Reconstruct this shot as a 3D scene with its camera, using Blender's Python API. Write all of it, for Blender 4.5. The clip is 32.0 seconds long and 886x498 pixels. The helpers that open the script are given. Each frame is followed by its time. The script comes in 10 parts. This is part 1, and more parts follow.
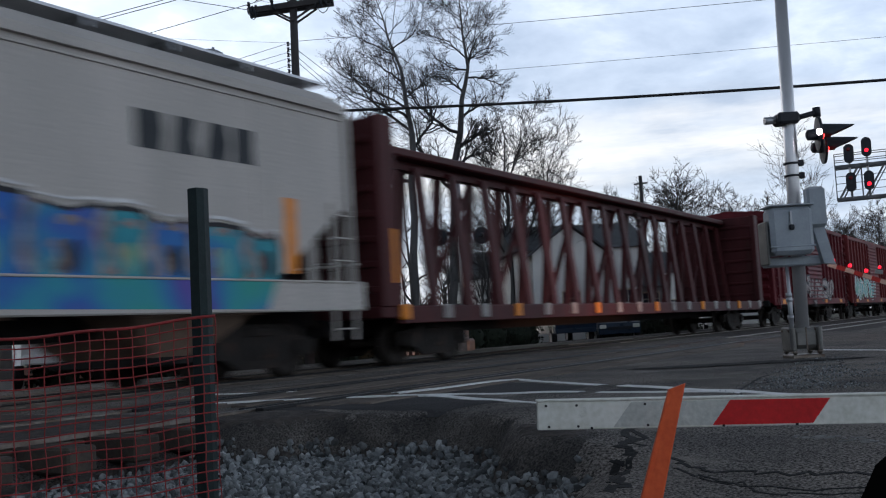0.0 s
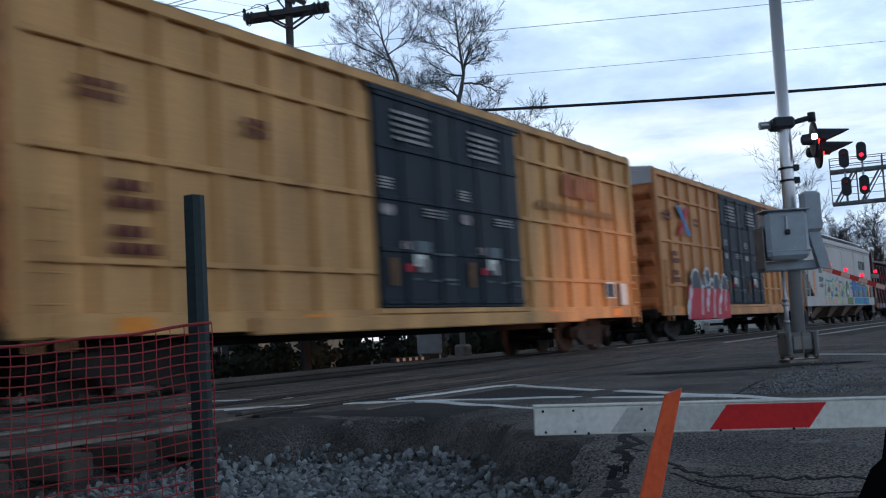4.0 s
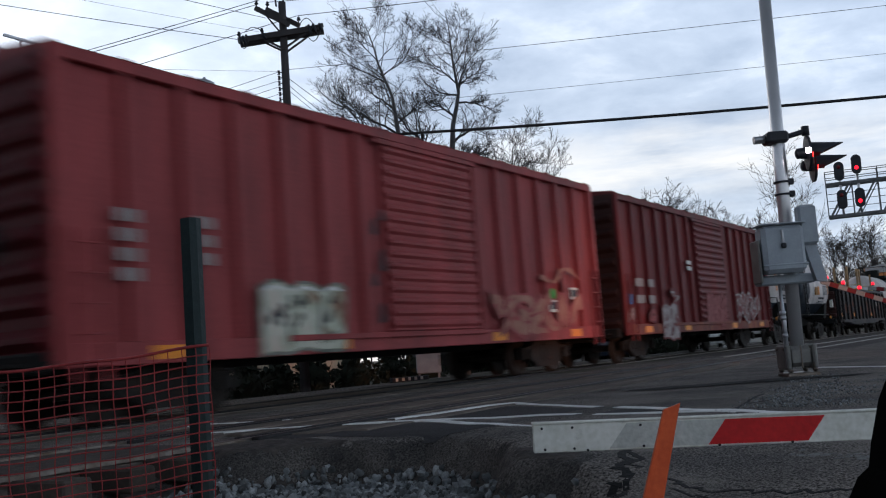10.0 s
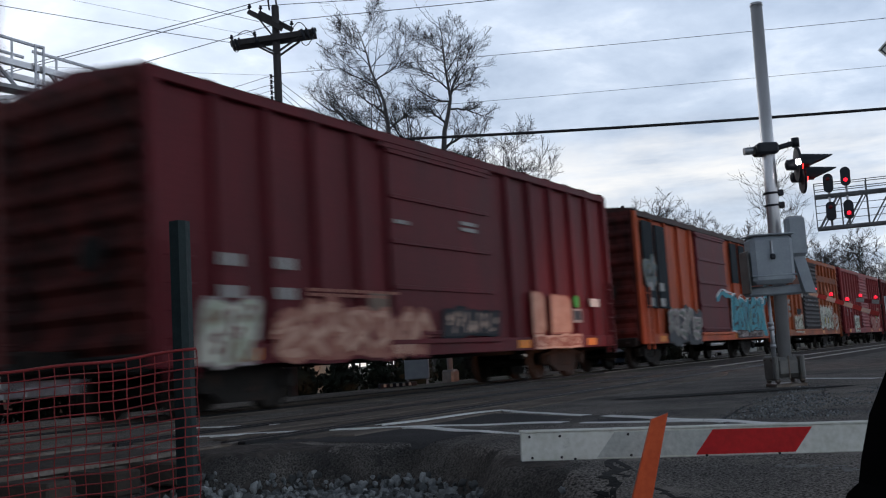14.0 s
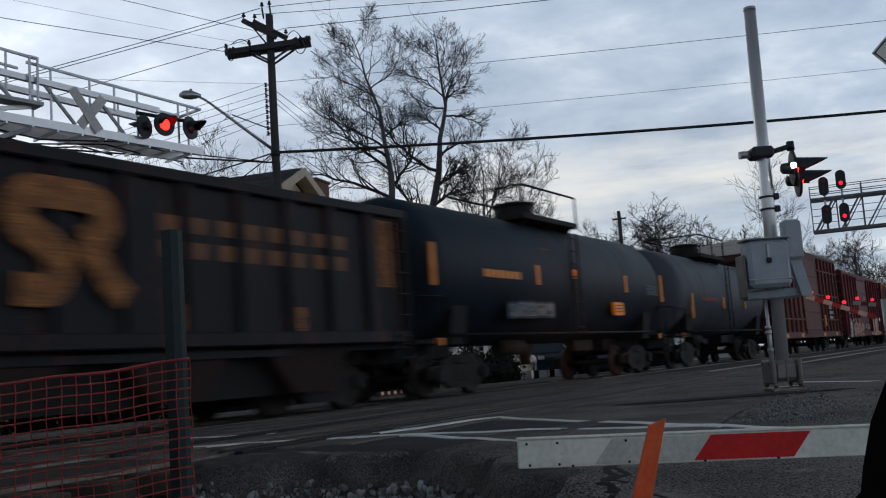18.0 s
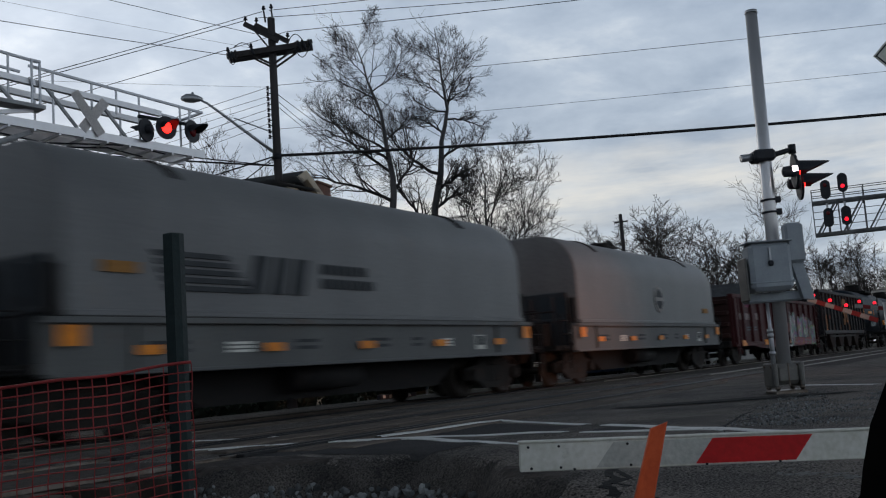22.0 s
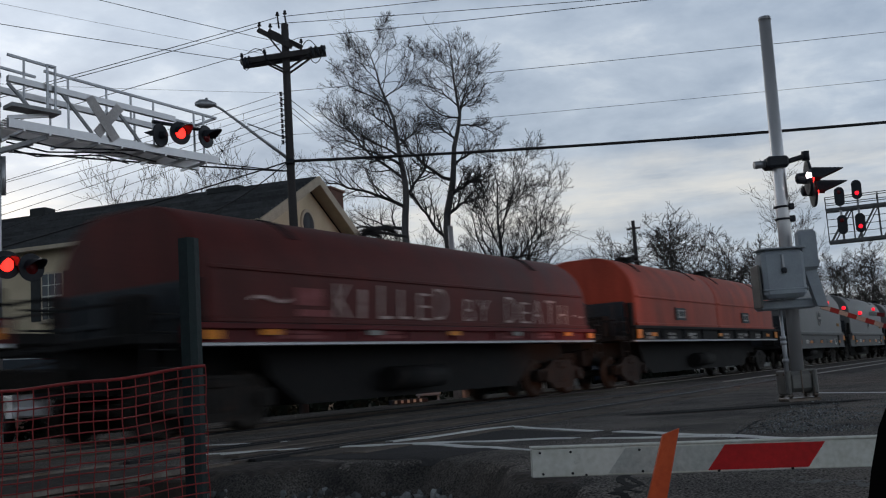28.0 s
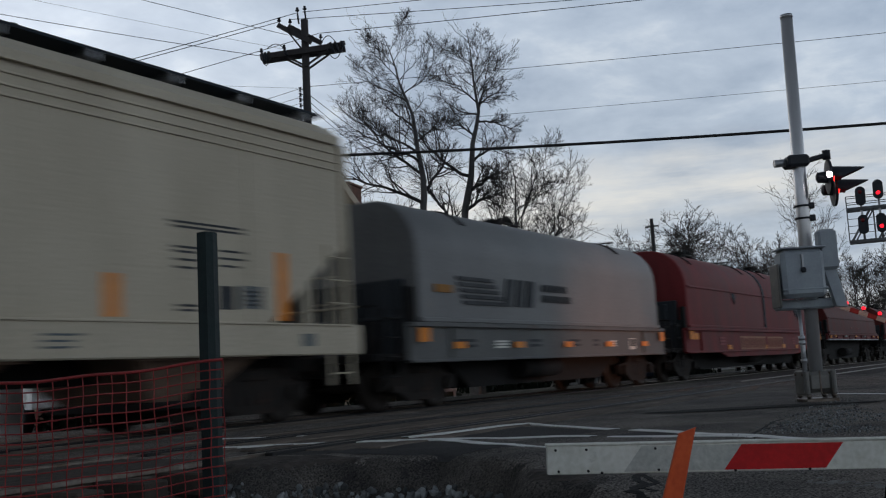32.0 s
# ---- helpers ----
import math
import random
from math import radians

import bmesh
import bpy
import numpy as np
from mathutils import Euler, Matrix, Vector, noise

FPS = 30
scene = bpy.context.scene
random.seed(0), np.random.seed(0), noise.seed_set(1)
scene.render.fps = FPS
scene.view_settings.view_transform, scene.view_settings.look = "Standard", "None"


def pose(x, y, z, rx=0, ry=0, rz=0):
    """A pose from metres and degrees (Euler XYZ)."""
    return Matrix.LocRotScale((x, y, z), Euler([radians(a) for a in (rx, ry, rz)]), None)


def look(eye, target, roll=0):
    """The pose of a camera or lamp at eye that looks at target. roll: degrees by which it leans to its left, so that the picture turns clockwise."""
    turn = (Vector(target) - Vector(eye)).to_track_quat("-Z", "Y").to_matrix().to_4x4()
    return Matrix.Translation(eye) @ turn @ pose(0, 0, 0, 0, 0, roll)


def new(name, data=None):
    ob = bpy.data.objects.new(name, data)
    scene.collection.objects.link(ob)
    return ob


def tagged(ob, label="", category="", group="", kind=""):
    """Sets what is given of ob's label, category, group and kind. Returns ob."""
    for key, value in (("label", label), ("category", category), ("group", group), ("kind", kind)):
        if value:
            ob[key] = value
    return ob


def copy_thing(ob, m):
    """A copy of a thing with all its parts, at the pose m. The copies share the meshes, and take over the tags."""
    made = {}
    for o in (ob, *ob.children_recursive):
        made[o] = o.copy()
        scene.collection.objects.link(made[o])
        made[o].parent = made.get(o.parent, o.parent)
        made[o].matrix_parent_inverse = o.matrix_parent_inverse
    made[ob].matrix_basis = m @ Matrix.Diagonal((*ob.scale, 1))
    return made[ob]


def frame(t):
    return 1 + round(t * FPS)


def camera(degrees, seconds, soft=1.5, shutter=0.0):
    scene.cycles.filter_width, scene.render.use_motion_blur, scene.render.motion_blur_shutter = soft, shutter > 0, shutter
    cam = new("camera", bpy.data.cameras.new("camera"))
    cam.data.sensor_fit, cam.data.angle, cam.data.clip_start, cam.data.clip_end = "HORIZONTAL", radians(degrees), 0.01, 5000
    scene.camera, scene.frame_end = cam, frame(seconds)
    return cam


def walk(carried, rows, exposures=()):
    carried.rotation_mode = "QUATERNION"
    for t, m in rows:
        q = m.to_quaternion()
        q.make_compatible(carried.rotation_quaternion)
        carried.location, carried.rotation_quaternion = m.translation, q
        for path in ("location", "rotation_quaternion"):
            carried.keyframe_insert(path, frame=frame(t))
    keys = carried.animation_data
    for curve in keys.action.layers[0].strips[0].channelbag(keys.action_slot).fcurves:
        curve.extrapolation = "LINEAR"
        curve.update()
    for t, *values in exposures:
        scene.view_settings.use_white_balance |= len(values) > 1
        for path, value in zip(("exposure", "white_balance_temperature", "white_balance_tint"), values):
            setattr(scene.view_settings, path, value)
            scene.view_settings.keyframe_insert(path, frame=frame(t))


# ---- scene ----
DEGREES = 48.26
cam = camera(DEGREES, 32.0, soft=1.15, shutter=0.7)
WALK = [
    (0.0, pose(0.0149, 0.0177, 0.5672, 94.751, 3.150, -58.078)),
    (0.5, pose(0.0153, 0.0178, 0.5673, 94.833, 3.094, -58.097)),
    (1.0, pose(0.0158, 0.0183, 0.5672, 94.885, 3.249, -58.179)),
    (1.5, pose(0.0164, 0.0192, 0.5670, 94.877, 3.252, -58.277)),
    (2.0, pose(0.0167, 0.0200, 0.5666, 94.836, 3.210, -58.426)),
    (2.5, pose(0.0158, 0.0199, 0.5666, 94.834, 3.213, -58.473)),
    (3.0, pose(0.0140, 0.0191, 0.5670, 94.849, 3.090, -58.439)),
    (3.5, pose(0.0124, 0.0182, 0.5675, 94.925, 3.138, -58.349)),
    (5.5, pose(0.0110, 0.0086, 0.5662, 95.542, 4.188, -58.297)),
    (6.0, pose(0.0086, 0.0085, 0.5660, 95.593, 4.214, -58.358)),
    (6.5, pose(0.0060, 0.0081, 0.5659, 95.661, 4.110, -58.249)),
    (7.0, pose(0.0040, 0.0073, 0.5659, 95.701, 3.919, -58.322)),
    (7.5, pose(0.0031, 0.0064, 0.5657, 95.812, 3.967, -58.314)),
    (8.0, pose(0.0024, 0.0056, 0.5654, 95.932, 4.187, -58.296)),
    (8.5, pose(0.0017, 0.0047, 0.5651, 95.991, 4.166, -58.272)),
    (9.0, pose(0.0013, 0.0043, 0.5651, 96.031, 4.124, -58.244)),
    (9.5, pose(0.0020, 0.0043, 0.5652, 96.082, 4.174, -58.285)),
    (10.0, pose(0.0037, 0.0045, 0.5653, 96.167, 4.252, -58.326)),
    (10.5, pose(0.0058, 0.0045, 0.5652, 96.185, 4.120, -58.421)),
    (11.0, pose(0.0075, 0.0048, 0.5650, 96.125, 3.997, -58.434)),
    (11.5, pose(0.0082, 0.0051, 0.5648, 96.008, 3.755, -58.389)),
    (12.0, pose(0.0080, 0.0052, 0.5645, 95.923, 3.491, -58.536)),
    (12.5, pose(0.0070, 0.0051, 0.5642, 95.864, 3.293, -58.717)),
    (13.0, pose(0.0059, 0.0051, 0.5643, 96.105, 3.400, -58.728)),
    (13.5, pose(0.0063, 0.0060, 0.5655, 96.300, 3.464, -59.020)),
    (14.0, pose(0.0100, 0.0082, 0.5676, 96.481, 3.535, -58.994)),
    (14.5, pose(0.0162, 0.0114, 0.5700, 96.527, 3.622, -58.896)),
    (16.5, pose(0.0340, 0.0169, 0.5686, 96.764, 3.901, -59.129)),
    (17.0, pose(0.0340, 0.0159, 0.5686, 96.783, 4.021, -59.187)),
    (17.5, pose(0.0335, 0.0146, 0.5688, 96.813, 4.105, -59.156)),
    (18.0, pose(0.0323, 0.0131, 0.5693, 96.873, 4.105, -59.123)),
    (18.5, pose(0.0315, 0.0121, 0.5694, 96.884, 4.178, -59.069)),
    (19.0, pose(0.0321, 0.0121, 0.5690, 96.941, 4.233, -59.068)),
    (19.5, pose(0.0332, 0.0124, 0.5684, 96.944, 4.216, -59.127)),
    (20.0, pose(0.0332, 0.0125, 0.5680, 97.001, 4.250, -59.046)),
    (20.5, pose(0.0318, 0.0120, 0.5680, 97.035, 4.153, -58.962)),
    (21.0, pose(0.0304, 0.0111, 0.5682, 96.999, 4.128, -58.959)),
    (21.5, pose(0.0300, 0.0106, 0.5685, 97.065, 4.068, -58.932)),
    (22.0, pose(0.0311, 0.0111, 0.5692, 97.061, 4.110, -59.023)),
    (22.5, pose(0.0331, 0.0125, 0.5700, 97.059, 4.084, -58.936)),
    (23.0, pose(0.0339, 0.0132, 0.5704, 97.038, 3.967, -58.794)),
    (23.5, pose(0.0311, 0.0116, 0.5697, 97.082, 3.915, -58.641)),
    (24.0, pose(0.0258, 0.0086, 0.5684, 97.196, 3.876, -58.578)),
    (24.5, pose(0.0216, 0.0065, 0.5674, 97.263, 3.938, -58.554)),
    (25.0, pose(0.0197, 0.0060, 0.5668, 97.290, 3.899, -58.605)),
    (25.5, pose(0.0193, 0.0063, 0.5663, 97.306, 3.884, -58.608)),
    (27.5, pose(0.0176, 0.0054, 0.5660, 97.456, 3.905, -58.511)),
    (28.0, pose(0.0173, 0.0057, 0.5660, 97.447, 3.809, -58.354)),
    (28.5, pose(0.0166, 0.0056, 0.5660, 97.482, 3.762, -58.218)),
    (29.0, pose(0.0158, 0.0049, 0.5658, 97.498, 3.731, -58.166)),
    (29.5, pose(0.0149, 0.0041, 0.5657, 97.485, 3.702, -58.127)),
    (30.0, pose(0.0138, 0.0036, 0.5657, 97.435, 3.804, -58.068)),
    (30.5, pose(0.0129, 0.0031, 0.5660, 97.449, 3.755, -57.923)),
    (31.0, pose(0.0129, 0.0029, 0.5661, 97.449, 3.747, -57.706)),
    (31.5, pose(0.0139, 0.0032, 0.5660, 97.418, 3.677, -57.615)),
    (32.0, pose(0.0154, 0.0038, 0.5658, 97.291, 3.178, -57.410)),
]
EXPOSURES = [(0.0, 0.52, 6450, 12), (1.0, 0.6, 6400, 15), (2.0, 0.66, 6000, 10), (3.0, 0.7, 5700, 8), (3.5, 0.68, 5750, 8), (6.0, 0.32, 6350, 10), (8.0, 0.28, 6500, 10), (9.0, 0.42, 6500, 11), (12.0, 0.44, 6400, 12), (14.0, 0.4, 6550, 12), (18.0, 0.1, 6600, 10), (22.0, -0.04, 6700, 10), (28.0, -0.06, 6700, 10), (32.0, -0.04, 6700, 10)]
walk(cam, WALK, EXPOSURES)

# ---------------------------------------------------------------- light
world = bpy.data.worlds.new("dusk_sky")
scene.world = world
world.use_nodes = True
wn, wl = world.node_tree.nodes, world.node_tree.links
wn.clear()
SUN_EL, SUN_AZ = radians(12), radians(62)


def wnode(kind, **props):
    n = wn.new(kind)
    for k, v in props.items():
        n.inputs[k].default_value = v
    return n


sky = wn.new("ShaderNodeTexSky")
sky.sky_type, sky.sun_disc, sky.sun_elevation, sky.sun_rotation = "NISHITA", False, SUN_EL, radians(90) - SUN_AZ
coord = wn.new("ShaderNodeTexCoord")
split = wn.new("ShaderNodeSeparateXYZ")
wl.new(coord.outputs["Generated"], split.inputs[0])
# flat cloud layer: directions divided by height
lift = wn.new("ShaderNodeMath")
lift.operation = "ADD"
lift.inputs[1].default_value = 0.16
wl.new(split.outputs["Z"], lift.inputs[0])
top = wn.new("ShaderNodeMath")
top.operation = "MAXIMUM"
top.inputs[1].default_value = 0.05
wl.new(lift.outputs[0], top.inputs[0])
flat = wn.new("ShaderNodeVectorMath")
flat.operation = "DIVIDE"
both = wn.new("ShaderNodeCombineXYZ")
for i in range(3):
    wl.new(top.outputs[0], both.inputs[i])
wl.new(coord.outputs["Generated"], flat.inputs[0])
wl.new(both.outputs[0], flat.inputs[1])
clouds = wnode("ShaderNodeTexNoise", Scale=2.9, Detail=7.0, Roughness=0.58, Distortion=0.15)
wl.new(flat.outputs[0], clouds.inputs["Vector"])
tone = wn.new("ShaderNodeValToRGB")
tone.color_ramp.elements[0].position, tone.color_ramp.elements[1].position = 0.32, 0.72
tone.color_ramp.elements[0].color = (0.42, 0.53, 0.70, 1)
tone.color_ramp.elements[1].color = (0.91, 1.01, 1.13, 1)
middle = tone.color_ramp.elements.new(0.56)
middle.color = (0.63, 0.75, 0.92, 1)
wl.new(clouds.outputs["Fac"], tone.inputs[0])
# pale band low over the horizon
low = wn.new("ShaderNodeValToRGB")
low.color_ramp.elements[0].position, low.color_ramp.elements[0].color = 0.04, (0.55, 0.55, 0.55, 1)
low.color_ramp.elements[1].position, low.color_ramp.elements[1].color = 0.22, (0, 0, 0, 1)
for at_z, amount in ((0.09, 0.4), (0.115, 0.1), (0.135, 0.55), (0.155, 1.0), (0.18, 0.8)):
    low.color_ramp.elements.new(at_z).color = (amount, amount, amount, 1)
# the layers waver in height
waver = wnode("ShaderNodeTexNoise", Scale=5.0, Detail=5.0, Roughness=0.6)
wl.new(coord.outputs["Generated"], waver.inputs["Vector"])
drift = wn.new("ShaderNodeMath")
drift.operation = "MULTIPLY_ADD"
drift.inputs[1].default_value = 0.09
wl.new(waver.outputs["Fac"], drift.inputs[0])
lower = wn.new("ShaderNodeMath")
lower.operation = "SUBTRACT"
lower.inputs[1].default_value = 0.045
wl.new(split.outputs["Z"], lower.inputs[0])
wl.new(lower.outputs[0], drift.inputs[2])
wl.new(drift.outputs[0], low.inputs["Fac"])
breaks = wnode("ShaderNodeTexNoise", Scale=2.6, Detail=6.0, Roughness=0.6)
stretch = wn.new("ShaderNodeMapping")
stretch.inputs["Scale"].default_value = (1.0, 1.0, 7.0)
wl.new(coord.outputs["Generated"], stretch.inputs[0])
wl.new(stretch.outputs[0], breaks.inputs["Vector"])
gap = wn.new("ShaderNodeMapRange")
gap.inputs["From Min"].default_value, gap.inputs["From Max"].default_value = 0.40, 0.58
wl.new(breaks.outputs["Fac"], gap.inputs["Value"])
pale = wn.new("ShaderNodeMath")
pale.operation = "MULTIPLY"
wl.new(low.outputs[0], pale.inputs[0])
wl.new(gap.outputs[0], pale.inputs[1])
band = wn.new("ShaderNodeMix")
band.data_type = "RGBA"
wl.new(pale.outputs[0], band.inputs["Factor"])
wl.new(tone.outputs[0], band.inputs[6])
band.inputs[7].default_value = (1.04, 1.05, 1.04, 1)
sky_bg, cloud_bg = wnode("ShaderNodeBackground", Strength=0.01), wnode("ShaderNodeBackground", Strength=0.98)
wl.new(sky.outputs[0], sky_bg.inputs[0])
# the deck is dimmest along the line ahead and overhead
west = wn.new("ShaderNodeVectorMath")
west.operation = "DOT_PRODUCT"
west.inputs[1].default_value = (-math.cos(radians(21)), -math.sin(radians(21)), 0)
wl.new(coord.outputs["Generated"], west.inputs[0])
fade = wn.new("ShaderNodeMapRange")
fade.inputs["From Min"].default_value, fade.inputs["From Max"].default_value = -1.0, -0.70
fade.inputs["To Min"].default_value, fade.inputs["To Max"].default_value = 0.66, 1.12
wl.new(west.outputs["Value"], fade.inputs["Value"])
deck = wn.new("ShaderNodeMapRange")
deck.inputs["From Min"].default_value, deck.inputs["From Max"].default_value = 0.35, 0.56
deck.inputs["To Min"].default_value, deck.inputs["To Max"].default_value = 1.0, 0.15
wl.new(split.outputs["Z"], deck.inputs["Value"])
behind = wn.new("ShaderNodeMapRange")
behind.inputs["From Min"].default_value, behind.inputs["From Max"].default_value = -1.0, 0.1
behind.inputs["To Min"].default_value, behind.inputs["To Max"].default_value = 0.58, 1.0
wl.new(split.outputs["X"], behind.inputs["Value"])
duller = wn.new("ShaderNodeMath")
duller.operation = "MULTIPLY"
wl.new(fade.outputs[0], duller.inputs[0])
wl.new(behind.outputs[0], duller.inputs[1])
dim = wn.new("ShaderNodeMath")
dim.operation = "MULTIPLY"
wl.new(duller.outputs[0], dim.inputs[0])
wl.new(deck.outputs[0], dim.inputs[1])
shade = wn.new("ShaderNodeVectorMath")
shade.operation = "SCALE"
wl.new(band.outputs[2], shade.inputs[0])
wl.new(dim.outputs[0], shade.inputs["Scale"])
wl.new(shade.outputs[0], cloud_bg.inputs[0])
over = wn.new("ShaderNodeAddShader")
wl.new(sky_bg.outputs[0], over.inputs[0])
wl.new(cloud_bg.outputs[0], over.inputs[1])
out = wn.new("ShaderNodeOutputWorld")
wl.new(over.outputs[0], out.inputs[0])

sun = new("sun", bpy.data.lights.new("sun", "SUN"))
sun.data.energy, sun.data.angle, sun.data.color = 0.5, radians(40), (1.0, 0.93, 0.87)
sun_way = Vector((math.cos(SUN_EL) * math.cos(SUN_AZ), math.cos(SUN_EL) * math.sin(SUN_AZ), math.sin(SUN_EL)))
sun.matrix_world = look(sun_way * 40, (0, 0, 0))
# headlights of a vehicle waiting at the next lane, out of view
for dy in (0.0, 1.3):
    beam = new("headlight_beam", bpy.data.lights.new("headlight_beam", "SPOT"))
    beam.data.energy, beam.data.color = 2000, (1.0, 0.42, 0.24)
    beam.data.spot_size, beam.data.spot_blend, beam.data.shadow_soft_size = radians(28), 1.0, 0.07
    beam.matrix_world = look((18.5 + dy * 0.8, -7.5 - dy * 0.5, 0.45), (22.8, 9.3, 0.55))


# ---------------------------------------------------------------- materials
def mat(name, color, rough=0.7, metal=0.0, second=None, spread=0.25, size=3.0, streak=1.0, bump=0.15, fine=40.0, rust=None, rust_amount=0.0, vary=0.0, coords="Object", spec=0.25, contrast=0.35):
    """Painted or mineral surface: base colour, blotches, fine grain, optional rust, relief."""
    m = bpy.data.materials.new(name)
    m.use_nodes = True
    n, l = m.node_tree.nodes, m.node_tree.links
    b = n["Principled BSDF"]
    b.inputs["Metallic"].default_value = metal
    b.inputs["Specular IOR Level"].default_value = spec
    tc = n.new("ShaderNodeTexCoord")
    mp = n.new("ShaderNodeMapping")
    mp.inputs["Scale"].default_value = (1, 1, streak)
    l.new(tc.outputs[coords], mp.inputs[0])
    big = n.new("ShaderNodeTexNoise")
    big.inputs["Scale"].default_value, big.inputs["Detail"].default_value = size, 5
    l.new(mp.outputs[0], big.inputs["Vector"])
    small = n.new("ShaderNodeTexNoise")
    small.inputs["Scale"].default_value, small.inputs["Detail"].default_value = fine, 3
    l.new(tc.outputs[coords], small.inputs["Vector"])
    mix = n.new("ShaderNodeMix")
    mix.data_type = "RGBA"
    dark = second or tuple(c * (1 - spread) for c in color)
    lite = color if second else tuple(min(1, c * (1 + spread)) for c in color)
    mix.inputs[6].default_value, mix.inputs[7].default_value = (*dark, 1), (*lite, 1)
    ramp = n.new("ShaderNodeMapRange")
    ramp.inputs["From Min"].default_value, ramp.inputs["From Max"].default_value = 0.3, 0.7
    l.new(big.outputs["Fac"], ramp.inputs["Value"])
    l.new(ramp.outputs[0], mix.inputs["Factor"])
    last = mix.outputs[2]
    grain = n.new("ShaderNodeMix")
    grain.data_type, grain.blend_type = "RGBA", "OVERLAY"
    grain.inputs["Factor"].default_value = contrast
    l.new(last, grain.inputs[6])
    if contrast > 0.5:
        harsh = n.new("ShaderNodeMapRange")
        harsh.inputs["From Min"].default_value, harsh.inputs["From Max"].default_value = 0.33, 0.67
        l.new(small.outputs["Fac"], harsh.inputs["Value"])
        l.new(harsh.outputs[0], grain.inputs[7])
    else:
        l.new(small.outputs["Fac"], grain.inputs[7])
    last = grain.outputs[2]
    if rust:
        rn = n.new("ShaderNodeTexNoise")
        rn.inputs["Scale"].default_value, rn.inputs["Detail"].default_value, rn.inputs["Roughness"].default_value = size * 1.7, 8, 0.7
        l.new(mp.outputs[0], rn.inputs["Vector"])
        rr = n.new("ShaderNodeMapRange")
        rr.inputs["From Min"].default_value, rr.inputs["From Max"].default_value = 0.68 - rust_amount * 0.4, 0.78 - rust_amount * 0.3
        l.new(rn.outputs["Fac"], rr.inputs["Value"])
        rm = n.new("ShaderNodeMix")
        rm.data_type = "RGBA"
        l.new(rr.outputs[0], rm.inputs["Factor"])
        l.new(last, rm.inputs[6])
        rm.inputs[7].default_value = (*rust, 1)
        last = rm.outputs[2]
    if vary:
        oi = n.new("ShaderNodeObjectInfo")
        hv = n.new("ShaderNodeHueSaturation")
        vr = n.new("ShaderNodeMapRange")
        vr.inputs["To Min"].default_value, vr.inputs["To Max"].default_value = 1 - vary, 1 + vary
        l.new(oi.outputs["Random"], vr.inputs["Value"])
        l.new(vr.outputs[0], hv.inputs["Value"])
        l.new(last, hv.inputs["Color"])
        last = hv.outputs[0]
    l.new(last, b.inputs["Base Color"])
    rg = n.new("ShaderNodeMapRange")
    rg.inputs["To Min"].default_value, rg.inputs["To Max"].default_value = max(0.05, rough - 0.12), min(1, rough + 0.12)
    l.new(big.outputs["Fac"], rg.inputs["Value"])
    l.new(rg.outputs[0], b.inputs["Roughness"])
    if bump:
        bp = n.new("ShaderNodeBump")
        bp.inputs["Strength"].default_value, bp.inputs["Distance"].default_value = bump, 0.02
        l.new(small.outputs["Fac"], bp.inputs["Height"])
        l.new(bp.outputs[0], b.inputs["Normal"])
    return m


def glow(name, color, strength):
    m = bpy.data.materials.new(name)
    m.use_nodes = True
    b = m.node_tree.nodes["Principled BSDF"]
    b.inputs["Base Color"].default_value = (*color, 1)
    b.inputs["Emission Color"].default_value = (*color, 1)
    b.inputs["Emission Strength"].default_value = strength
    return m


def glass(name, color=(0.03, 0.04, 0.05)):
    m = bpy.data.materials.new(name)
    m.use_nodes = True
    b = m.node_tree.nodes["Principled BSDF"]
    b.inputs["Base Color"].default_value = (*color, 1)
    b.inputs["Roughness"].default_value = 0.06
    return m


RUST = (0.12, 0.05, 0.025)
DUST = (0.16, 0.12, 0.1)
ASPHALT = mat("asphalt", (0.19, 0.17, 0.153), 0.88, second=(0.080, 0.075, 0.071), size=0.9, bump=1.0, fine=70, rust=(0.22, 0.197, 0.176), rust_amount=0.3, spec=0.12, contrast=0.9)
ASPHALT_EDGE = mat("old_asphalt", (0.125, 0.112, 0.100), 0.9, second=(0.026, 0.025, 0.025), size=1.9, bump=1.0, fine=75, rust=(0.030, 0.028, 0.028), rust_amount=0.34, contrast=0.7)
DIRT = mat("dirt", (0.10, 0.092, 0.075), 0.95, second=(0.05, 0.052, 0.035), size=0.35, bump=0.6, fine=18)
BALLAST = mat("ballast", (0.085, 0.072, 0.064), 0.9, second=(0.03, 0.026, 0.024), size=9, bump=1.0, fine=26)
STONE = mat("crushed_stone", (0.40, 0.415, 0.41), 0.85, second=(0.14, 0.155, 0.165), size=12, bump=0.3, fine=60)
PLANK = mat("crossing_timber", (0.155, 0.128, 0.108), 0.9, second=(0.08, 0.068, 0.06), size=1.6, streak=1.0, bump=0.5, fine=30, vary=0.22, spec=0.12)
SEAL = mat("fresh_seal", (0.060, 0.058, 0.058), 0.85, second=(0.040, 0.039, 0.040), size=1.2, bump=0.5, fine=50, spec=0.12)
STREAK = mat("dust_streak", (0.26, 0.215, 0.18), 0.95, second=(0.15, 0.125, 0.105), size=2.0, bump=0.3, rust=(0.10, 0.088, 0.078), rust_amount=0.45, spec=0.1)
LINE = mat("road_paint", (0.80, 0.80, 0.78), 0.75, second=(0.60, 0.60, 0.585), size=5, bump=0.3, rust=(0.14, 0.13, 0.125), rust_amount=0.16)
STEEL = mat("rail_steel", (0.24, 0.22, 0.2), 0.4, 0.85, second=(0.12, 0.09, 0.07), size=4)
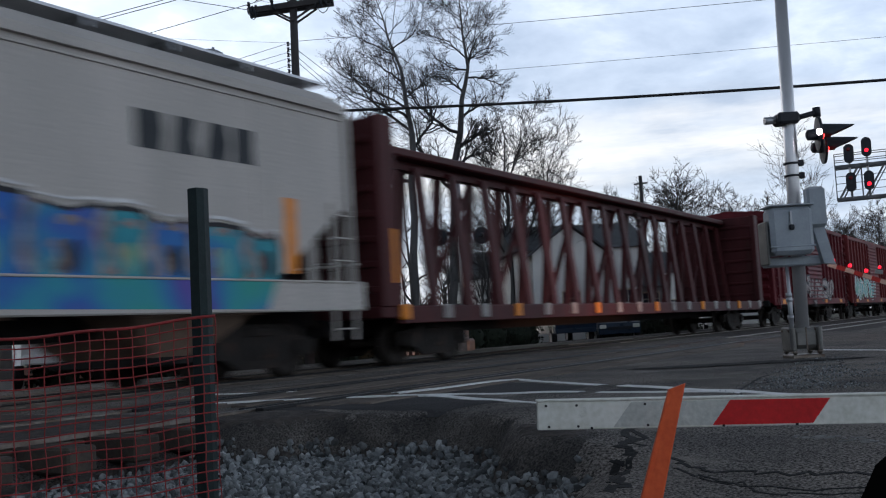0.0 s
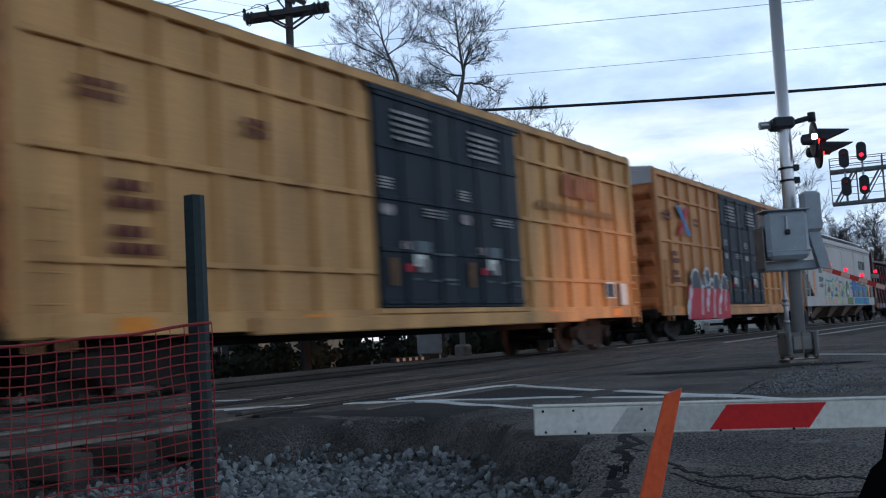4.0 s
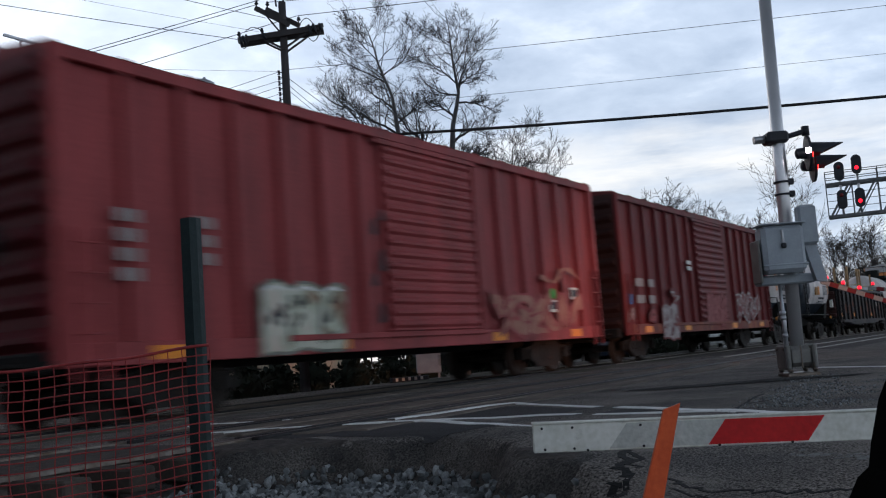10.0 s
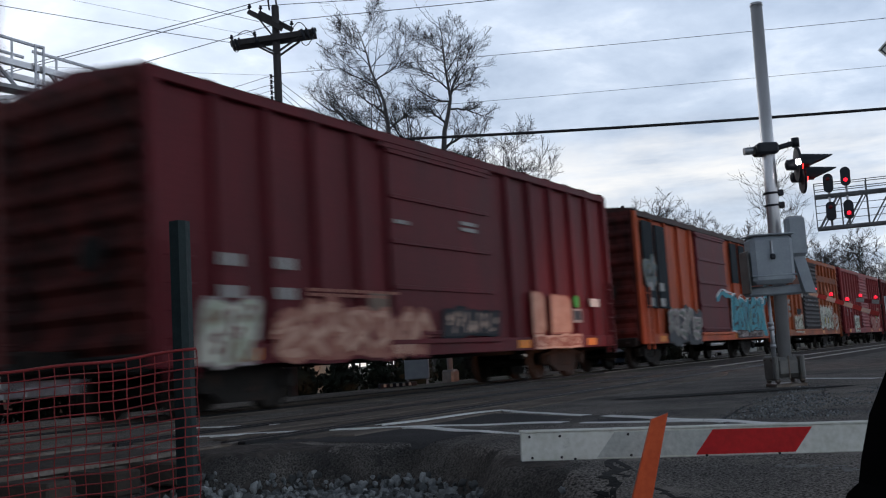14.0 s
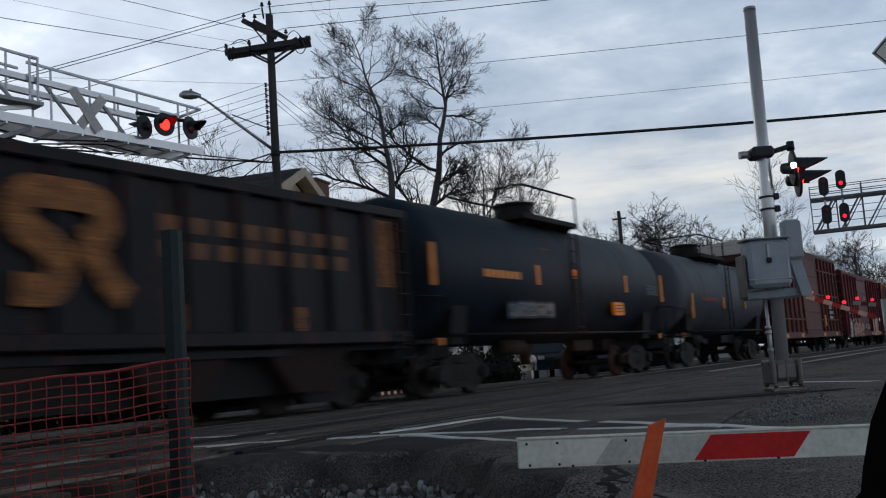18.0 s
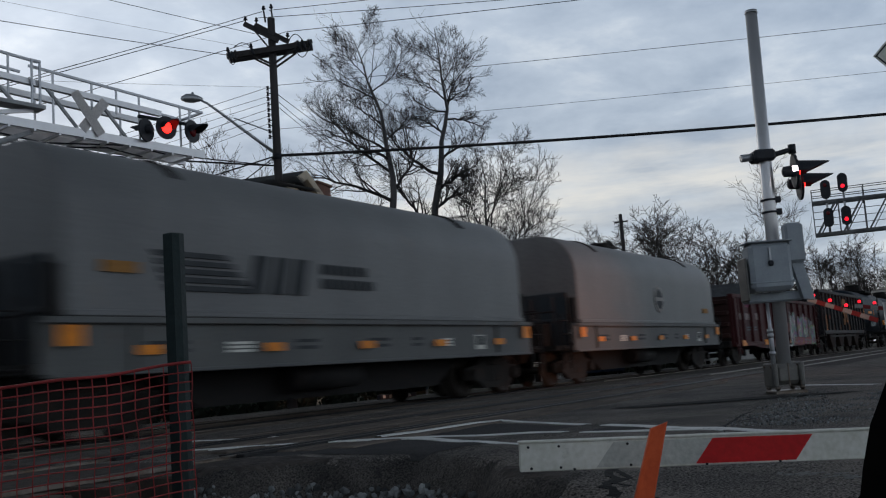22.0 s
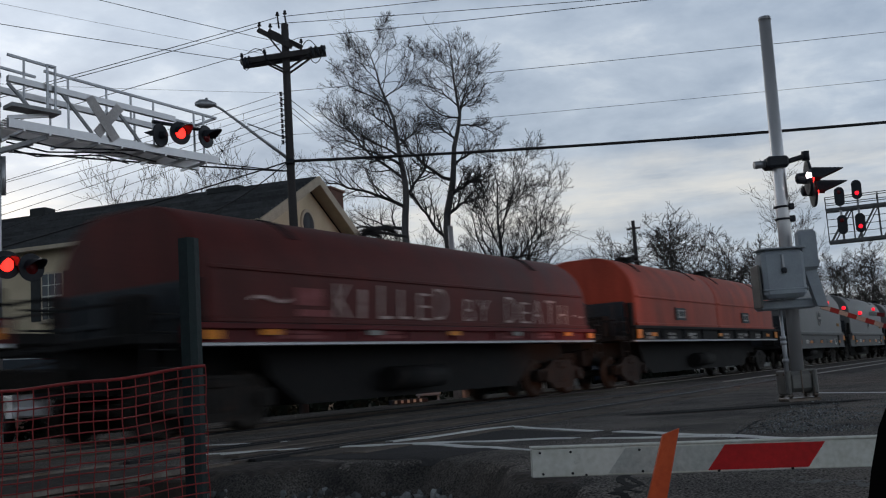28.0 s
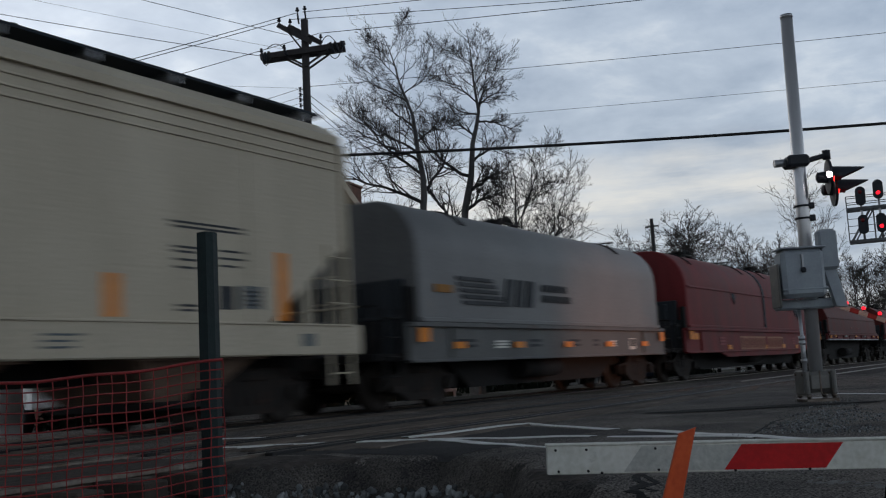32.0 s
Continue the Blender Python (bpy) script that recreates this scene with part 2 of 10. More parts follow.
TIE = mat("tie_wood", (0.075, 0.06, 0.048), 0.9, second=(0.04, 0.032, 0.028), size=3, vary=0.3)
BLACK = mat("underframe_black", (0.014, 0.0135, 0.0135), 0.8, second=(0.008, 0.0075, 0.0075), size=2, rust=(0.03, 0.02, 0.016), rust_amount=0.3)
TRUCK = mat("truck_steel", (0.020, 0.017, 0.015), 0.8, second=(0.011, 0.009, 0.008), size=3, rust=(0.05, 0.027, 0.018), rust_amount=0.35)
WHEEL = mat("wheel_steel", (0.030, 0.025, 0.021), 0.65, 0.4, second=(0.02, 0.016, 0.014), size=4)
GALV = mat("galvanized", (0.46, 0.47, 0.49), 0.42, 0.75, second=(0.33, 0.34, 0.36), size=5, bump=0.03, contrast=0.08)
ALU = mat("brushed_aluminium", (0.60, 0.60, 0.61), 0.36, 0.7, second=(0.5, 0.5, 0.51), size=3, streak=0.2, bump=0.02, contrast=0.06)
CAST = mat("cast_aluminium", (0.215, 0.21, 0.195), 0.55, 0.3, second=(0.13, 0.127, 0.12), size=6, bump=0.1, contrast=0.15)
EDGEBLACK = mat("matt_black_trim", (0.004, 0.004, 0.004), 0.95, size=5, bump=0, spec=0.0)
GREYBOX = mat("grey_enamel", (0.33, 0.37, 0.40), 0.5, second=(0.26, 0.29, 0.32), size=4, bump=0.02, contrast=0.1)
SIGBLACK = mat("signal_black", (0.022, 0.026, 0.034), 0.5, second=(0.013, 0.015, 0.02), size=5)
WOODPOLE = mat("pole_wood", (0.066, 0.061, 0.062), 0.9, second=(0.035, 0.033, 0.034), size=4, streak=0.1)
BARK = mat("bark", (0.115, 0.113, 0.115), 0.95, second=(0.065, 0.064, 0.066), size=3, streak=0.3)
TWIG = mat("twig", (0.042, 0.041, 0.043), 0.95, second=(0.026, 0.025, 0.027), size=1)
FARTWIG = mat("far_twig", (0.055, 0.05, 0.048), 0.95, second=(0.032, 0.029, 0.029), size=0.5)
WIRE = mat("cable", (0.02, 0.02, 0.022), 0.7, size=2, bump=0)
CREAM = mat("cream_stucco", (0.62, 0.53, 0.38), 0.9, second=(0.52, 0.44, 0.31), size=1.2, bump=0.25)
WHITEWALL = mat("white_siding", (0.66, 0.65, 0.62), 0.8, second=(0.55, 0.54, 0.52), size=1.0)
CARGREYWALL = mat("grey_siding", (0.30, 0.30, 0.30), 0.85, second=(0.22, 0.22, 0.22), size=1.0)
SHINGLE = mat("shingle", (0.075, 0.08, 0.085), 0.95, second=(0.045, 0.048, 0.052), size=2, bump=0.6, fine=12, vary=0.2)
TRIM = mat("trim_paint", (0.50, 0.43, 0.33), 0.7, second=(0.42, 0.36, 0.28), size=3)
BRICK = mat("chimney_brick", (0.2, 0.1, 0.075), 0.9, second=(0.12, 0.07, 0.055), size=4)
SHUTTER = mat("shutter_paint", (0.03, 0.034, 0.036), 0.7, size=4)
PANE = glass("window_glass")
STEELGREY = mat("weathered_steel", (0.40, 0.41, 0.42), 0.6, second=(0.24, 0.25, 0.26), size=4, bump=0.1)
GANTRY = mat("dull_gantry_steel", (0.15, 0.155, 0.16), 0.6, second=(0.08, 0.083, 0.087), size=2, bump=0.05)
SIGNBACK = mat("sign_back", (0.52, 0.50, 0.49), 0.6, second=(0.42, 0.40, 0.39), size=3, bump=0.03)
GREENPOST = mat("green_post", (0.011, 0.024, 0.025), 0.6, second=(0.008, 0.017, 0.018), size=8)
FENCE = mat("orange_net", (0.30, 0.034, 0.034), 0.6, second=(0.2, 0.024, 0.025), size=6, bump=0)
ARMWHITE = mat("arm_white", (0.68, 0.68, 0.62), 0.5, second=(0.56, 0.56, 0.5), size=5, bump=0.05, rust=(0.4, 0.4, 0.36), rust_amount=0.1)
ARMRED = mat("arm_red", (0.55, 0.012, 0.015), 0.4, second=(0.45, 0.01, 0.012), size=6, bump=0.03)
ORANGE = mat("orange_plastic", (0.72, 0.115, 0.035), 0.5, second=(0.60, 0.09, 0.028), size=7, bump=0.05)
DULLRED = mat("dull_red", (0.14, 0.012, 0.014), 0.7, size=5, bump=0)
DULLWHITE = mat("dull_white", (0.26, 0.26, 0.25), 0.7, second=(0.18, 0.18, 0.175), size=5, bump=0)
RUBBER = mat("black_rubber", (0.012, 0.012, 0.013), 0.6, size=5, bump=0.05)
REDGLOW = glow("red_lamp", (1.0, 0.02, 0.015), 4.0)
REDDIM = glow("red_lamp_far", (1.0, 0.012, 0.03), 1.6)
WHITEGLOW = glow("white_lamp", (1.0, 0.9, 0.95), 7.0)
REDLENS = mat("dark_red_lens", (0.12, 0.01, 0.012), 0.2, size=9, bump=0)
DRESS = mat("white_marking", (0.40, 0.385, 0.365), 0.8, second=(0.24, 0.225, 0.215), size=4, bump=0)
DARKMARK = mat("dark_marking", (0.03, 0.035, 0.04), 0.7, second=(0.05, 0.055, 0.06), size=3, bump=0)
REFLECT = mat("yellow_reflector", (0.82, 0.27, 0.018), 0.45, second=(0.62, 0.20, 0.018), size=5, bump=0)
CHALK = mat("chalk", (0.66, 0.52, 0.48), 0.9, second=(0.36, 0.22, 0.2), size=9, bump=0)


def paint(name, color, dirt=0.2, rust=RUST):
    return mat(name, tuple(c * 0.95 for c in color), 0.58, second=tuple(c * 0.5 for c in color), size=1.6, streak=0.25, bump=0.06, fine=25, rust=rust, rust_amount=dirt, spec=0.16)


P_YELLOW = paint("yellow_car_paint", (0.68, 0.375, 0.145), 0.1, (0.48, 0.25, 0.09))
P_NAVY = paint("navy_door_paint", (0.012, 0.022, 0.034), 0.02, (0.022, 0.03, 0.04))
P_RED = paint("oxide_red_paint", (0.185, 0.029, 0.030), 0.2, (0.07, 0.022, 0.02))
P_REDSKIRT = paint("blotched_red_sill_paint", (0.22, 0.05, 0.035), 0.35, (0.34, 0.11, 0.045))
P_RED2 = paint("brick_red_paint", (0.36, 0.066, 0.068), 0.12, (0.12, 0.035, 0.03))
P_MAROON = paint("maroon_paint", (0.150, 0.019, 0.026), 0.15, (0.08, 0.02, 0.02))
# worn red, darkened further to carry the shade on the car ends
P_REDEND = mat("worn_shaded_red_end_paint", (0.15, 0.034, 0.03), 0.8, second=(0.022, 0.011, 0.011), size=1.8, streak=0.5, bump=0.1, fine=25, rust=(0.03, 0.016, 0.014), rust_amount=0.42, spec=0.1)
P_RUSTEND = mat("rusted_yellow_end_paint", (0.58, 0.23, 0.09), 0.8, second=(0.32, 0.12, 0.05), size=1.5, streak=0.4, bump=0.1, fine=25, rust=(0.10, 0.035, 0.02), rust_amount=0.36, spec=0.1)
P_TAN = paint("orange_yellow_car_paint", (0.66, 0.315, 0.125), 0.12, (0.42, 0.17, 0.07))
P_DARKRED = paint("dark_red_paint", (0.078, 0.018, 0.020), 0.2, (0.05, 0.025, 0.02))
P_BROWN = paint("brown_red_paint", (0.135, 0.028, 0.024), 0.25, (0.07, 0.025, 0.02))
P_RUSTOR = paint("faded_orange_paint", (0.45, 0.112, 0.04), 0.42, (0.15, 0.06, 0.035))
P_ORANGE = paint("orange_red_paint", (0.60, 0.115, 0.045), 0.30, (0.30, 0.07, 0.035))
P_SILL = paint("red_sill_paint", (0.16, 0.022, 0.024), 0.2, (0.08, 0.025, 0.02))
P_BRIGHT = paint("bright_red_paint", (0.50, 0.088, 0.052), 0.1, (0.3, 0.04, 0.03))
P_STENCIL = mat("cream_stencil", (0.55, 0.32, 0.22), 0.8, second=(0.34, 0.16, 0.10), size=6, bump=0)
P_CRIMSON = paint("crimson_paint", (0.205, 0.030, 0.032), 0.15, (0.12, 0.03, 0.03))
P_WHITE = paint("tank_white_paint", (0.74, 0.685, 0.655), 0.06, (0.4, 0.36, 0.3))
P_HOPPER = mat("hopper_grey_paint", (0.50, 0.465, 0.43), 0.58, second=(0.40, 0.375, 0.345), size=1.3, streak=0.3, bump=0.05, fine=25, rust=(0.34, 0.29, 0.25), rust_amount=0.08, spec=0.16)
P_GREY = mat("coil_grey_paint", (0.176, 0.180, 0.180), 0.5, spec=0.3, second=(0.122, 0.126, 0.128), size=0.7, streak=0.6, bump=0.06, fine=25, rust=(0.2, 0.17, 0.145), rust_amount=0.12)
P_CREAMHOP = mat("cream_hopper_paint", (0.52, 0.465, 0.365), 0.58, second=(0.42, 0.37, 0.285), size=1.3, streak=0.3, bump=0.05, fine=25, rust=(0.36, 0.3, 0.22), rust_amount=0.08, spec=0.16)
P_BLACK = paint("black_car_paint", (0.016, 0.014, 0.015), 0.38, (0.055, 0.026, 0.019))
P_TANKBLACK = paint("black_tank_paint", (0.012, 0.022, 0.034), 0.04, (0.018, 0.024, 0.032))
P_TANKGREY = paint("grey_tank_paint", (0.088, 0.096, 0.114), 0.12, (0.07, 0.062, 0.064))
P_BULK = mat("dark_bulkhead_paint", (0.040, 0.047, 0.055), 0.7, second=(0.022, 0.026, 0.031), size=1.5, streak=0.4, bump=0.06, fine=25)
# coil grey made darker for the shade below the hood, plus rust
P_GIRDER = mat("coil_girder_shaded_paint", (0.128, 0.132, 0.13), 0.6, second=(0.085, 0.088, 0.088), size=1.2, streak=0.5, bump=0.06, fine=25, rust=(0.13, 0.075, 0.05), rust_amount=0.2)


def blended_spray(name, colours, size):
    """Several spray colours misted into one another."""
    m = mat(name, colours[0], 0.6, bump=0)
    n, l = m.node_tree.nodes, m.node_tree.links
    tc = n.new("ShaderNodeTexCoord")
    no = n.new("ShaderNodeTexNoise")
    no.inputs["Scale"].default_value, no.inputs["Detail"].default_value = size, 2
    l.new(tc.outputs["Object"], no.inputs["Vector"])
    rp = n.new("ShaderNodeValToRGB")
    while len(rp.color_ramp.elements) < len(colours):
        rp.color_ramp.elements.new(0.5)
    for i, c in enumerate(colours):
        rp.color_ramp.elements[i].position = 0.32 + 0.36 * i / (len(colours) - 1)
        rp.color_ramp.elements[i].color = (*c, 1)
    l.new(no.outputs["Fac"], rp.inputs["Fac"])
    l.new(rp.outputs["Color"], n["Principled BSDF"].inputs["Base Color"])
    return m


P_PASTEL = blended_spray("pastel_spray", ((0.10, 0.30, 0.34), (0.28, 0.42, 0.24), (0.52, 0.46, 0.24), (0.52, 0.30, 0.33), (0.42, 0.20, 0.32)), 1.7)
P_BLUES = blended_spray("blue_teal_spray", ((0.03, 0.30, 0.26), (0.03, 0.26, 0.36), (0.03, 0.13, 0.40), (0.10, 0.08, 0.34)), 1.1)
P_PALE = blended_spray("pale_green_spray", ((0.20, 0.09, 0.05), (0.34, 0.36, 0.27), (0.50, 0.50, 0.42), (0.46, 0.36, 0.30)), 2.2)
P_MIXED = blended_spray("mixed_bright_spray", ((0.05, 0.16, 0.10), (0.16, 0.30, 0.22), (0.12, 0.09, 0.20), (0.30, 0.08, 0.16), (0.20, 0.25, 0.08)), 2.4)
# grime brown that also holds the shade of the end walls
P_GRIMESHADE = paint("grimy_shaded_end_paint", (0.060, 0.027, 0.024), 0.35, (0.03, 0.018, 0.015))
P_COAL = paint("rusty_black_paint", (0.019, 0.018, 0.021), 0.36, (0.075, 0.026, 0.019))
P_CHUTE = paint("dirty_chute_paint", (0.24, 0.17, 0.13), 0.35, (0.11, 0.07, 0.05))
P_VIOLET = mat("violet_spray", (0.16, 0.07, 0.17), 0.6, second=(0.08, 0.05, 0.12), size=1.5, bump=0)
P_TEAL = mat("teal_spray", (0.03, 0.30, 0.36), 0.6, second=(0.02, 0.2, 0.27), size=3, bump=0)
P_LIME = mat("pale_spray", (0.58, 0.55, 0.36), 0.6, second=(0.42, 0.42, 0.3), size=3, bump=0)
P_SILVER = mat("silver_spray", (0.40, 0.36, 0.345), 0.55, second=(0.11, 0.06, 0.06), size=5, bump=0)
P_FAINT = mat("faint_pale_spray", (0.30, 0.10, 0.10), 0.7, second=(0.19, 0.04, 0.04), size=7, bump=0)
P_MAGENTA = mat("magenta_spray", (0.24, 0.045, 0.10), 0.6, second=(0.12, 0.03, 0.06), size=4, bump=0)
P_LEAF = mat("leaf_green_spray", (0.16, 0.24, 0.06), 0.6, second=(0.07, 0.13, 0.06), size=4, bump=0)
P_PEACH = mat("peach_spray", (0.56, 0.36, 0.27), 0.7, second=(0.42, 0.22, 0.16), size=3, bump=0)
P_ROSE = mat("rose_cream_spray", (0.40, 0.19, 0.14), 0.7, second=(0.24, 0.08, 0.06), size=4, bump=0)
P_LIMEGREEN = mat("lime_green_sticker", (0.06, 0.42, 0.06), 0.6, second=(0.05, 0.34, 0.05), size=4, bump=0)
P_CREAM = mat("cream_spray", (0.62, 0.45, 0.35), 0.7, second=(0.45, 0.27, 0.2), size=3, bump=0)
P_BLUE = mat("blue_spray", (0.03, 0.11, 0.42), 0.6, second=(0.02, 0.2, 0.4), size=2, bump=0)
P_AQUA = mat("aqua_spray", (0.08, 0.36, 0.44), 0.6, second=(0.2, 0.36, 0.2), size=2, bump=0)
P_PINK = mat("pink_spray", (0.6, 0.3, 0.38), 0.6, second=(0.6, 0.48, 0.2), size=1.5, bump=0)
P_GREEN = mat("green_spray", (0.10, 0.27, 0.15), 0.6, second=(0.14, 0.15, 0.22), size=1.5, bump=0)
P_CRIM = mat("crimson_spray", (0.5, 0.015, 0.035), 0.6, second=(0.4, 0.01, 0.03), size=2, bump=0)
P_DARKPANEL = mat("dark_panel_paint", (0.034, 0.042, 0.048), 0.75, second=(0.018, 0.023, 0.027), size=2, bump=0.05, spec=0.06)
P_MOSS = blended_spray("grey_green_spray", ((0.05, 0.06, 0.05), (0.13, 0.15, 0.12), (0.20, 0.19, 0.16), (0.10, 0.12, 0.10)), 3.0)
P_SLATE = mat("slate_spray", (0.12, 0.15, 0.16), 0.6, second=(0.07, 0.085, 0.1), size=2, bump=0)
P_HUMP = mat("dark_slate_spray", (0.055, 0.062, 0.068), 0.6, second=(0.03, 0.034, 0.04), size=2, bump=0)
P_OUT = mat("black_spray", (0.02, 0.02, 0.025), 0.6, size=3, bump=0)
P_OUTW = mat("white_spray", (0.6, 0.6, 0.6), 0.6, size=3, bump=0)
STRAW = mat("new_wood", (0.36, 0.23, 0.12), 0.8, second=(0.22, 0.13, 0.07), size=6, streak=0.2)
OCHDULL = mat("dull_ochre_stencil", (0.20, 0.11, 0.05), 0.8, second=(0.1, 0.06, 0.03), size=6, bump=0)
STRAPDULL = mat("ochre_notice", (0.36, 0.17, 0.04), 0.7, second=(0.2, 0.1, 0.03), size=14, bump=0)
STRAP = mat("yellow_strap", (0.40, 0.29, 0.04), 0.6, size=6, bump=0)
PIPEBLACK = mat("pipe_coat", (0.018, 0.03, 0.04), 0.4, second=(0.012, 0.018, 0.024), size=2)


# ---------------------------------------------------------------- mesh helpers
class Shape:
    """Collects vertices and faces; joined into one mesh by part()."""

    def __init__(self):
        self.v, self.f, self.smooth = [], [], []

    def add(self, verts, faces, smooth=False):
        n = len(self.v)
        self.v += [tuple(p) for p in verts]
        self.f += [tuple(n + i for i in q) for q in faces]
        self.smooth += [smooth] * len(faces)
        return self

    def box(self, x0, x1, y0, y1, z0, z1, c=0.0):
        """Box; c chamfers all edges."""
        x0, x1, y0, y1, z0, z1 = min(x0, x1), max(x0, x1), min(y0, y1), max(y0, y1), min(z0, z1), max(z0, z1)
        if c <= 0:
            v = [(x, y, z) for x in (x0, x1) for y in (y0, y1) for z in (z0, z1)]
            return self.add(v, [(0, 1, 3, 2), (4, 6, 7, 5), (0, 4, 5, 1), (2, 3, 7, 6), (0, 2, 6, 4), (1, 5, 7, 3)])
        c = min(c, (x1 - x0) * 0.4, (y1 - y0) * 0.4, (z1 - z0) * 0.4)
        ids, v = {}, []
        X, Y, Z = (x0, x1), (y0, y1), (z0, z1)
        s = (1, -1)
        for i in (0, 1):
            for j in (0, 1):
                for k in (0, 1):
                    for ax in range(3):
                        p = [X[i], Y[j], Z[k]]
                        d = [s[i] * c, s[j] * c, s[k] * c]
                        q = [p[a] + (0 if a == ax else d[a]) for a in range(3)]
                        ids[i, j, k, ax] = len(v)
                        v.append(q)
        f = []
        for i in (0, 1):
            f.append([ids[i, 0, 0, 0], ids[i, 1, 0, 0], ids[i, 1, 1, 0], ids[i, 0, 1, 0]][:: -1 if i == 0 else 1])
            f.append([ids[0, i, 0, 1], ids[0, i, 1, 1], ids[1, i, 1, 1], ids[1, i, 0, 1]][:: -1 if i == 0 else 1])
            f.append([ids[0, 0, i, 2], ids[1, 0, i, 2], ids[1, 1, i, 2], ids[0, 1, i, 2]][:: -1 if i == 0 else 1])
        for a in (0, 1):
            for b in (0, 1):
                f.append([ids[0, a, b, 1], ids[1, a, b, 1], ids[1, a, b, 2], ids[0, a, b, 2]])
                f.append([ids[a, 0, b, 0], ids[a, 1, b, 0], ids[a, 1, b, 2], ids[a, 0, b, 2]])
                f.append([ids[a, b, 0, 0], ids[a, b, 1, 0], ids[a, b, 1, 1], ids[a, b, 0, 1]])
                for k in (0, 1):
                    pass
        for i in (0, 1):
            for j in (0, 1):
                for k in (0, 1):
                    f.append([ids[i, j, k, 0], ids[i, j, k, 1], ids[i, j, k, 2]])
        return self.add(v, f)

    def tube(self, pts, radii, n=8, caps=True, smooth=True):
        """Round bar along a polyline; radii one number or one per point."""
        pts = [Vector(p) for p in pts]
        if not hasattr(radii, "__len__"):
            radii = [radii] * len(pts)
        v, f = [], []
        up = None
        for i, p in enumerate(pts):
            d = (pts[min(i + 1, len(pts) - 1)] - pts[max(i - 1, 0)]).normalized()
            if up is None or abs(d.dot(up)) > 0.95:
                up = Vector((0, 0, 1)) if abs(d.z) < 0.9 else Vector((1, 0, 0))
            a = d.cross(up).normalized()
            b = a.cross(d)
            for k in range(n):
                w = 2 * math.pi * k / n
                v.append(p + (a * math.cos(w) + b * math.sin(w)) * radii[i])
        for i in range(len(pts) - 1):
            for k in range(n):
                f.append((i * n + k, i * n + (k + 1) % n, (i + 1) * n + (k + 1) % n, (i + 1) * n + k))
        self.add(v, f, smooth)
        if caps:
            m = len(v)
            base = len(self.v) - m
            self.f += [tuple(base + k for k in range(n))[::-1], tuple(base + m - n + k for k in range(n))]
            self.smooth += [False, False]
        return self

    def prism(self, poly, a0, a1, axis="x"):
        """Polygon swept along an axis. axis x: poly is (y, z); y: (x, z); z: (x, y)."""
        def p3(q, a):
            return {"x": (a, q[0], q[1]), "y": (q[0], a, q[1]), "z": (q[0], q[1], a)}[axis]
        n = len(poly)
        v = [p3(q, a0) for q in poly] + [p3(q, a1) for q in poly]
        f = [tuple(range(n))[::-1], tuple(range(n, 2 * n))]
        f += [(i, (i + 1) % n, n + (i + 1) % n, n + i) for i in range(n)]
        return self.add(v, f)

    def lathe(self, profile, centre, axis="x", n=24, smooth=True):
        """profile: (along, radius) pairs about an axis through centre."""
        c = Vector(centre)
        v, f = [], []
        for a, r in profile:
            for k in range(n):
                w = 2 * math.pi * k / n
                o = {"x": (a, r * math.cos(w), r * math.sin(w)), "y": (r * math.cos(w), a, r * math.sin(w)), "z": (r * math.cos(w), r * math.sin(w), a)}[axis]
                v.append(c + Vector(o))
        for i in range(len(profile) - 1):
            for k in range(n):
                f.append((i * n + k, i * n + (k + 1) % n, (i + 1) * n + (k + 1) % n, (i + 1) * n + k))
        self.add(v, f, smooth)
        m = len(v)
        base = len(self.v) - m
        for i, r in ((0, profile[0][1]), (len(profile) - 1, profile[-1][1])):
            if r > 1e-4:
                self.f.append(tuple(base + i * n + k for k in range(n)))
                self.smooth.append(False)
        return self

    def mesh(self, name, material):
        me = bpy.data.meshes.new(name)
        me.from_pydata(self.v, [], self.f)
        me.polygons.foreach_set("use_smooth", self.smooth)
        bm = bmesh.new()
        bm.from_mesh(me)
        bmesh.ops.recalc_face_normals(bm, faces=bm.faces)
        bm.to_mesh(me)
        bm.free()
        me.materials.append(material)
        return me


def part(name, shape, material, parent, label=""):
    """One mesh object under a thing or a part. shape: a Shape or a ready mesh."""
    me = shape if isinstance(shape, bpy.types.Mesh) else shape.mesh(name, material)
    ob = new(name, me)
    ob.parent = parent
    if label:
        ob["label"] = label
    return ob


def thing(name, label, category, at=None, group="", kind=""):
    ob = new(name)
    ob.empty_display_size = 0.3
    ob.matrix_basis = at or Matrix.Identity(4)
    return tagged(ob, label, category, group, kind)


def piece(name, shape, material, label="", category="", kind="", group=""):
    """A top-level thing of a single mesh."""
    return tagged(new(name, shape.mesh(name, material)), label, category, group, kind)


# ---------------------------------------------------------------- ground
TRACK_Y, SIDING_Y = 10.92, 6.55


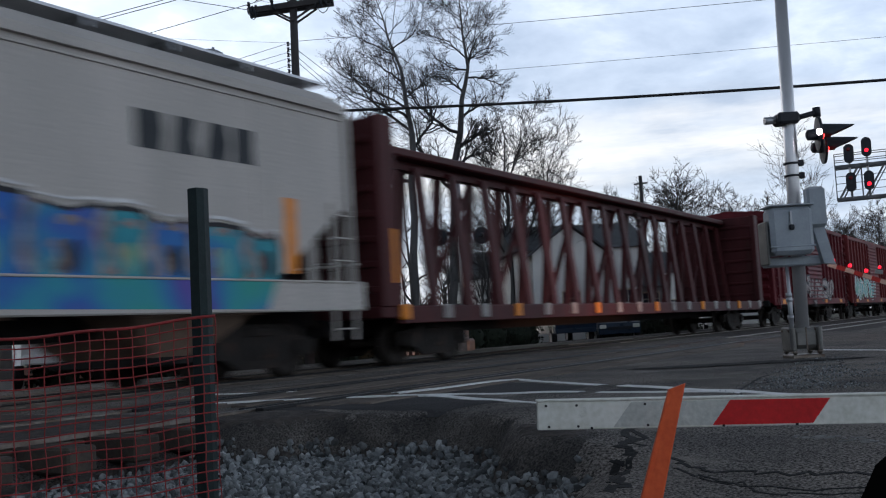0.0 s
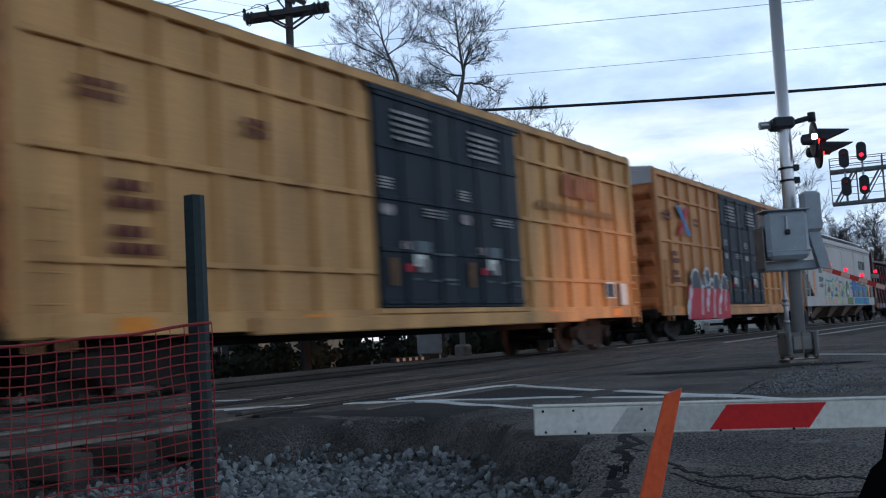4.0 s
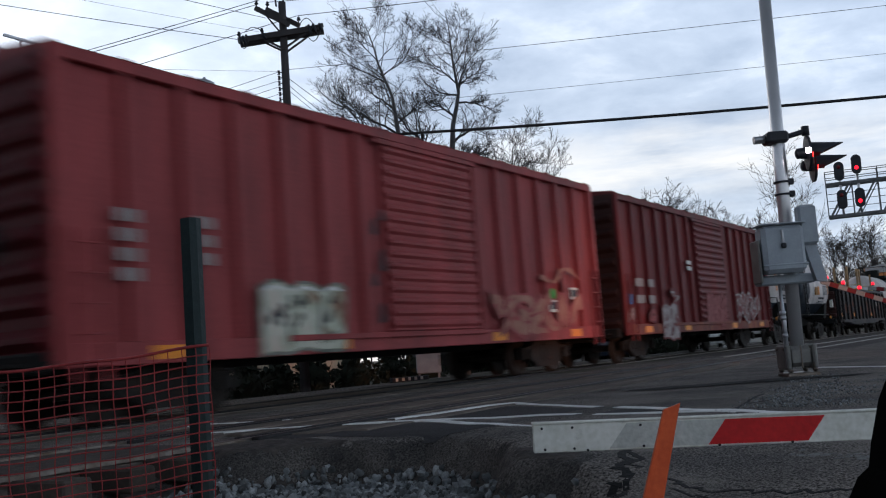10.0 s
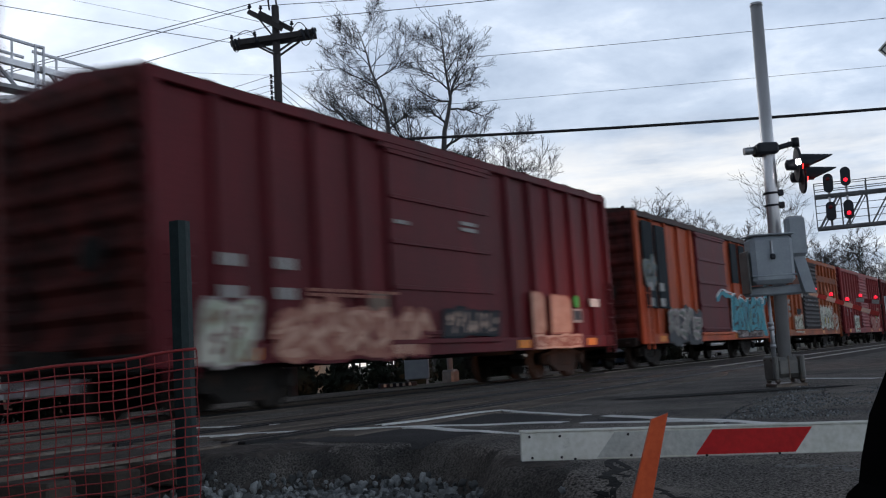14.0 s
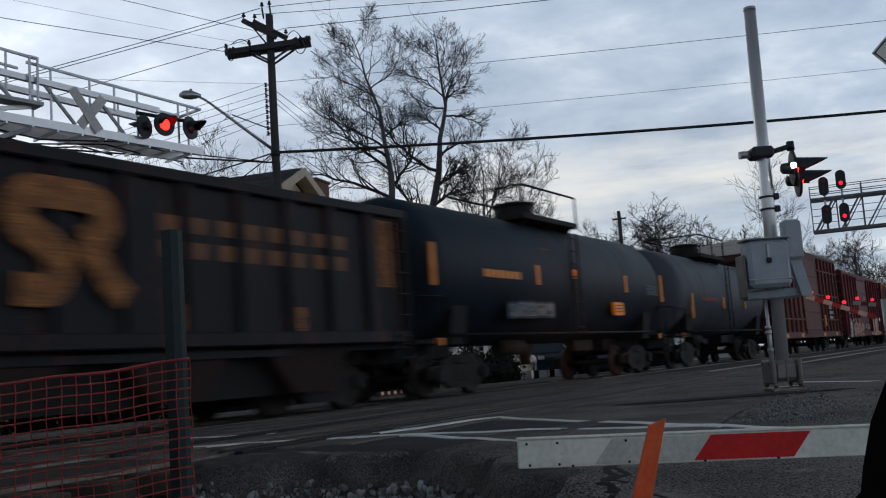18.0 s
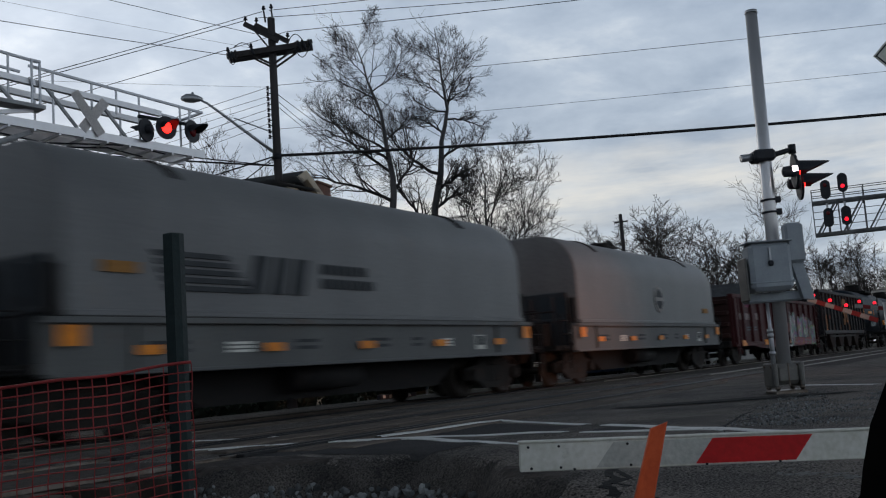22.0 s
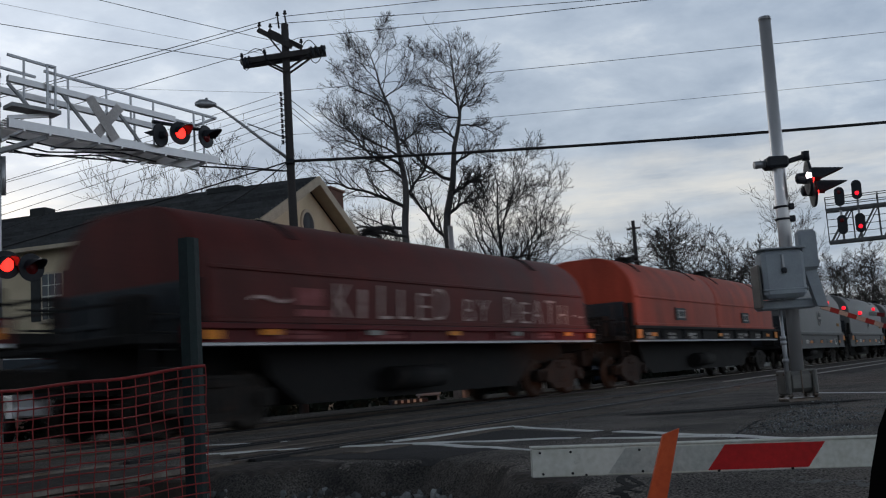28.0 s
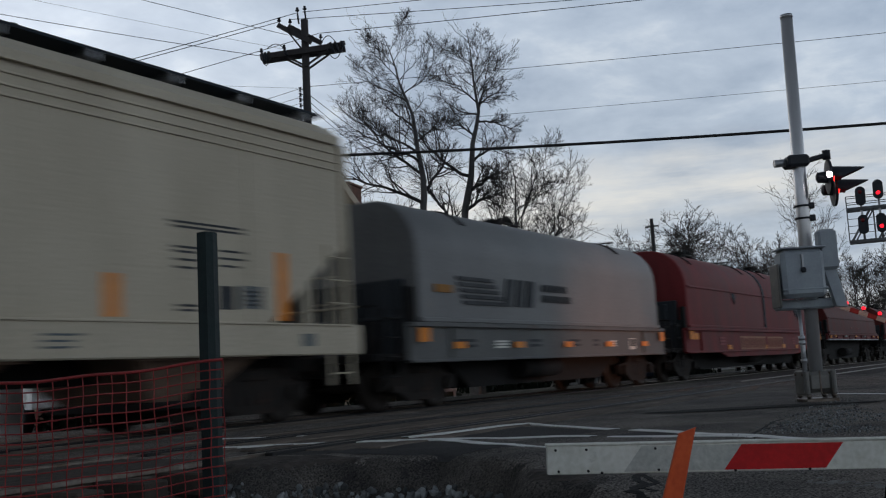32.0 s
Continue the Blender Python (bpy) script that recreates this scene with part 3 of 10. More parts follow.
def ground_z(x, y):
    """Crossing level with the rail heads; a broken asphalt lip drops to gravel before it, and the road falls towards the eye."""
    edge = 5.9 + 0.35 * math.sin(y * 1.9 + 0.4) - 0.33 * max(0.0, 3.9 - y) + 0.22 * noise.noise((y * 2.6, 1.5, 0))
    lip = 0.0
    if y > 1.6:
        k = min(1.0, max(0.0, (edge - x) / (0.42 + 0.2 * noise.noise((y * 1.7, 7.0, 0)))))
        side = min(1.0, max(0.0, (y - 1.75) / 0.6)) * min(1.0, max(0.0, (5.9 - y) / 0.5))
        k = k * k * (3 - 2 * k) * side
        lump = noise.noise((x * 3.5, y * 3.5, 4.0)) * 0.06 + noise.noise((x * 8, y * 8, 9.0)) * 0.025
        lip = -0.30 * k + lump * 4 * k * (1 - k)
    fall = -0.42 * min(1.0, max(0.0, (6.6 - x) / 5.0)) ** 1.3 * min(1.0, max(0.0, (2.6 - y) / 1.2))
    far = 0.0
    if y > 14.0:
        far = -0.25 * min(1.0, (y - 14.0) / 8.0)
    hump = 0.03 * math.exp(-((x - edge - 0.35) / 0.3) ** 2) if 2.2 < y < 5.5 else 0.0
    rough = 0.0
    if x < 9.3 and y < 5.6:
        rough = 0.012 * noise.noise((x * 1.6, y * 1.6, 0)) * min(1.0, (9.3 - x)) * min(1.0, 5.6 - y)
    return lip + fall + far + hump + rough - 0.012


def steps(*spans):
    out = []
    for a, b, d in spans:
        k = max(1, round((b - a) / d))
        out += [a + (b - a) * i / k for i in range(k)]
    return out + [spans[-1][1]]


gx = steps((-900, -60, 120), (-60, -4, 7), (-4, 1.5, 0.5), (1.5, 3.4, 0.09), (3.4, 6.8, 0.036), (6.8, 9.5, 0.09), (9.5, 20, 0.5), (20, 100, 8), (100, 2500, 300))
gy = steps((-900, -40, 120), (-40, -2, 4), (-2, 0, 0.4), (0, 1.7, 0.09), (1.7, 6.2, 0.045), (6.2, 16, 0.7), (16, 40, 2), (40, 120, 10), (120, 2500, 300))
gs = Shape()
rnd = random.Random(4)
for x in gx:
    for y in gy:
        gs.v.append((x, y, ground_z(x, y)))
ny = len(gy)
ground_slot = []
for i in range(len(gx) - 1):
    for k in range(ny - 1):
        gs.f.append((i * ny + k, (i + 1) * ny + k, (i + 1) * ny + k + 1, i * ny + k + 1))
        gs.smooth.append(True)
        x, y = (gx[i] + gx[i + 1]) / 2, (gy[k] + gy[k + 1]) / 2
        z = ground_z(x, y) + 0.05 * noise.noise((x * 6, y * 6, 2.0)) * (1 if 3.4 < x < 6.8 else 0)
        road = (2.0 < x < 26 and y < 9) or (8.0 < x < 22 and y < 60)
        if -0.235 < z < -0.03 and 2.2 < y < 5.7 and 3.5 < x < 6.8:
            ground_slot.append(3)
        elif z < -0.2 and 1.5 < y < 6.2 and x < 6.5:
            ground_slot.append(1)
        elif x < 5.2 and y > 2.3 and y < 14:
            ground_slot.append(1)
        elif (x > 26 or x < 6) and 4.6 < y < 13.6:
            ground_slot.append(1)
        elif road or (y < 4.6 and x > -40) or (14 < y < 19):
            ground_slot.append(0)
        else:
            ground_slot.append(2)
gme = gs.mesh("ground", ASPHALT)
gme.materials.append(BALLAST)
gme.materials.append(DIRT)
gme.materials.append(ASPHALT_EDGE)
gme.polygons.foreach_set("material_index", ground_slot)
ground = tagged(new("ground", gme), "worn dark asphalt crossing with ballast and bare winter verge", "ground", kind="structure")

# broken stones before the asphalt lip
ss = Shape()
rnd = random.Random(11)
ico = bmesh.new()
bmesh.ops.create_icosphere(ico, subdivisions=1, radius=1.0)
ICO, ICO_FACES = [tuple(q.co) for q in ico.verts], [tuple(q.index for q in f.verts) for f in ico.faces]
ico.free()


def rock(s, x, y, z, r):
    """One broken stone: a jittered, turned block."""
    e = Euler((rnd.uniform(0, 6.3), rnd.uniform(0, 6.3), rnd.uniform(0, 6.3))).to_matrix()
    k = Vector((rnd.uniform(0.9, 1.4), rnd.uniform(0.7, 1.1), rnd.uniform(0.5, 0.9)))
    v = []
    for p in ICO:
        q = e @ Vector([p[i] * k[i] for i in range(3)]) * rnd.uniform(0.62, 1.08)
        v.append((x + q.x * r, y + q.y * r, z + q.z * r))
    s.add(v, ICO_FACES)


for i in range(12500):
    x, y = rnd.uniform(2.2, 6.2), rnd.uniform(1.7, 5.45)
    zz = ground_z(x, y)
    if zz > -0.215 and not (x < 5.3 and y > 4.5) and not (zz > -0.29 and zz < -0.13 and rnd.random() < 0.015 and y > 1.9):
        continue
    r = rnd.choice((0.015, 0.022, 0.028, 0.034, 0.039))
    rock(ss, x, y, zz + r * rnd.uniform(0.1, 0.7), r * rnd.uniform(0.8, 1.2))
stone_mesh = STONE.copy()
stone_mesh.name = "loose_stone"
sn, sl = stone_mesh.node_tree.nodes, stone_mesh.node_tree.links
geo, hue = sn.new("ShaderNodeNewGeometry"), sn.new("ShaderNodeHueSaturation")
val = sn.new("ShaderNodeMapRange")
val.inputs["To Min"].default_value, val.inputs["To Max"].default_value = 0.16, 1.0
sl.new(geo.outputs["Random Per Island"], val.inputs["Value"])
bs = sn["Principled BSDF"]
src = bs.inputs["Base Color"].links[0].from_socket
sl.new(val.outputs[0], hue.inputs["Value"])
sl.new(src, hue.inputs["Color"])
sl.new(hue.outputs[0], bs.inputs["Base Color"])
# finer chippings strewn over the asphalt about the mast
for i in range(3200):
    u, w = rnd.random(), rnd.random()
    x, y = 7.6 + 5.2 * u + rnd.gauss(0, 0.25), 1.25 + 1.5 * w * (0.55 + 0.45 * u) + 0.1 * u + rnd.gauss(0, 0.12)
    if noise.noise((x * 1.3, y * 1.3, 6.0)) < -0.12 or x < 6.9:
        continue
    r = rnd.choice((0.005, 0.007, 0.009, 0.012))
    rock(ss, x, y, ground_z(x, y) + r * 0.3, r)
piece("gravel", ss, stone_mesh, "pale grey crushed stone heaped before the asphalt edge", "gravel", "stuff")


def strip(points, width, lift=0.004):
    """Flat painted line draped over the ground."""
    s = Shape()
    pts = []
    for (x0, y0), (x1, y1) in zip(points, points[1:]):
        k = max(1, int(math.hypot(x1 - x0, y1 - y0) / 0.15))
        pts += [(x0 + (x1 - x0) * i / k, y0 + (y1 - y0) * i / k) for i in range(k)]
    pts.append(points[-1])
    for i, p in enumerate(pts):
        a, b = Vector(pts[max(0, i - 1)]), Vector(pts[min(len(pts) - 1, i + 1)])
        d = (b - a).normalized()
        n = Vector((-d.y, d.x)) * width / 2
        for q in (Vector(p) + n, Vector(p) - n):
            over = lift if lift < 0.02 else 0.005 + (lift - 0.005) * min(1.0, max(0.0, (q.y - 4.7) / 0.5))
            for dz in (over, -0.03):
                s.v.append((q.x, q.y, ground_z(q.x, q.y) + dz))
    for i in range(len(pts) - 1):
        a, b = i * 4, i * 4 + 4
        s.f += [(a, a + 2, b + 2, b), (a, b, b + 1, a + 1), (a + 2, a + 3, b + 3, b + 2)]
        s.smooth += [False] * 3
    return s


markings = thing("road_marking", "worn white road lines on the dark asphalt", "road marking", kind="structure")
for pts, w in (
    ([(6.86, 6.95), (7.13, 6.45), (7.36, 5.75), (7.62, 4.95), (7.2, 4.2), (6.66, 3.32)], 0.13),
    ([(7.84, 5.47), (8.5, 5.3), (9.3, 5.25), (9.65, 5.1), (9.2, 4.45), (8.62, 3.67)], 0.11),
    ([(8.54, 3.45), (7.98, 2.74), (6.81, 0.99), (6.0, -0.3)], 0.12),
    ([(7.62, 4.95), (7.82, 4.6), (7.84, 3.9), (7.81, 3.52)], 0.13),
    ([(7.77, 3.35), (7.73, 2.65), (7.45, 2.05)], 0.12),
    ([(8.05, 8.35), (8.12, 7.7), (8.3, 7.1)], 0.11),
    ([(15.4, 3.1), (14.3, 1.9)], 0.14),
):
    part("painted_line", strip(pts, w, 0.022), LINE, markings)
# darker sealed asphalt between the painted lines
for pts in ([(7.0, 6.1), (7.5, 4.95), (6.6, 3.45), (6.1, 3.9), (6.1, 4.9), (6.3, 5.7)], [(8.0, 5.25), (9.35, 5.05), (8.5, 3.75), (7.95, 3.75), (7.95, 4.6)], [(8.3, 3.3), (7.9, 2.8), (7.85, 3.4)]):
    s = Shape()
    ring = []
    for (x0, y0), (x1, y1) in zip(pts, pts[1:] + pts[:1]):
        for i in range(10):
            x, y = x0 + (x1 - x0) * i / 10, y0 + (y1 - y0) * i / 10
            ring.append((x + 0.03 * noise.noise((x * 5, y * 5, 1.0)), y + 0.03 * noise.noise((x * 5, y * 5, 6.0))))
    cx, cy = sum(p[0] for p in ring) / len(ring), sum(p[1] for p in ring) / len(ring)
    v, n = [], len(ring)
    for k in range(8):
        u = 1 - k / 7.3
        for x, y in ring:
            px, py = cx + (x - cx) * u, cy + (y - cy) * u
            v.append((px, py, ground_z(px, py) + 0.003))
    s.add(v, [(k * n + i, k * n + (i + 1) % n, (k + 1) * n + (i + 1) % n, (k + 1) * n + i) for k in range(7) for i in range(n)] + [tuple(7 * n + i for i in range(n))], True)
    piece("asphalt_patch", s, SEAL, "smooth dark sealed asphalt between the painted lines", "asphalt patch", "structure")

# pot-hole patch by the mast: sunken ragged-rimmed pad, its ledge shadow painted dark
s = Shape()
rim = []
for k in range(64):
    w = 2 * math.pi * k / 64
    r = 1 + 0.25 * math.sin(2 * w + 0.7) + 0.35 * noise.noise((math.cos(w) * 2.2, math.sin(w) * 2.2, 3.0)) + 0.25 * noise.noise((math.cos(w) * 7, math.sin(w) * 7, 8.0))
    a, b = 1.15 * r * math.cos(w), 0.34 * r * math.sin(w)
    rim.append((11.75 + 0.4 * a + 0.9 * b, 3.2 - 0.9 * a + 0.4 * b, -0.006))
s.add(rim + [(p[0] * 0.9 + 11.75 * 0.1, p[1] * 0.9 + 3.2 * 0.1, 0.003) for p in rim], [(k, (k + 1) % 64, 64 + (k + 1) % 64, 64 + k) for k in range(64)] + [tuple(range(64, 128))])
piece("asphalt_patch", s, mat("patch_ledge_shade", (0.030, 0.028, 0.027), 0.95, second=(0.007, 0.007, 0.007), size=2.6, bump=1.0, fine=45, contrast=0.8), "ragged pot-hole patch in the asphalt, its ledge shadow painted dark", "asphalt patch", "structure")


# cracks, thin dark strips with a zigzag course
def crack(points, width, seed):
    r = random.Random(seed)
    pts = [points[0]]
    for (x0, y0), (x1, y1) in zip(points, points[1:]):
        for i in range(1, 9):
            pts.append((x0 + (x1 - x0) * i / 8 + r.uniform(-0.04, 0.04), y0 + (y1 - y0) * i / 8 + r.uniform(-0.04, 0.04)))
    return strip(pts, width * 0.55, 0.0025)


TAR = mat("crack_tar", (0.012, 0.012, 0.012), 0.9, size=6, bump=0.4)
cracks = thing("asphalt_crack", "black cracks running through the old asphalt", "crack", kind="structure")
for i, (pts, w) in enumerate((([(7.4, 2.15), (9.5, 2.4)], 0.05), ([(5.6, 2.25), (5.0, 1.95), (4.5, 1.85), (4.1, 1.75)], 0.06), ([(4.5, 1.6), (4.3, 1.2), (4.4, 0.6)], 0.03), ([(6.3, 3.2), (6.6, 2.9), (6.9, 2.95)], 0.05), ([(6.0, 2.7), (6.35, 2.75)], 0.04), ([(5.35, 2.12), (4.9, 2.0), (4.62, 1.9), (4.3, 1.78), (4.0, 1.68)], 0.085), ([(4.7, 1.68), (4.54, 1.46), (4.57, 1.06), (4.62, 0.7)], 0.05), ([(4.63, 2.36), (4.44, 2.05), (4.2, 1.95)], 0.06), ([(4.45, 1.45), (4.25, 1.1), (4.3, 0.7)], 0.025), ([(12.2, 2.2), (10.9, 2.0), (9.6, 1.95), (8.3, 2.2)], 0.04))):
    part("crack", crack(pts, w, i), TAR, cracks)


scuffs = thing("paint_scuff", "worn white paint flecks on the asphalt", "paint fleck", kind="structure")
rnd = random.Random(23)
for k in range(26):
    x, y = 5.42 - 0.2 * (k / 26) + rnd.gauss(0, 0.03), 1.26 - 0.5 * (k / 26) + rnd.gauss(0, 0.03)
    part("fleck", strip([(x, y), (x + rnd.uniform(0.0, 0.03), y - rnd.uniform(0.02, 0.07))], rnd.uniform(0.004, 0.011), 0.004), DULLWHITE, scuffs)

# ---------------------------------------------------------------- tracks
def rail_profile():
    return [(-0.07, -0.18), (0.07, -0.18), (0.07, -0.165), (0.012, -0.15), (0.012, -0.05), (0.036, -0.035), (0.036, -0.006), (0.03, 0.0), (-0.03, 0.0), (-0.036, -0.006), (-0.036, -0.035), (-0.012, -0.05), (-0.012, -0.15), (-0.07, -0.165)]


def railway(name, yc, label, raise_z):
    tr = thing(name, label, "railway track", pose(0, yc, raise_z), kind="structure")
    for side in (-0.7525, 0.7525):
        s = Shape()
        s.prism([(side + a, b) for a, b in rail_profile()], -60, 420)
        part("rail", s, STEEL, tr)
    tie = Shape().box(-0.11, 0.11, -1.28, 1.28, -0.34, -0.175, 0.015).mesh("tie", TIE)
    for i in range(130):
        x = -8 + i * 0.55 if i < 26 else 24 + (i - 26) * 0.55
        t = part("tie", tie, TIE, tr)
        t.location = (x, random.uniform(-0.03, 0.03), 0.14)
    # flangeway filler beside the rails in the crossing
    for side in (-0.7525, 0.7525):
        for off in (-0.095, 0.095):
            part("flangeway_rubber", Shape().box(6.2, 25, side + off - 0.045, side + off + 0.045, -0.1, 0.006, 0.008), RUBBER, tr)
    return tr


railway("railway_main", TRACK_Y, "worn steel main track laid flush in the crossing", 0.012)
railway("railway_siding", SIDING_Y, "second worn steel track set in the asphalt", 0.012)

# worn timbers along the rails of the crossing
rnd = random.Random(17)
for yc, name in ((TRACK_Y, "main"), (SIDING_Y, "siding")):
    deck = thing("crossing_deck", "grey worn timbers laid along the rails of the crossing", "crossing deck", pose(0, yc, 0), kind="structure")
    for y in (-1.42, -1.15, -0.97, -0.48, -0.22, 0.04, 0.3, 0.55, 0.97, 1.2, 1.46):
        w = rnd.uniform(0.19, 0.262)
        x = 6.6 + rnd.uniform(-0.3, 0.3)
        while x < 17.5:
            ln = rnd.uniform(2.2, 3.6)
            p = part("timber", Shape().box(0, ln - 0.015, -w / 2, w / 2, -0.12, 0.0, 0.012), PLANK, deck)
            p.matrix_basis = pose(x, y, rnd.uniform(-0.002, 0.012), rnd.uniform(-1.2, 1.2), rnd.uniform(-0.12, 0.12), rnd.uniform(-0.3, 0.3))
            x += ln
    # pale dust dragged along the rails by wheels
    for k in range(16):
        y0, x0 = rnd.uniform(-1.75, 1.75), rnd.uniform(6.4, 9.5)
        ln = rnd.uniform(1.2, 5.5)
        pts = [(x0 + ln * i / 8, yc + y0 + 0.05 * math.sin(i * 0.9 + k) - 0.02 * i) for i in range(9)]
        part("dust_streak", strip(pts, rnd.uniform(0.03, 0.11), 0.0165 + 0.0002 * k), STREAK, deck).matrix_basis = pose(0, -yc, 0)

# ---------------------------------------------------------------- crossing mast
MX, MY = 13.06, 2.83
LEAN = pose(MX, MY, 0, 0, 0, 0)
mast = thing("crossing_signal", "tall aluminium crossing signal mast with grey gate mechanism and flashers", "crossing signal", LEAN)
TURN = radians(31.3 - 90)  # faces across the view
U, W = Vector((math.sin(radians(31.3)), -math.cos(radians(31.3)), 0)), Vector((math.cos(radians(31.3)), math.sin(radians(31.3)), 0))


def pl(u, w, z):
    """A place on the mast: u sideways, w away, z up."""
    return U * u + W * w + Vector((0, 0, z))


LX = 0.12  # sideways lean at the top


def obox(s, u0, u1, w0, w1, z0, z1, c=0.0):
    q = Shape().box(u0, u1, w0, w1, z0, z1, c)
    return s.add([pl(*p) for p in q.v], q.f)


part("pole", Shape().tube([pl(0.03, 0, 0.1), pl(0.075, 0, 2.4), pl(LX, 0, 4.97)], [0.082, 0.083, 0.078], 20), ALU, mast)
part("pole_cap", Shape().tube([pl(LX, 0, 4.97), pl(LX, 0, 5.01)], [0.084, 0.078], 20), GALV, mast)
part("base", obox(Shape(), -0.14, 0.18, -0.16, 0.16, 0.1, 0.36, 0.05), CAST, mast, "cast aluminium split base")
for du in (-0.15, 0.185):
    fl = part("base_flange", obox(Shape(), du - 0.03, du + 0.03, -0.2, 0.2, 0.07, 0.38, 0.02), CAST, mast)
    for dw in (-0.12, 0.12):
        part("flange_bolt", Shape().tube([pl(du - 0.05, dw, 0.33), pl(du + 0.05, dw, 0.33)], 0.018, 6), STEEL, fl)
part("base_seam", obox(Shape(), 0.012, 0.03, -0.168, -0.15, 0.08, 0.37, 0.003), STEEL, mast)
part("base_plate", obox(Shape(), -0.18, 0.22, -0.2, 0.2, -0.02, 0.03, 0.01), STEEL, mast, "dark steel foot plate")
for du in (-0.14, 0.17):
    for dw in (-0.17, 0.17):
        part("anchor_bolt", Shape().tube([pl(du, dw, 0.02), pl(du, dw, 0.15)], 0.022, 6).tube([pl(du, dw, 0.045), pl(du, dw, 0.075)], 0.036, 6), STEEL, mast)
part("conduit", Shape().tube([pl(-0.16, -0.16, 0.1), pl(-0.15, -0.16, 0.75), pl(-0.15, -0.16, 0.78), pl(-0.14, -0.12, 1.3)], [0.03, 0.03, 0.022, 0.022], 10), GALV, mast)
for z in (0.5, 0.72, 0.78):
    part("conduit_coupling", Shape().tube([pl(-0.155, -0.16, z - 0.025), pl(-0.155, -0.16, z + 0.025)], 0.04, 10), GALV, mast)
# gate mechanism
mech = part("gate_mechanism", obox(Shape(), -0.40, 0.13, -0.44, -0.12, 1.27, 1.87, 0.05), GREYBOX, mast, "grey enamel gate mechanism housing")
part("housing_lid", obox(Shape(), -0.42, 0.15, -0.46, -0.1, 1.872, 1.893, 0.008), GREYBOX, mech)
part("housing_rib", obox(Shape(), -0.41, 0.14, -0.445, -0.11, 1.36, 1.385, 0.008), GREYBOX, mech)
part("latch", obox(Shape(), -0.165, -0.14, -0.47, -0.44, 1.62, 1.8, 0.004), GALV, mech)
part("padlock", obox(Shape(), -0.185, -0.12, -0.49, -0.445, 1.57, 1.64, 0.015), SIGBLACK, mech)
part("crank_plate", obox(Shape(), -0.455, -0.425, -0.40, -0.08, 1.16, 1.70, 0.014), CAST, mech, "dull grey counterweight plate")
jb = part("junction_box", obox(Shape(), 0.11, 0.34, -0.36, -0.18, 1.6, 2.11, 0.035), GREYBOX, mast, "smaller grey junction box")
part("box_door", obox(Shape(), 0.125, 0.325, -0.372, -0.358, 1.63, 2.08, 0.008), GREYBOX, jb)
part("box_clip", obox(Shape(), 0.335, 0.365, -0.29, -0.25, 1.68, 1.72), SIGBLACK, jb)
s = Shape()
s.add([pl(0.15, -0.3, 1.66), pl(0.30, -0.3, 1.64), pl(0.41, -0.3, 1.13), pl(0.27, -0.3, 1.15), pl(0.15, -0.2, 1.66), pl(0.30, -0.2, 1.64), pl(0.41, -0.2, 1.13), pl(0.27, -0.2, 1.15)], [(0, 1, 2, 3), (7, 6, 5, 4), (0, 4, 5, 1), (1, 5, 6, 2), (2, 6, 7, 3), (3, 7, 4, 0)])
part("counterweight_arm", s, GREYBOX, mast)
part("mechanism_bracket", obox(Shape(), -0.4, 0.3, -0.2, 0.05, 1.14, 1.26, 0.02), GREYBOX, mast)
for z in (2.3, 2.46):
    part("pole_clamp", Shape().tube([pl(0.07, 0, z - 0.012), pl(0.07, 0, z + 0.012)], 0.103, 16), SIGBLACK, mast)
    part("clamp_lug", obox(Shape(), 0.14, 0.215, -0.06, 0.02, z - 0.04, z + 0.04, 0.01), SIGBLACK, mast)
# flasher crossarm
ZF, UF = 3.04, 0.05
part("crossarm_clamp", obox(Shape(), UF - 0.14, UF + 0.14, -0.14, 0.14, ZF - 0.075, ZF + 0.075, 0.03), SIGBLACK, mast)
part("crossarm", Shape().tube([pl(UF - 0.28, 0, ZF - 0.01), pl(UF - 0.1, 0, ZF)], 0.05, 10), GALV, mast)
part("crossarm", Shape().tube([pl(UF + 0.1, 0, ZF), pl(UF + 0.40, 0.0, ZF + 0.07)], 0.035, 10), SIGBLACK, mast)
part("crossarm_elbow", Shape().lathe([(-0.06, 0.05), (0.06, 0.05)], pl(UF + 0.40, 0, ZF + 0.07), "z", 10), SIGBLACK, mast)


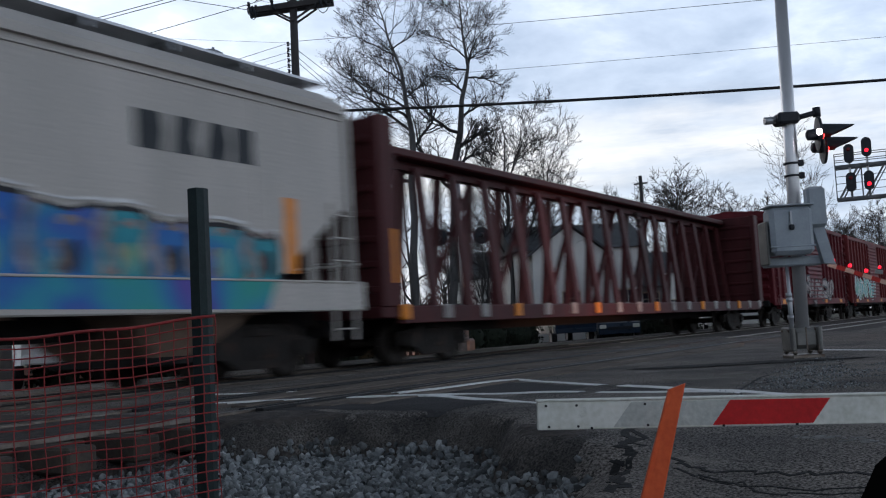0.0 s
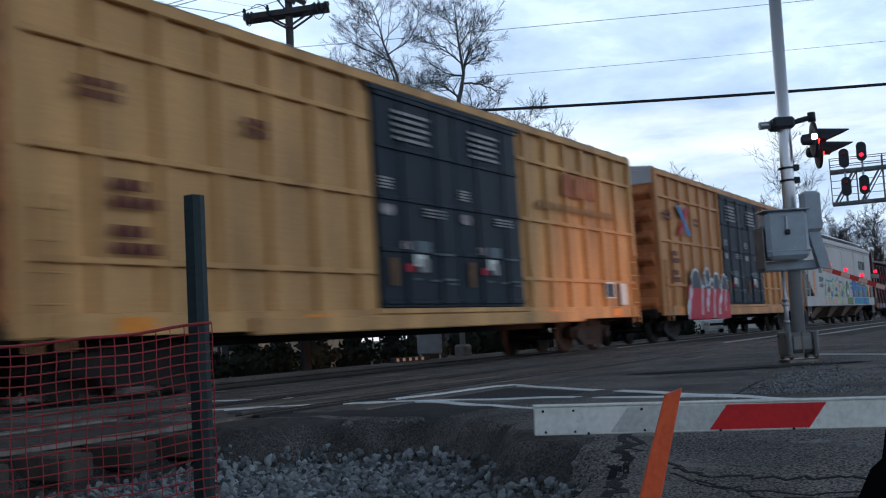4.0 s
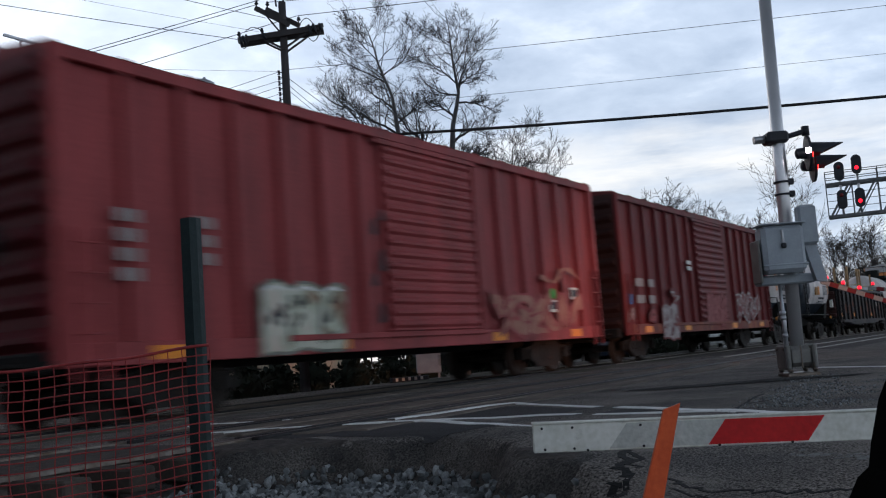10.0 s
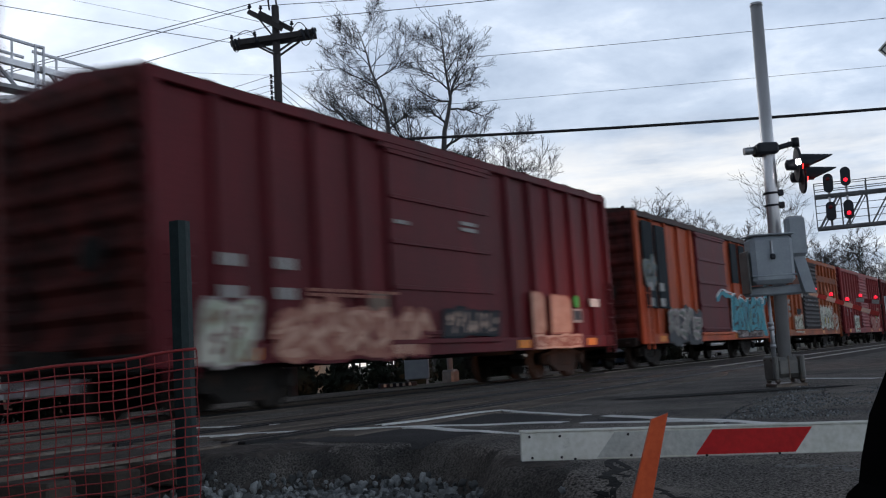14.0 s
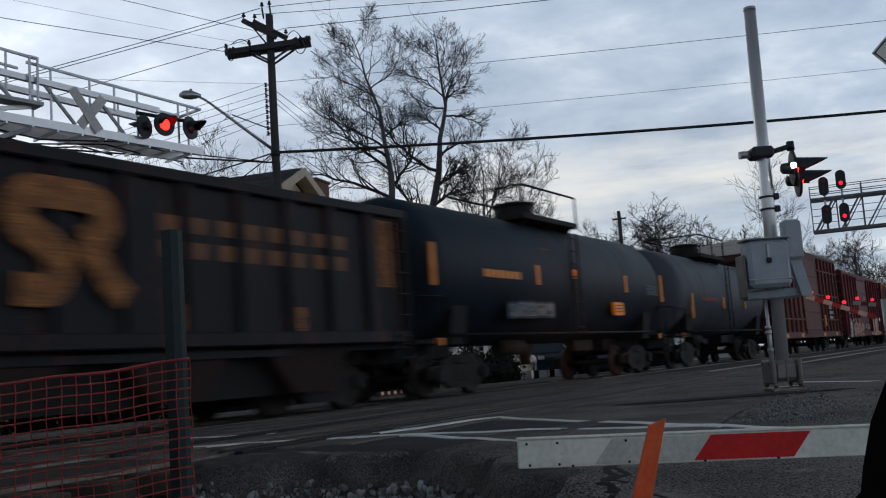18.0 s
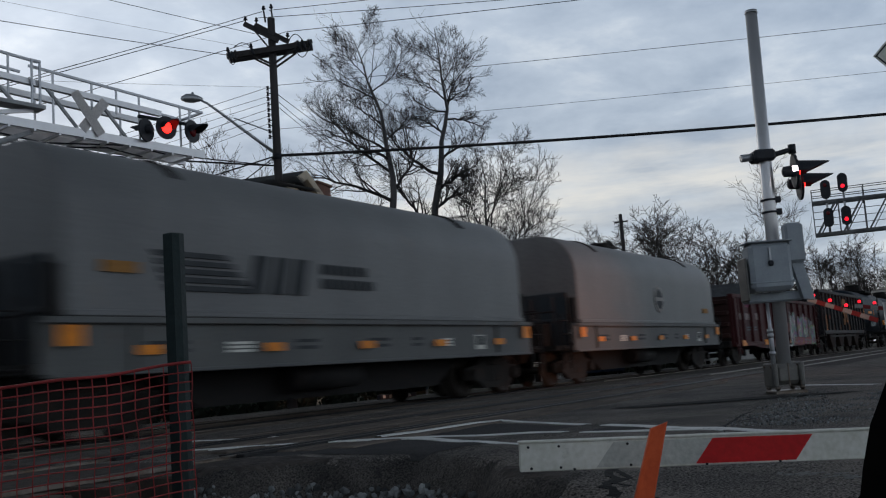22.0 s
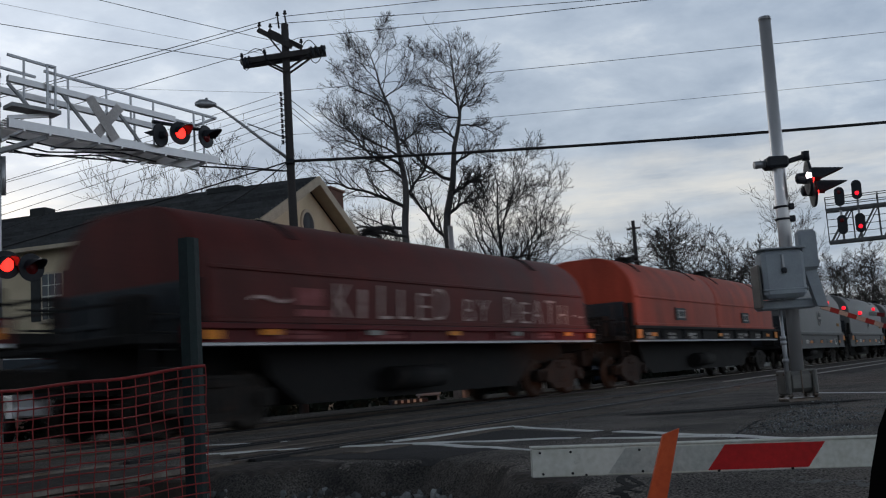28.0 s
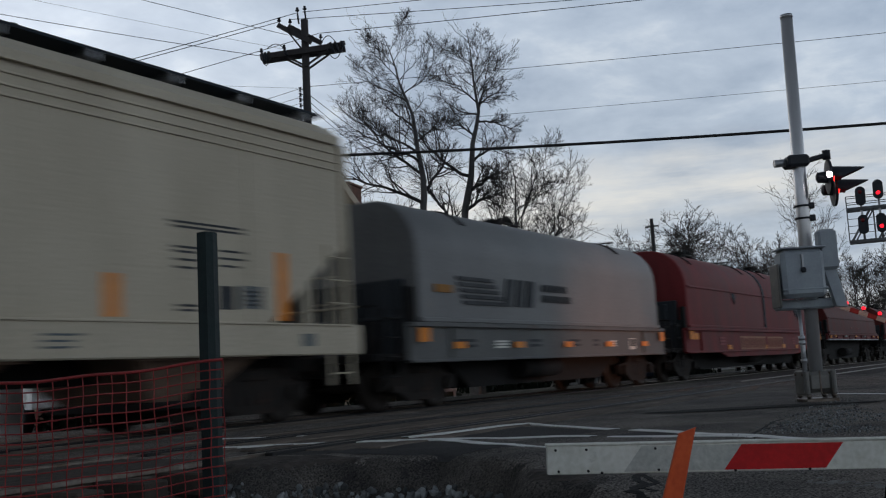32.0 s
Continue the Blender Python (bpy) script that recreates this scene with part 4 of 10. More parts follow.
def visored_lamp(name, parent, place, face, size, lens, label="", hood=0.75):
    """Round signal background with lamp housing, lens and a long hood; face: the way it shines."""
    f = Vector(face).normalized()
    m = Matrix.Translation(place) @ f.to_track_quat("Y", "Z").to_matrix().to_4x4()

    def put(sh):
        return Shape().add([m @ Vector(p) for p in sh.v], sh.f)
    disc = part(name, put(Shape().lathe([(-0.16, size * 0.16), (-0.14, size * 0.3), (-0.03, size * 0.34), (-0.02, size * 0.98), (0.0, size), (0.012, size * 0.98), (0.013, 0.0)], (0, 0, 0), "y", 24)), SIGBLACK, parent, label)
    part("lens", put(Shape().lathe([(0.016, size * 0.5), (0.04, size * 0.42), (0.06, size * 0.2), (0.065, 0.0)], (0, 0, 0), "y", 20)), lens, disc)
    s = Shape()
    n = 18
    v = []
    for k in range(n + 1):
        w = radians(-8 + 196 * k / n)
        reach = hood * size * 1.9 * (0.35 + 0.65 * max(0, math.sin(w)))
        for r in (size * 0.56, size * 0.6):
            v += [(r * math.cos(w), 0.015, r * math.sin(w)), (r * 1.0 * math.cos(w), 0.015 + reach, r * math.sin(w) - reach * 0.1)]
    fc = []
    for k in range(n):
        a, b = 4 * k, 4 * k + 4
        fc += [(a, b, b + 1, a + 1), (a + 2, a + 3, b + 3, b + 2), (a + 1, b + 1, b + 3, a + 3)]
    s.add(v, fc, True)
    part("hood", put(s), SIGBLACK, disc)
    return disc


FACE = U * 0.985 - W * 0.17
visored_lamp("flasher", mast, pl(0.41, -0.12, 2.80), FACE, 0.225, REDGLOW, "black flasher with red lens and long hood", 0.98)
visored_lamp("flasher", mast, pl(0.61, 0.28, 2.70), FACE, 0.225, REDGLOW, "black flasher with red lens and long hood", 0.98)
part("side_indicator", Shape().lathe([(-0.03, 0.0), (-0.025, 0.03), (0.0, 0.036), (0.03, 0.036)], pl(0.33, -0.36, 2.79), "y", 14), WHITEGLOW, mast, "small bright white side light")

# ---------------------------------------------------------------- gate arm and marker in front
A0, A1 = Vector((3.70, 1.88, 0.2)), Vector((4.62, 0.40, 0.14))
arm_way = (A1 - A0).normalized()
gate = thing("gate_arm", "lowered white crossing gate arm with red stripes", "gate arm", Matrix.Translation(A0) @ arm_way.to_track_quat("X", "Z").to_matrix().to_4x4())
L = (A1 - A0).length
part("beam", Shape().box(0, L, -0.02, 0.02, -0.058, 0.056, 0.003), ARMWHITE, gate)
part("beam_cap", Shape().box(-0.004, L, -0.026, 0.026, 0.056, 0.066, 0.003), ARMWHITE, gate)
for x0 in (0.79,):
    part("red_stripe", Shape().prism([(x0 - 0.075, -0.05), (x0 + 0.335, -0.05), (x0 + 0.41, 0.05), (x0, 0.05)], -0.0235, -0.0195, "y"), ARMRED, gate)
part("grey_sheet", Shape().prism([(0.31, -0.05), (0.715, -0.05), (0.79, 0.05), (0.385, 0.05)], -0.0225, -0.0195, "y"), mat("worn_sheet", (0.5, 0.51, 0.47), 0.6, second=(0.4, 0.41, 0.38), size=6), gate, "greyed reflective sheet")
for x, z in ((0.035, 0.04), (0.16, 0.04), (0.44, 0.04), (0.045, -0.045), (0.165, -0.045), (0.45, -0.045), (0.76, -0.053), (1.06, -0.053), (0.22, -0.053)):
    part("bolt_hole", Shape().lathe([(-0.0255, 0.0055), (-0.019, 0.0055)], (x, 0, z), "y", 8), RUBBER, gate)

marker = thing("marker_post", "leaning flat orange plastic marker post", "marker post", pose(0, 0, 0))
O0, O1 = Vector((3.568, 1.47, -0.45)), Vector((3.674, 1.274, 0.30))
ow = (O1 - O0).normalized()
uu = (U - ow * U.dot(ow)).normalized()
vv = ow.cross(uu)
ol = (O1 - O0).length
# a shallow channel: broad face, one narrow folded lip, chamfered top
s = Shape()
sect = ((-0.036, 0.004), (-0.034, -0.012), (-0.018, -0.006), (0.030, -0.004), (0.036, 0.002), (0.034, 0.008), (-0.016, 0.006), (-0.030, 0.010))
v = []
for u in (0.0, 0.35, 0.7, 0.93, 1.0):
    k = 1.45 - 0.58 * min(1.0, u / 0.93)
    for a, b in sect:
        v.append(O0 + ow * (ol * u + (a * 0.55 + 0.012 if u == 1.0 else 0)) + uu * (a * k * (1 if u < 1 else 0.95)) + vv * (b + 0.006 * math.sin(u * 3)))
n = len(sect)
s.add(v, [tuple(range(n)), tuple(range(4 * n, 5 * n))] + [(i * n + k, i * n + (k + 1) % n, (i + 1) * n + (k + 1) % n, (i + 1) * n + k) for i in range(4) for k in range(n)])
part("post", s, ORANGE, marker)
part("foot", Shape().lathe([(0, 0.14), (0.03, 0.13), (0.05, 0.06)], (3.555, 1.495, ground_z(3.555, 1.495) - 0.01), "z", 16), RUBBER, marker)

# ---------------------------------------------------------------- green post and orange net
post = thing("fence_post", "dark green steel fence post with punched holes", "fence post", pose(2.306, 2.351, 0))
gz = -0.32
part("post_body", Shape().prism([(-0.026, -0.02), (0.0, -0.026), (0.026, -0.02), (0.026, 0.02), (-0.026, 0.02)], gz - 0.1, 1.07, "z"), GREENPOST, post)
for i in range(17):
    part("hole", Shape().box(0.0255, 0.0272, -0.006, 0.006, 0.2 + i * 0.05, 0.218 + i * 0.05), RUBBER, post)
net = thing("safety_net", "sagging orange plastic safety fence with square mesh", "fence", pose(0, 0, 0))
N0, N1 = Vector((2.297, 2.286, 0)), Vector((1.30, 3.05, 0))
nd = (N1 - N0)
span = nd.length
cell = 0.041
cols, rows_n = int(span / cell), 31


def net_point(i, k):
    u = i / cols
    p = N0 + nd * u
    sag = -0.035 * math.sin(math.pi * u) - 0.01 * u
    w = 0.012 * math.sin(i * 0.45 + k * 0.22) + 0.008 * math.sin(k * 0.58 + i * 0.13)
    w *= min(1.0, u * 7)
    return Vector((p.x + w * 0.6 + 0.003 * math.sin(k * 1.1), p.y + w, 0.655 + sag - k * 0.030 + 0.003 * math.sin(i * 0.83)))


for k in range(rows_n + 1):
    part("strand", Shape().tube([net_point(i, k) for i in range(cols + 1)], 0.0052 if k == 0 else 0.0023, 5), FENCE, net)
for i in range(cols + 1):
    part("strand", Shape().tube([net_point(i, k) for k in range(rows_n + 1)], 0.0021, 4), FENCE, net)

# dark edge of the vehicle window beside the eye
rim = [(0.385, 0.66), (0.345, 0.595), (0.321, 0.545), (0.303, 0.51), (0.294, 0.48), (0.290, 0.462), (0.281, 0.455), (0.270, 0.435), (0.25, 0.40), (0.22, 0.33)]
rim += [(0.55, 0.33), (0.55, 0.66)]
s = Shape()
v = [W * w + U * (u + inset + 0.007) + Vector((0, 0, z)) for w, inset in ((0.64, 0.012), (0.66, 0.0), (0.742, 0.0), (0.75, 0.006)) for u, z in rim]
n = len(rim)
s.add(v, [tuple(range(n)), tuple(range(3 * n, 4 * n))] + [(i * n + k, i * n + (k + 1) % n, (i + 1) * n + (k + 1) % n, (i + 1) * n + k) for i in range(3) for k in range(n)])
piece("mirror_edge", s, EDGEBLACK, "dark rubber edge of the vehicle beside the camera", "vehicle edge")
# ---------------------------------------------------------------- utility pole and wires
UP = Vector((19.75, 16.42, 0))
pole = thing("utility_pole", "dark wooden utility pole with two crossarms and a street lamp", "utility pole", pose(UP.x, UP.y, -0.15))
part("pole_shaft", Shape().tube([(0.06, -0.02, -0.4), (0.0, 0.0, 6.5), (0.01, -0.02, 10.34)], [0.135, 0.108, 0.1], 14), WOODPOLE, pole)


def bar(s, a, b, w, h):
    a, b = Vector(a), Vector(b)
    d = (b - a).normalized()
    r = d.cross(Vector((0, 0, 1))).normalized() * w / 2
    u = r.cross(d).normalized() * h / 2
    v = [p + q for p in (a, b) for q in (r + u, r - u, -r - u, -r + u)]
    return s.add(v, [(0, 1, 2, 3), (7, 6, 5, 4), (0, 4, 5, 1), (1, 5, 6, 2), (2, 6, 7, 3), (3, 7, 4, 0)])


def on_pole(u, w, z):
    """A place on the pole: u sideways, w away from the crossing, z up."""
    return Vector((U.x * u + W.x * w, U.y * u + W.y * w, z))


def insulator(p, k=1.0):
    part("insulator", Shape().lathe([(0.0, 0.014), (0.06 * k, 0.016), (0.07 * k, 0.05 * k), (0.10 * k, 0.055 * k), (0.115 * k, 0.025 * k), (0.14 * k, 0.04 * k), (0.17 * k, 0.03 * k), (0.18 * k, 0.0)], p, "z", 8), SIGBLACK, pole)


# lower double crossarm, two short upper arms
for w in (-0.16, 0.16):
    part("crossarm", bar(Shape(), on_pole(-1.16, w, 9.33), on_pole(1.07, w, 9.53), 0.10, 0.15), WOODPOLE, pole)
    for side in (-1, 1):
        part("arm_brace", bar(Shape(), on_pole(0.62 * side, w, 9.4), on_pole(0.03, w, 9.02), 0.035, 0.05), WOODPOLE, pole)
for u0, z0, u1, z1, w in ((-0.67, 10.19, 0.21, 9.66, -0.15), (-0.44, 10.25, 0.44, 9.72, 0.15)):
    part("crossarm", bar(Shape(), on_pole(u0, w, z0), on_pole(u1, w, z1), 0.09, 0.12), WOODPOLE, pole)
part("arm_brace", bar(Shape(), on_pole(-0.4, -0.15, 9.98), on_pole(-0.02, -0.12, 9.45), 0.03, 0.04), WOODPOLE, pole)
for u, w, z in ((-0.13, 0, 10.25), (0.07, 0, 10.28)):
    part("pin", Shape().tube([on_pole(u, w, z), on_pole(u - 0.03, w, z + 0.3)], 0.025, 6), SIGBLACK, pole)
    insulator(on_pole(u - 0.03, w, z + 0.28))
for u, w, z in ((-0.63, -0.15, 10.22), (-0.39, 0.15, 10.28), (0.42, 0.15, 9.8), (-1.13, -0.16, 9.4), (1.03, 0.16, 9.58), (-0.52, -0.16, 9.46), (0.62, 0.16, 9.54), (-1.0, 0.16, 9.42)):
    insulator(on_pole(u, w, z))
# cut-outs, jumpers and clamps hanging at the arm ends
for u, w, z, d in ((-1.1, -0.28, 9.3, -0.3), (-1.02, -0.26, 9.3, -0.24), (0.72, -0.28, 9.46, -0.32), (0.84, -0.26, 9.48, -0.28), (1.0, -0.22, 9.5, -0.2), (-0.5, -0.26, 9.36, -0.14)):
    part("cut_out", Shape().tube([on_pole(u, w, z + 0.12), on_pole(u + 0.04, w, z), on_pole(u + 0.09, w - 0.02, z + d * 0.6)], [0.035, 0.05, 0.025], 7), SIGBLACK, pole)
for u0, u1, z, d in ((0.62, 1.05, 9.42, 0.3), (-1.12, -0.85, 9.3, 0.25), (-0.95, -0.5, 9.5, -0.12), (0.5, 0.85, 9.6, -0.16)):
    part("jumper", Shape().tube([on_pole(u0 + (u1 - u0) * i / 6, -0.3, z - d * math.sin(math.pi * i / 6)) for i in range(7)], 0.012, 5), SIGBLACK, pole)
for k in range(10):
    z = 8.43 - 0.145 * k
    part("spool", Shape().lathe([(-0.05, 0.045), (-0.02, 0.025), (0.02, 0.025), (0.05, 0.045)], on_pole(-0.16, -0.03, z), "z", 8), SIGBLACK, pole)
    part("spool_bracket", bar(Shape(), on_pole(-0.17, -0.03, z), on_pole(0.0, -0.02, z), 0.02, 0.025), SIGBLACK, pole)
part("cable_clamp", Shape().tube([on_pole(0, 0, 6.5), on_pole(0, 0, 6.66)], 0.125, 12), SIGBLACK, pole)
# street lamp on a long curved bracket
lamp = thing("street_lamp", "grey cobra-head street lamp on a long bracket from the pole", "street lamp", pose(UP.x, UP.y, -0.15))
q = [Vector((0.0, 0.1, 6.72)), Vector((-0.45, 0.67, 7.32)), Vector((-0.82, 1.13, 7.82)), Vector((-1.03, 1.40, 8.10)), Vector((-1.13, 1.53, 8.19))]
part("bracket", Shape().tube(q, [0.045, 0.04, 0.035, 0.03, 0.03], 10), GALV, lamp)
part("stay", Shape().tube([(0.0, 0.1, 7.25), (-0.62, 0.88, 7.68)], 0.018, 6), GALV, lamp)
m = Matrix.Translation(q[-1]) @ Vector((-0.55, 0.8, 0.08)).to_track_quat("X", "Z").to_matrix().to_4x4()
hd = Shape()
prof = [(-0.05, 0.05, 0.05), (0.06, 0.10, 0.10), (0.2, 0.16, 0.15), (0.38, 0.15, 0.14), (0.5, 0.08, 0.06)]
v = []
for a, wy, wz in prof:
    for k in range(12):
        w = 2 * math.pi * k / 12
        v.append(m @ Vector((a, wy * math.cos(w), 0.02 + wz * math.sin(w) * (1.0 if math.sin(w) > 0 else 0.6))))
hd.add(v, [(i * 12 + k, i * 12 + (k + 1) % 12, i * 12 + 12 + (k + 1) % 12, i * 12 + 12 + k) for i in range(4) for k in range(12)] + [tuple(range(12)), tuple(range(48, 60))], True)
part("lamp_head", hd, GALV, lamp)
part("photocell", Shape().lathe([(0.1, 0.04), (0.2, 0.035), (0.22, 0.0)], m @ Vector((0.2, 0, 0)), "z", 8), GREYBOX, lamp)

def wire(name, a, b, r, sag, label="thin dark overhead wire", n=18):
    a, b = Vector(a), Vector(b)
    pts = [a.lerp(b, i / n) + Vector((0, 0, -sag * 4 * (i / n) * (1 - i / n))) for i in range(n + 1)]
    return piece(name, Shape().tube(pts, r, 5), WIRE, label, "cable", group="overhead wires")


# (sideways on the pole, height there, height at the far end, radius)
for ends_at, spans in (
    (Vector((11.43, 21.94, 0)), ((-0.2, 10.4, 6.73, 0.010), (-0.6, 10.2, 6.69, 0.010), (0.4, 9.8, 5.99, 0.009), (-1.13, 9.26, 9.87, 0.009), (-0.42, 9.8, 11.31, 0.008), (-0.55, 9.42, 10.46, 0.004), (-0.14, 8.32, 8.04, 0.004), (-0.17, 8.31, 4.65, 0.007), (-0.17, 8.07, 4.69, 0.006), (-0.17, 7.91, 4.37, 0.006),
                                 (-0.17, 7.72, 4.08, 0.006), (-0.17, 7.54, 3.86, 0.007), (-0.17, 7.34, 3.45, 0.006), (-0.05, 6.2, 7.13, 0.016), (-0.05, 6.2, 6.7, 0.024), (0.0, 6.47, 3.29, 0.020))),
    (Vector((27.3, 1.0, 0)), ((-0.02, 10.42, 10.66, 0.009), (-0.39, 10.23, 9.87, 0.009), (0.42, 9.8, 10.04, 0.010), (0.0, 8.35, 8.46, 0.007), (0.08, 7.17, 7.23, 0.005), (0.04, 6.46, 6.13, 0.040))),
):
    for u, z0, z1, rad in spans:
        wire("cable", UP + on_pole(u, 0, z0), ends_at + Vector((0, 0, z1)), rad, 0.03 + rad * 2, "thick black bundled overhead cable" if rad > 0.03 else "thin dark overhead wire")
wire("cable", UP + on_pole(0, 0, 6.5), (21.9, 22.8, 5.9), 0.016, 0.25, "service cable drooping to the cream house")
for u, z0, x, y, z1, rad in ((0.08, 8.12, 32.75, 21.42, 8.68, 0.009), (0.08, 7.93, 32.5, 21.82, 8.37, 0.008), (0.08, 7.78, 32.49, 21.83, 8.25, 0.008), (1.07, 9.13, 33.97, 19.41, 9.8, 0.012)):
    wire("cable", UP + on_pole(u, 0, z0), (x, y, z1), rad, 0.1)
wire("cable", (43.5, 22.4, 9.4), (66.3, 24.2, 8.7), 0.014, 0.6)

far_pole = thing("utility_pole", "distant grey wooden utility pole among bare trees", "utility pole", pose(66.3, 24.25, -0.3))
part("pole_shaft", Shape().tube([(0, 0, 0), (0, 0, 11.0)], [0.2, 0.13], 8), WOODPOLE, far_pole)
part("crossarm", Shape().box(-0.05, 0.05, -0.5, 0.5, 10.4, 10.5), WOODPOLE, far_pole)

# ---------------------------------------------------------------- far crossing cantilever with flashers
C0, C1 = Vector((10.75, 15.62, 0)), Vector((15.05, 14.85, 0))
cd = (C1 - C0).normalized()
cn = Vector((-cd.y, cd.x, 0))
cant = thing("cantilever_signal", "white-grey steel cantilever walkway carrying crossing flashers", "crossing signal", pose(0, 0, 0))
CL = (C1 - C0).length


def cp(a, b, z):
    return C0 + cd * a + cn * b + Vector((0, 0, z))


part("column", Shape().tube([cp(-0.17, 0, -0.3), cp(-0.17, 0, 6.83)], 0.185, 20), ALU, cant)
part("column_cap", Shape().lathe([(6.83, 0.15), (6.85, 0.165), (7.28, 0.165), (7.33, 0.12), (7.33, 0)], cp(-0.17, 0, 0), "z", 16), SIGBLACK, cant, "black finial on the column")
for z in (5.3, 5.95, 6.5):
    part("column_band", Shape().tube([cp(-0.17, 0, z - 0.03), cp(-0.17, 0, z + 0.03)], 0.2, 20), GALV, cant)
for b in (-0.35, 0.35):
    part("lower_chord", bar(Shape(), cp(0, b, 5.56), cp(CL + 0.08, b, 5.42), 0.09, 0.16), ALU, cant)
    part("upper_chord", bar(Shape(), cp(0, b, 6.38), cp(3.42, b, 6.15), 0.10, 0.11), ALU, cant)
    part("top_rail", bar(Shape(), cp(0.0, b, 6.82), cp(0.86, b, 6.74), 0.045, 0.045), GALV, cant)
    part("top_rail", bar(Shape(), cp(0.68, b, 6.64), cp(CL + 0.08, b, 6.33), 0.045, 0.045), GALV, cant)
    for a, z0, z1 in ((0.3, 5.86, 6.79), (1.14, 5.6, 6.6), (1.92, 5.58, 6.53), (2.44, 6.0, 6.49), (2.94, 5.53, 6.45), (3.89, 5.46, 6.36), (4.12, 5.46, 6.34)):
        if b < 0 or a in (1.14, 2.94):
            part("rail_post", bar(Shape(), cp(a, b, z0), cp(a + 0.001, b, z1), 0.032, 0.032), GALV, cant)
    for a0, z0, a1, z1 in ((0.0, 6.30, 0.4, 5.9), (1.0, 6.29, 1.61, 5.6), (2.13, 6.13, 2.63, 5.56)):
        if b < 0:
            part("diagonal", bar(Shape(), cp(a0, b, z0), cp(a1, b, z1), 0.05, 0.05), STEELGREY, cant)
# grated walkway of long planks over cross ties
for k in range(5):
    b0 = -0.36 + 0.146 * k
    part("walkway_plank", bar(Shape(), cp(0.0, b0 + 0.07, 5.655), cp(CL + 0.05, b0 + 0.07, 5.515), 0.06, 0.02), ALU, cant)
for i in range(9):
    a = 0.25 + i * 0.48
    part("cross_tie", bar(Shape(), cp(a, -0.46, 5.45 - 0.032 * a), cp(a + 0.001, 0.46, 5.45 - 0.032 * a), 0.04, 0.05), ALU, cant)
part("landing", bar(Shape(), cp(-0.05, -0.45, 5.84), cp(0.86, -0.45, 5.82), 0.35, 0.07), STEELGREY, cant, "small railed landing at the column")
part("landing_bracket", bar(Shape(), cp(0.0, -0.35, 5.66), cp(0.7, -0.45, 5.78), 0.06, 0.07), ALU, cant)
for a in (0.69, 0.84):
    part("gate_post", bar(Shape(), cp(a, -0.45, 5.85), cp(a + 0.001, -0.45, 6.72), 0.035, 0.035), GALV, cant)
part("gate_bar", bar(Shape(), cp(0.67, -0.45, 6.73), cp(0.86, -0.45, 6.72), 0.035, 0.035), GALV, cant)
part("end_frame", bar(Shape(), cp(CL + 0.06, -0.35, 6.33), cp(CL + 0.061, 0.35, 6.33), 0.045, 0.045), GALV, cant)
for b in (-0.3, 0.3):
    part("support_knee", bar(Shape(), cp(-0.15, b * 0.5, 5.05), cp(0.75, b, 5.42), 0.07, 0.08), STEELGREY, cant)
for k in range(3):
    part("hanging_conduit", Shape().tube([cp(0.1 + 0.9 * j * (1 - 0.15 * k), -0.2 + 0.14 * k, 5.36 - 0.07 * k - 0.09 * math.sin(j * 1.57)) for j in range(5)], 0.016, 6), SIGBLACK, cant)
# crossed sign seen from behind
for a0, z0, a1, z1, b in ((1.52, 6.27, 2.06, 5.52, -0.43), (2.18, 6.2, 1.68, 5.58, -0.40)):
    part("sign_blade", bar(Shape(), cp(a0, b, z0), cp(a1, b, z1), 0.012, 0.19), SIGNBACK, cant, "bare metal back of a crossed sign")
FAR = -W * 0.35 + U * 0.95
BACK = -W
visored_lamp("flasher", cant, cp(3.02, -0.45, 5.74), -FAR, 0.24, REDLENS, "black flasher seen from its back")
visored_lamp("flasher", cant, cp(3.44, -0.52, 5.83), BACK * 0.66 + U * 0.75, 0.24, REDGLOW, "lit red hooded flasher", 0.8)
visored_lamp("flasher", cant, cp(4.06, -0.52, 5.84), BACK * 0.38 + U * 0.92, 0.24, REDLENS, "black hooded flasher towards the road", 0.8)
part("lamp_bar", Shape().tube([cp(2.9, -0.38, 6.02), cp(4.2, -0.38, 6.02)], 0.04, 8), SIGBLACK, cant)
for a in (3.06, 3.5, 4.1):
    part("lamp_hanger", Shape().tube([cp(a, -0.38, 6.02), cp(a, -0.45, 5.95)], 0.03, 6), SIGBLACK, cant)
visored_lamp("flasher", cant, cp(-0.12, -0.5, 3.0), BACK * 0.7 + U * 0.7, 0.25, REDGLOW, "lit red hooded flasher on the column", 0.8)
visored_lamp("flasher", cant, cp(0.3, -0.55, 2.96), BACK * 0.6 + U * 0.85, 0.25, REDLENS, "dark hooded flasher on the column", 0.8)
part("lamp_bar", Shape().tube([cp(-0.3, -0.3, 3.05), cp(0.5, -0.3, 3.05)], 0.04, 8), GALV, cant)
part("column_sleeve", Shape().tube([cp(0.02, -0.1, 4.3), cp(0.02, -0.1, 5.0)], 0.05, 8), GALV, cant)

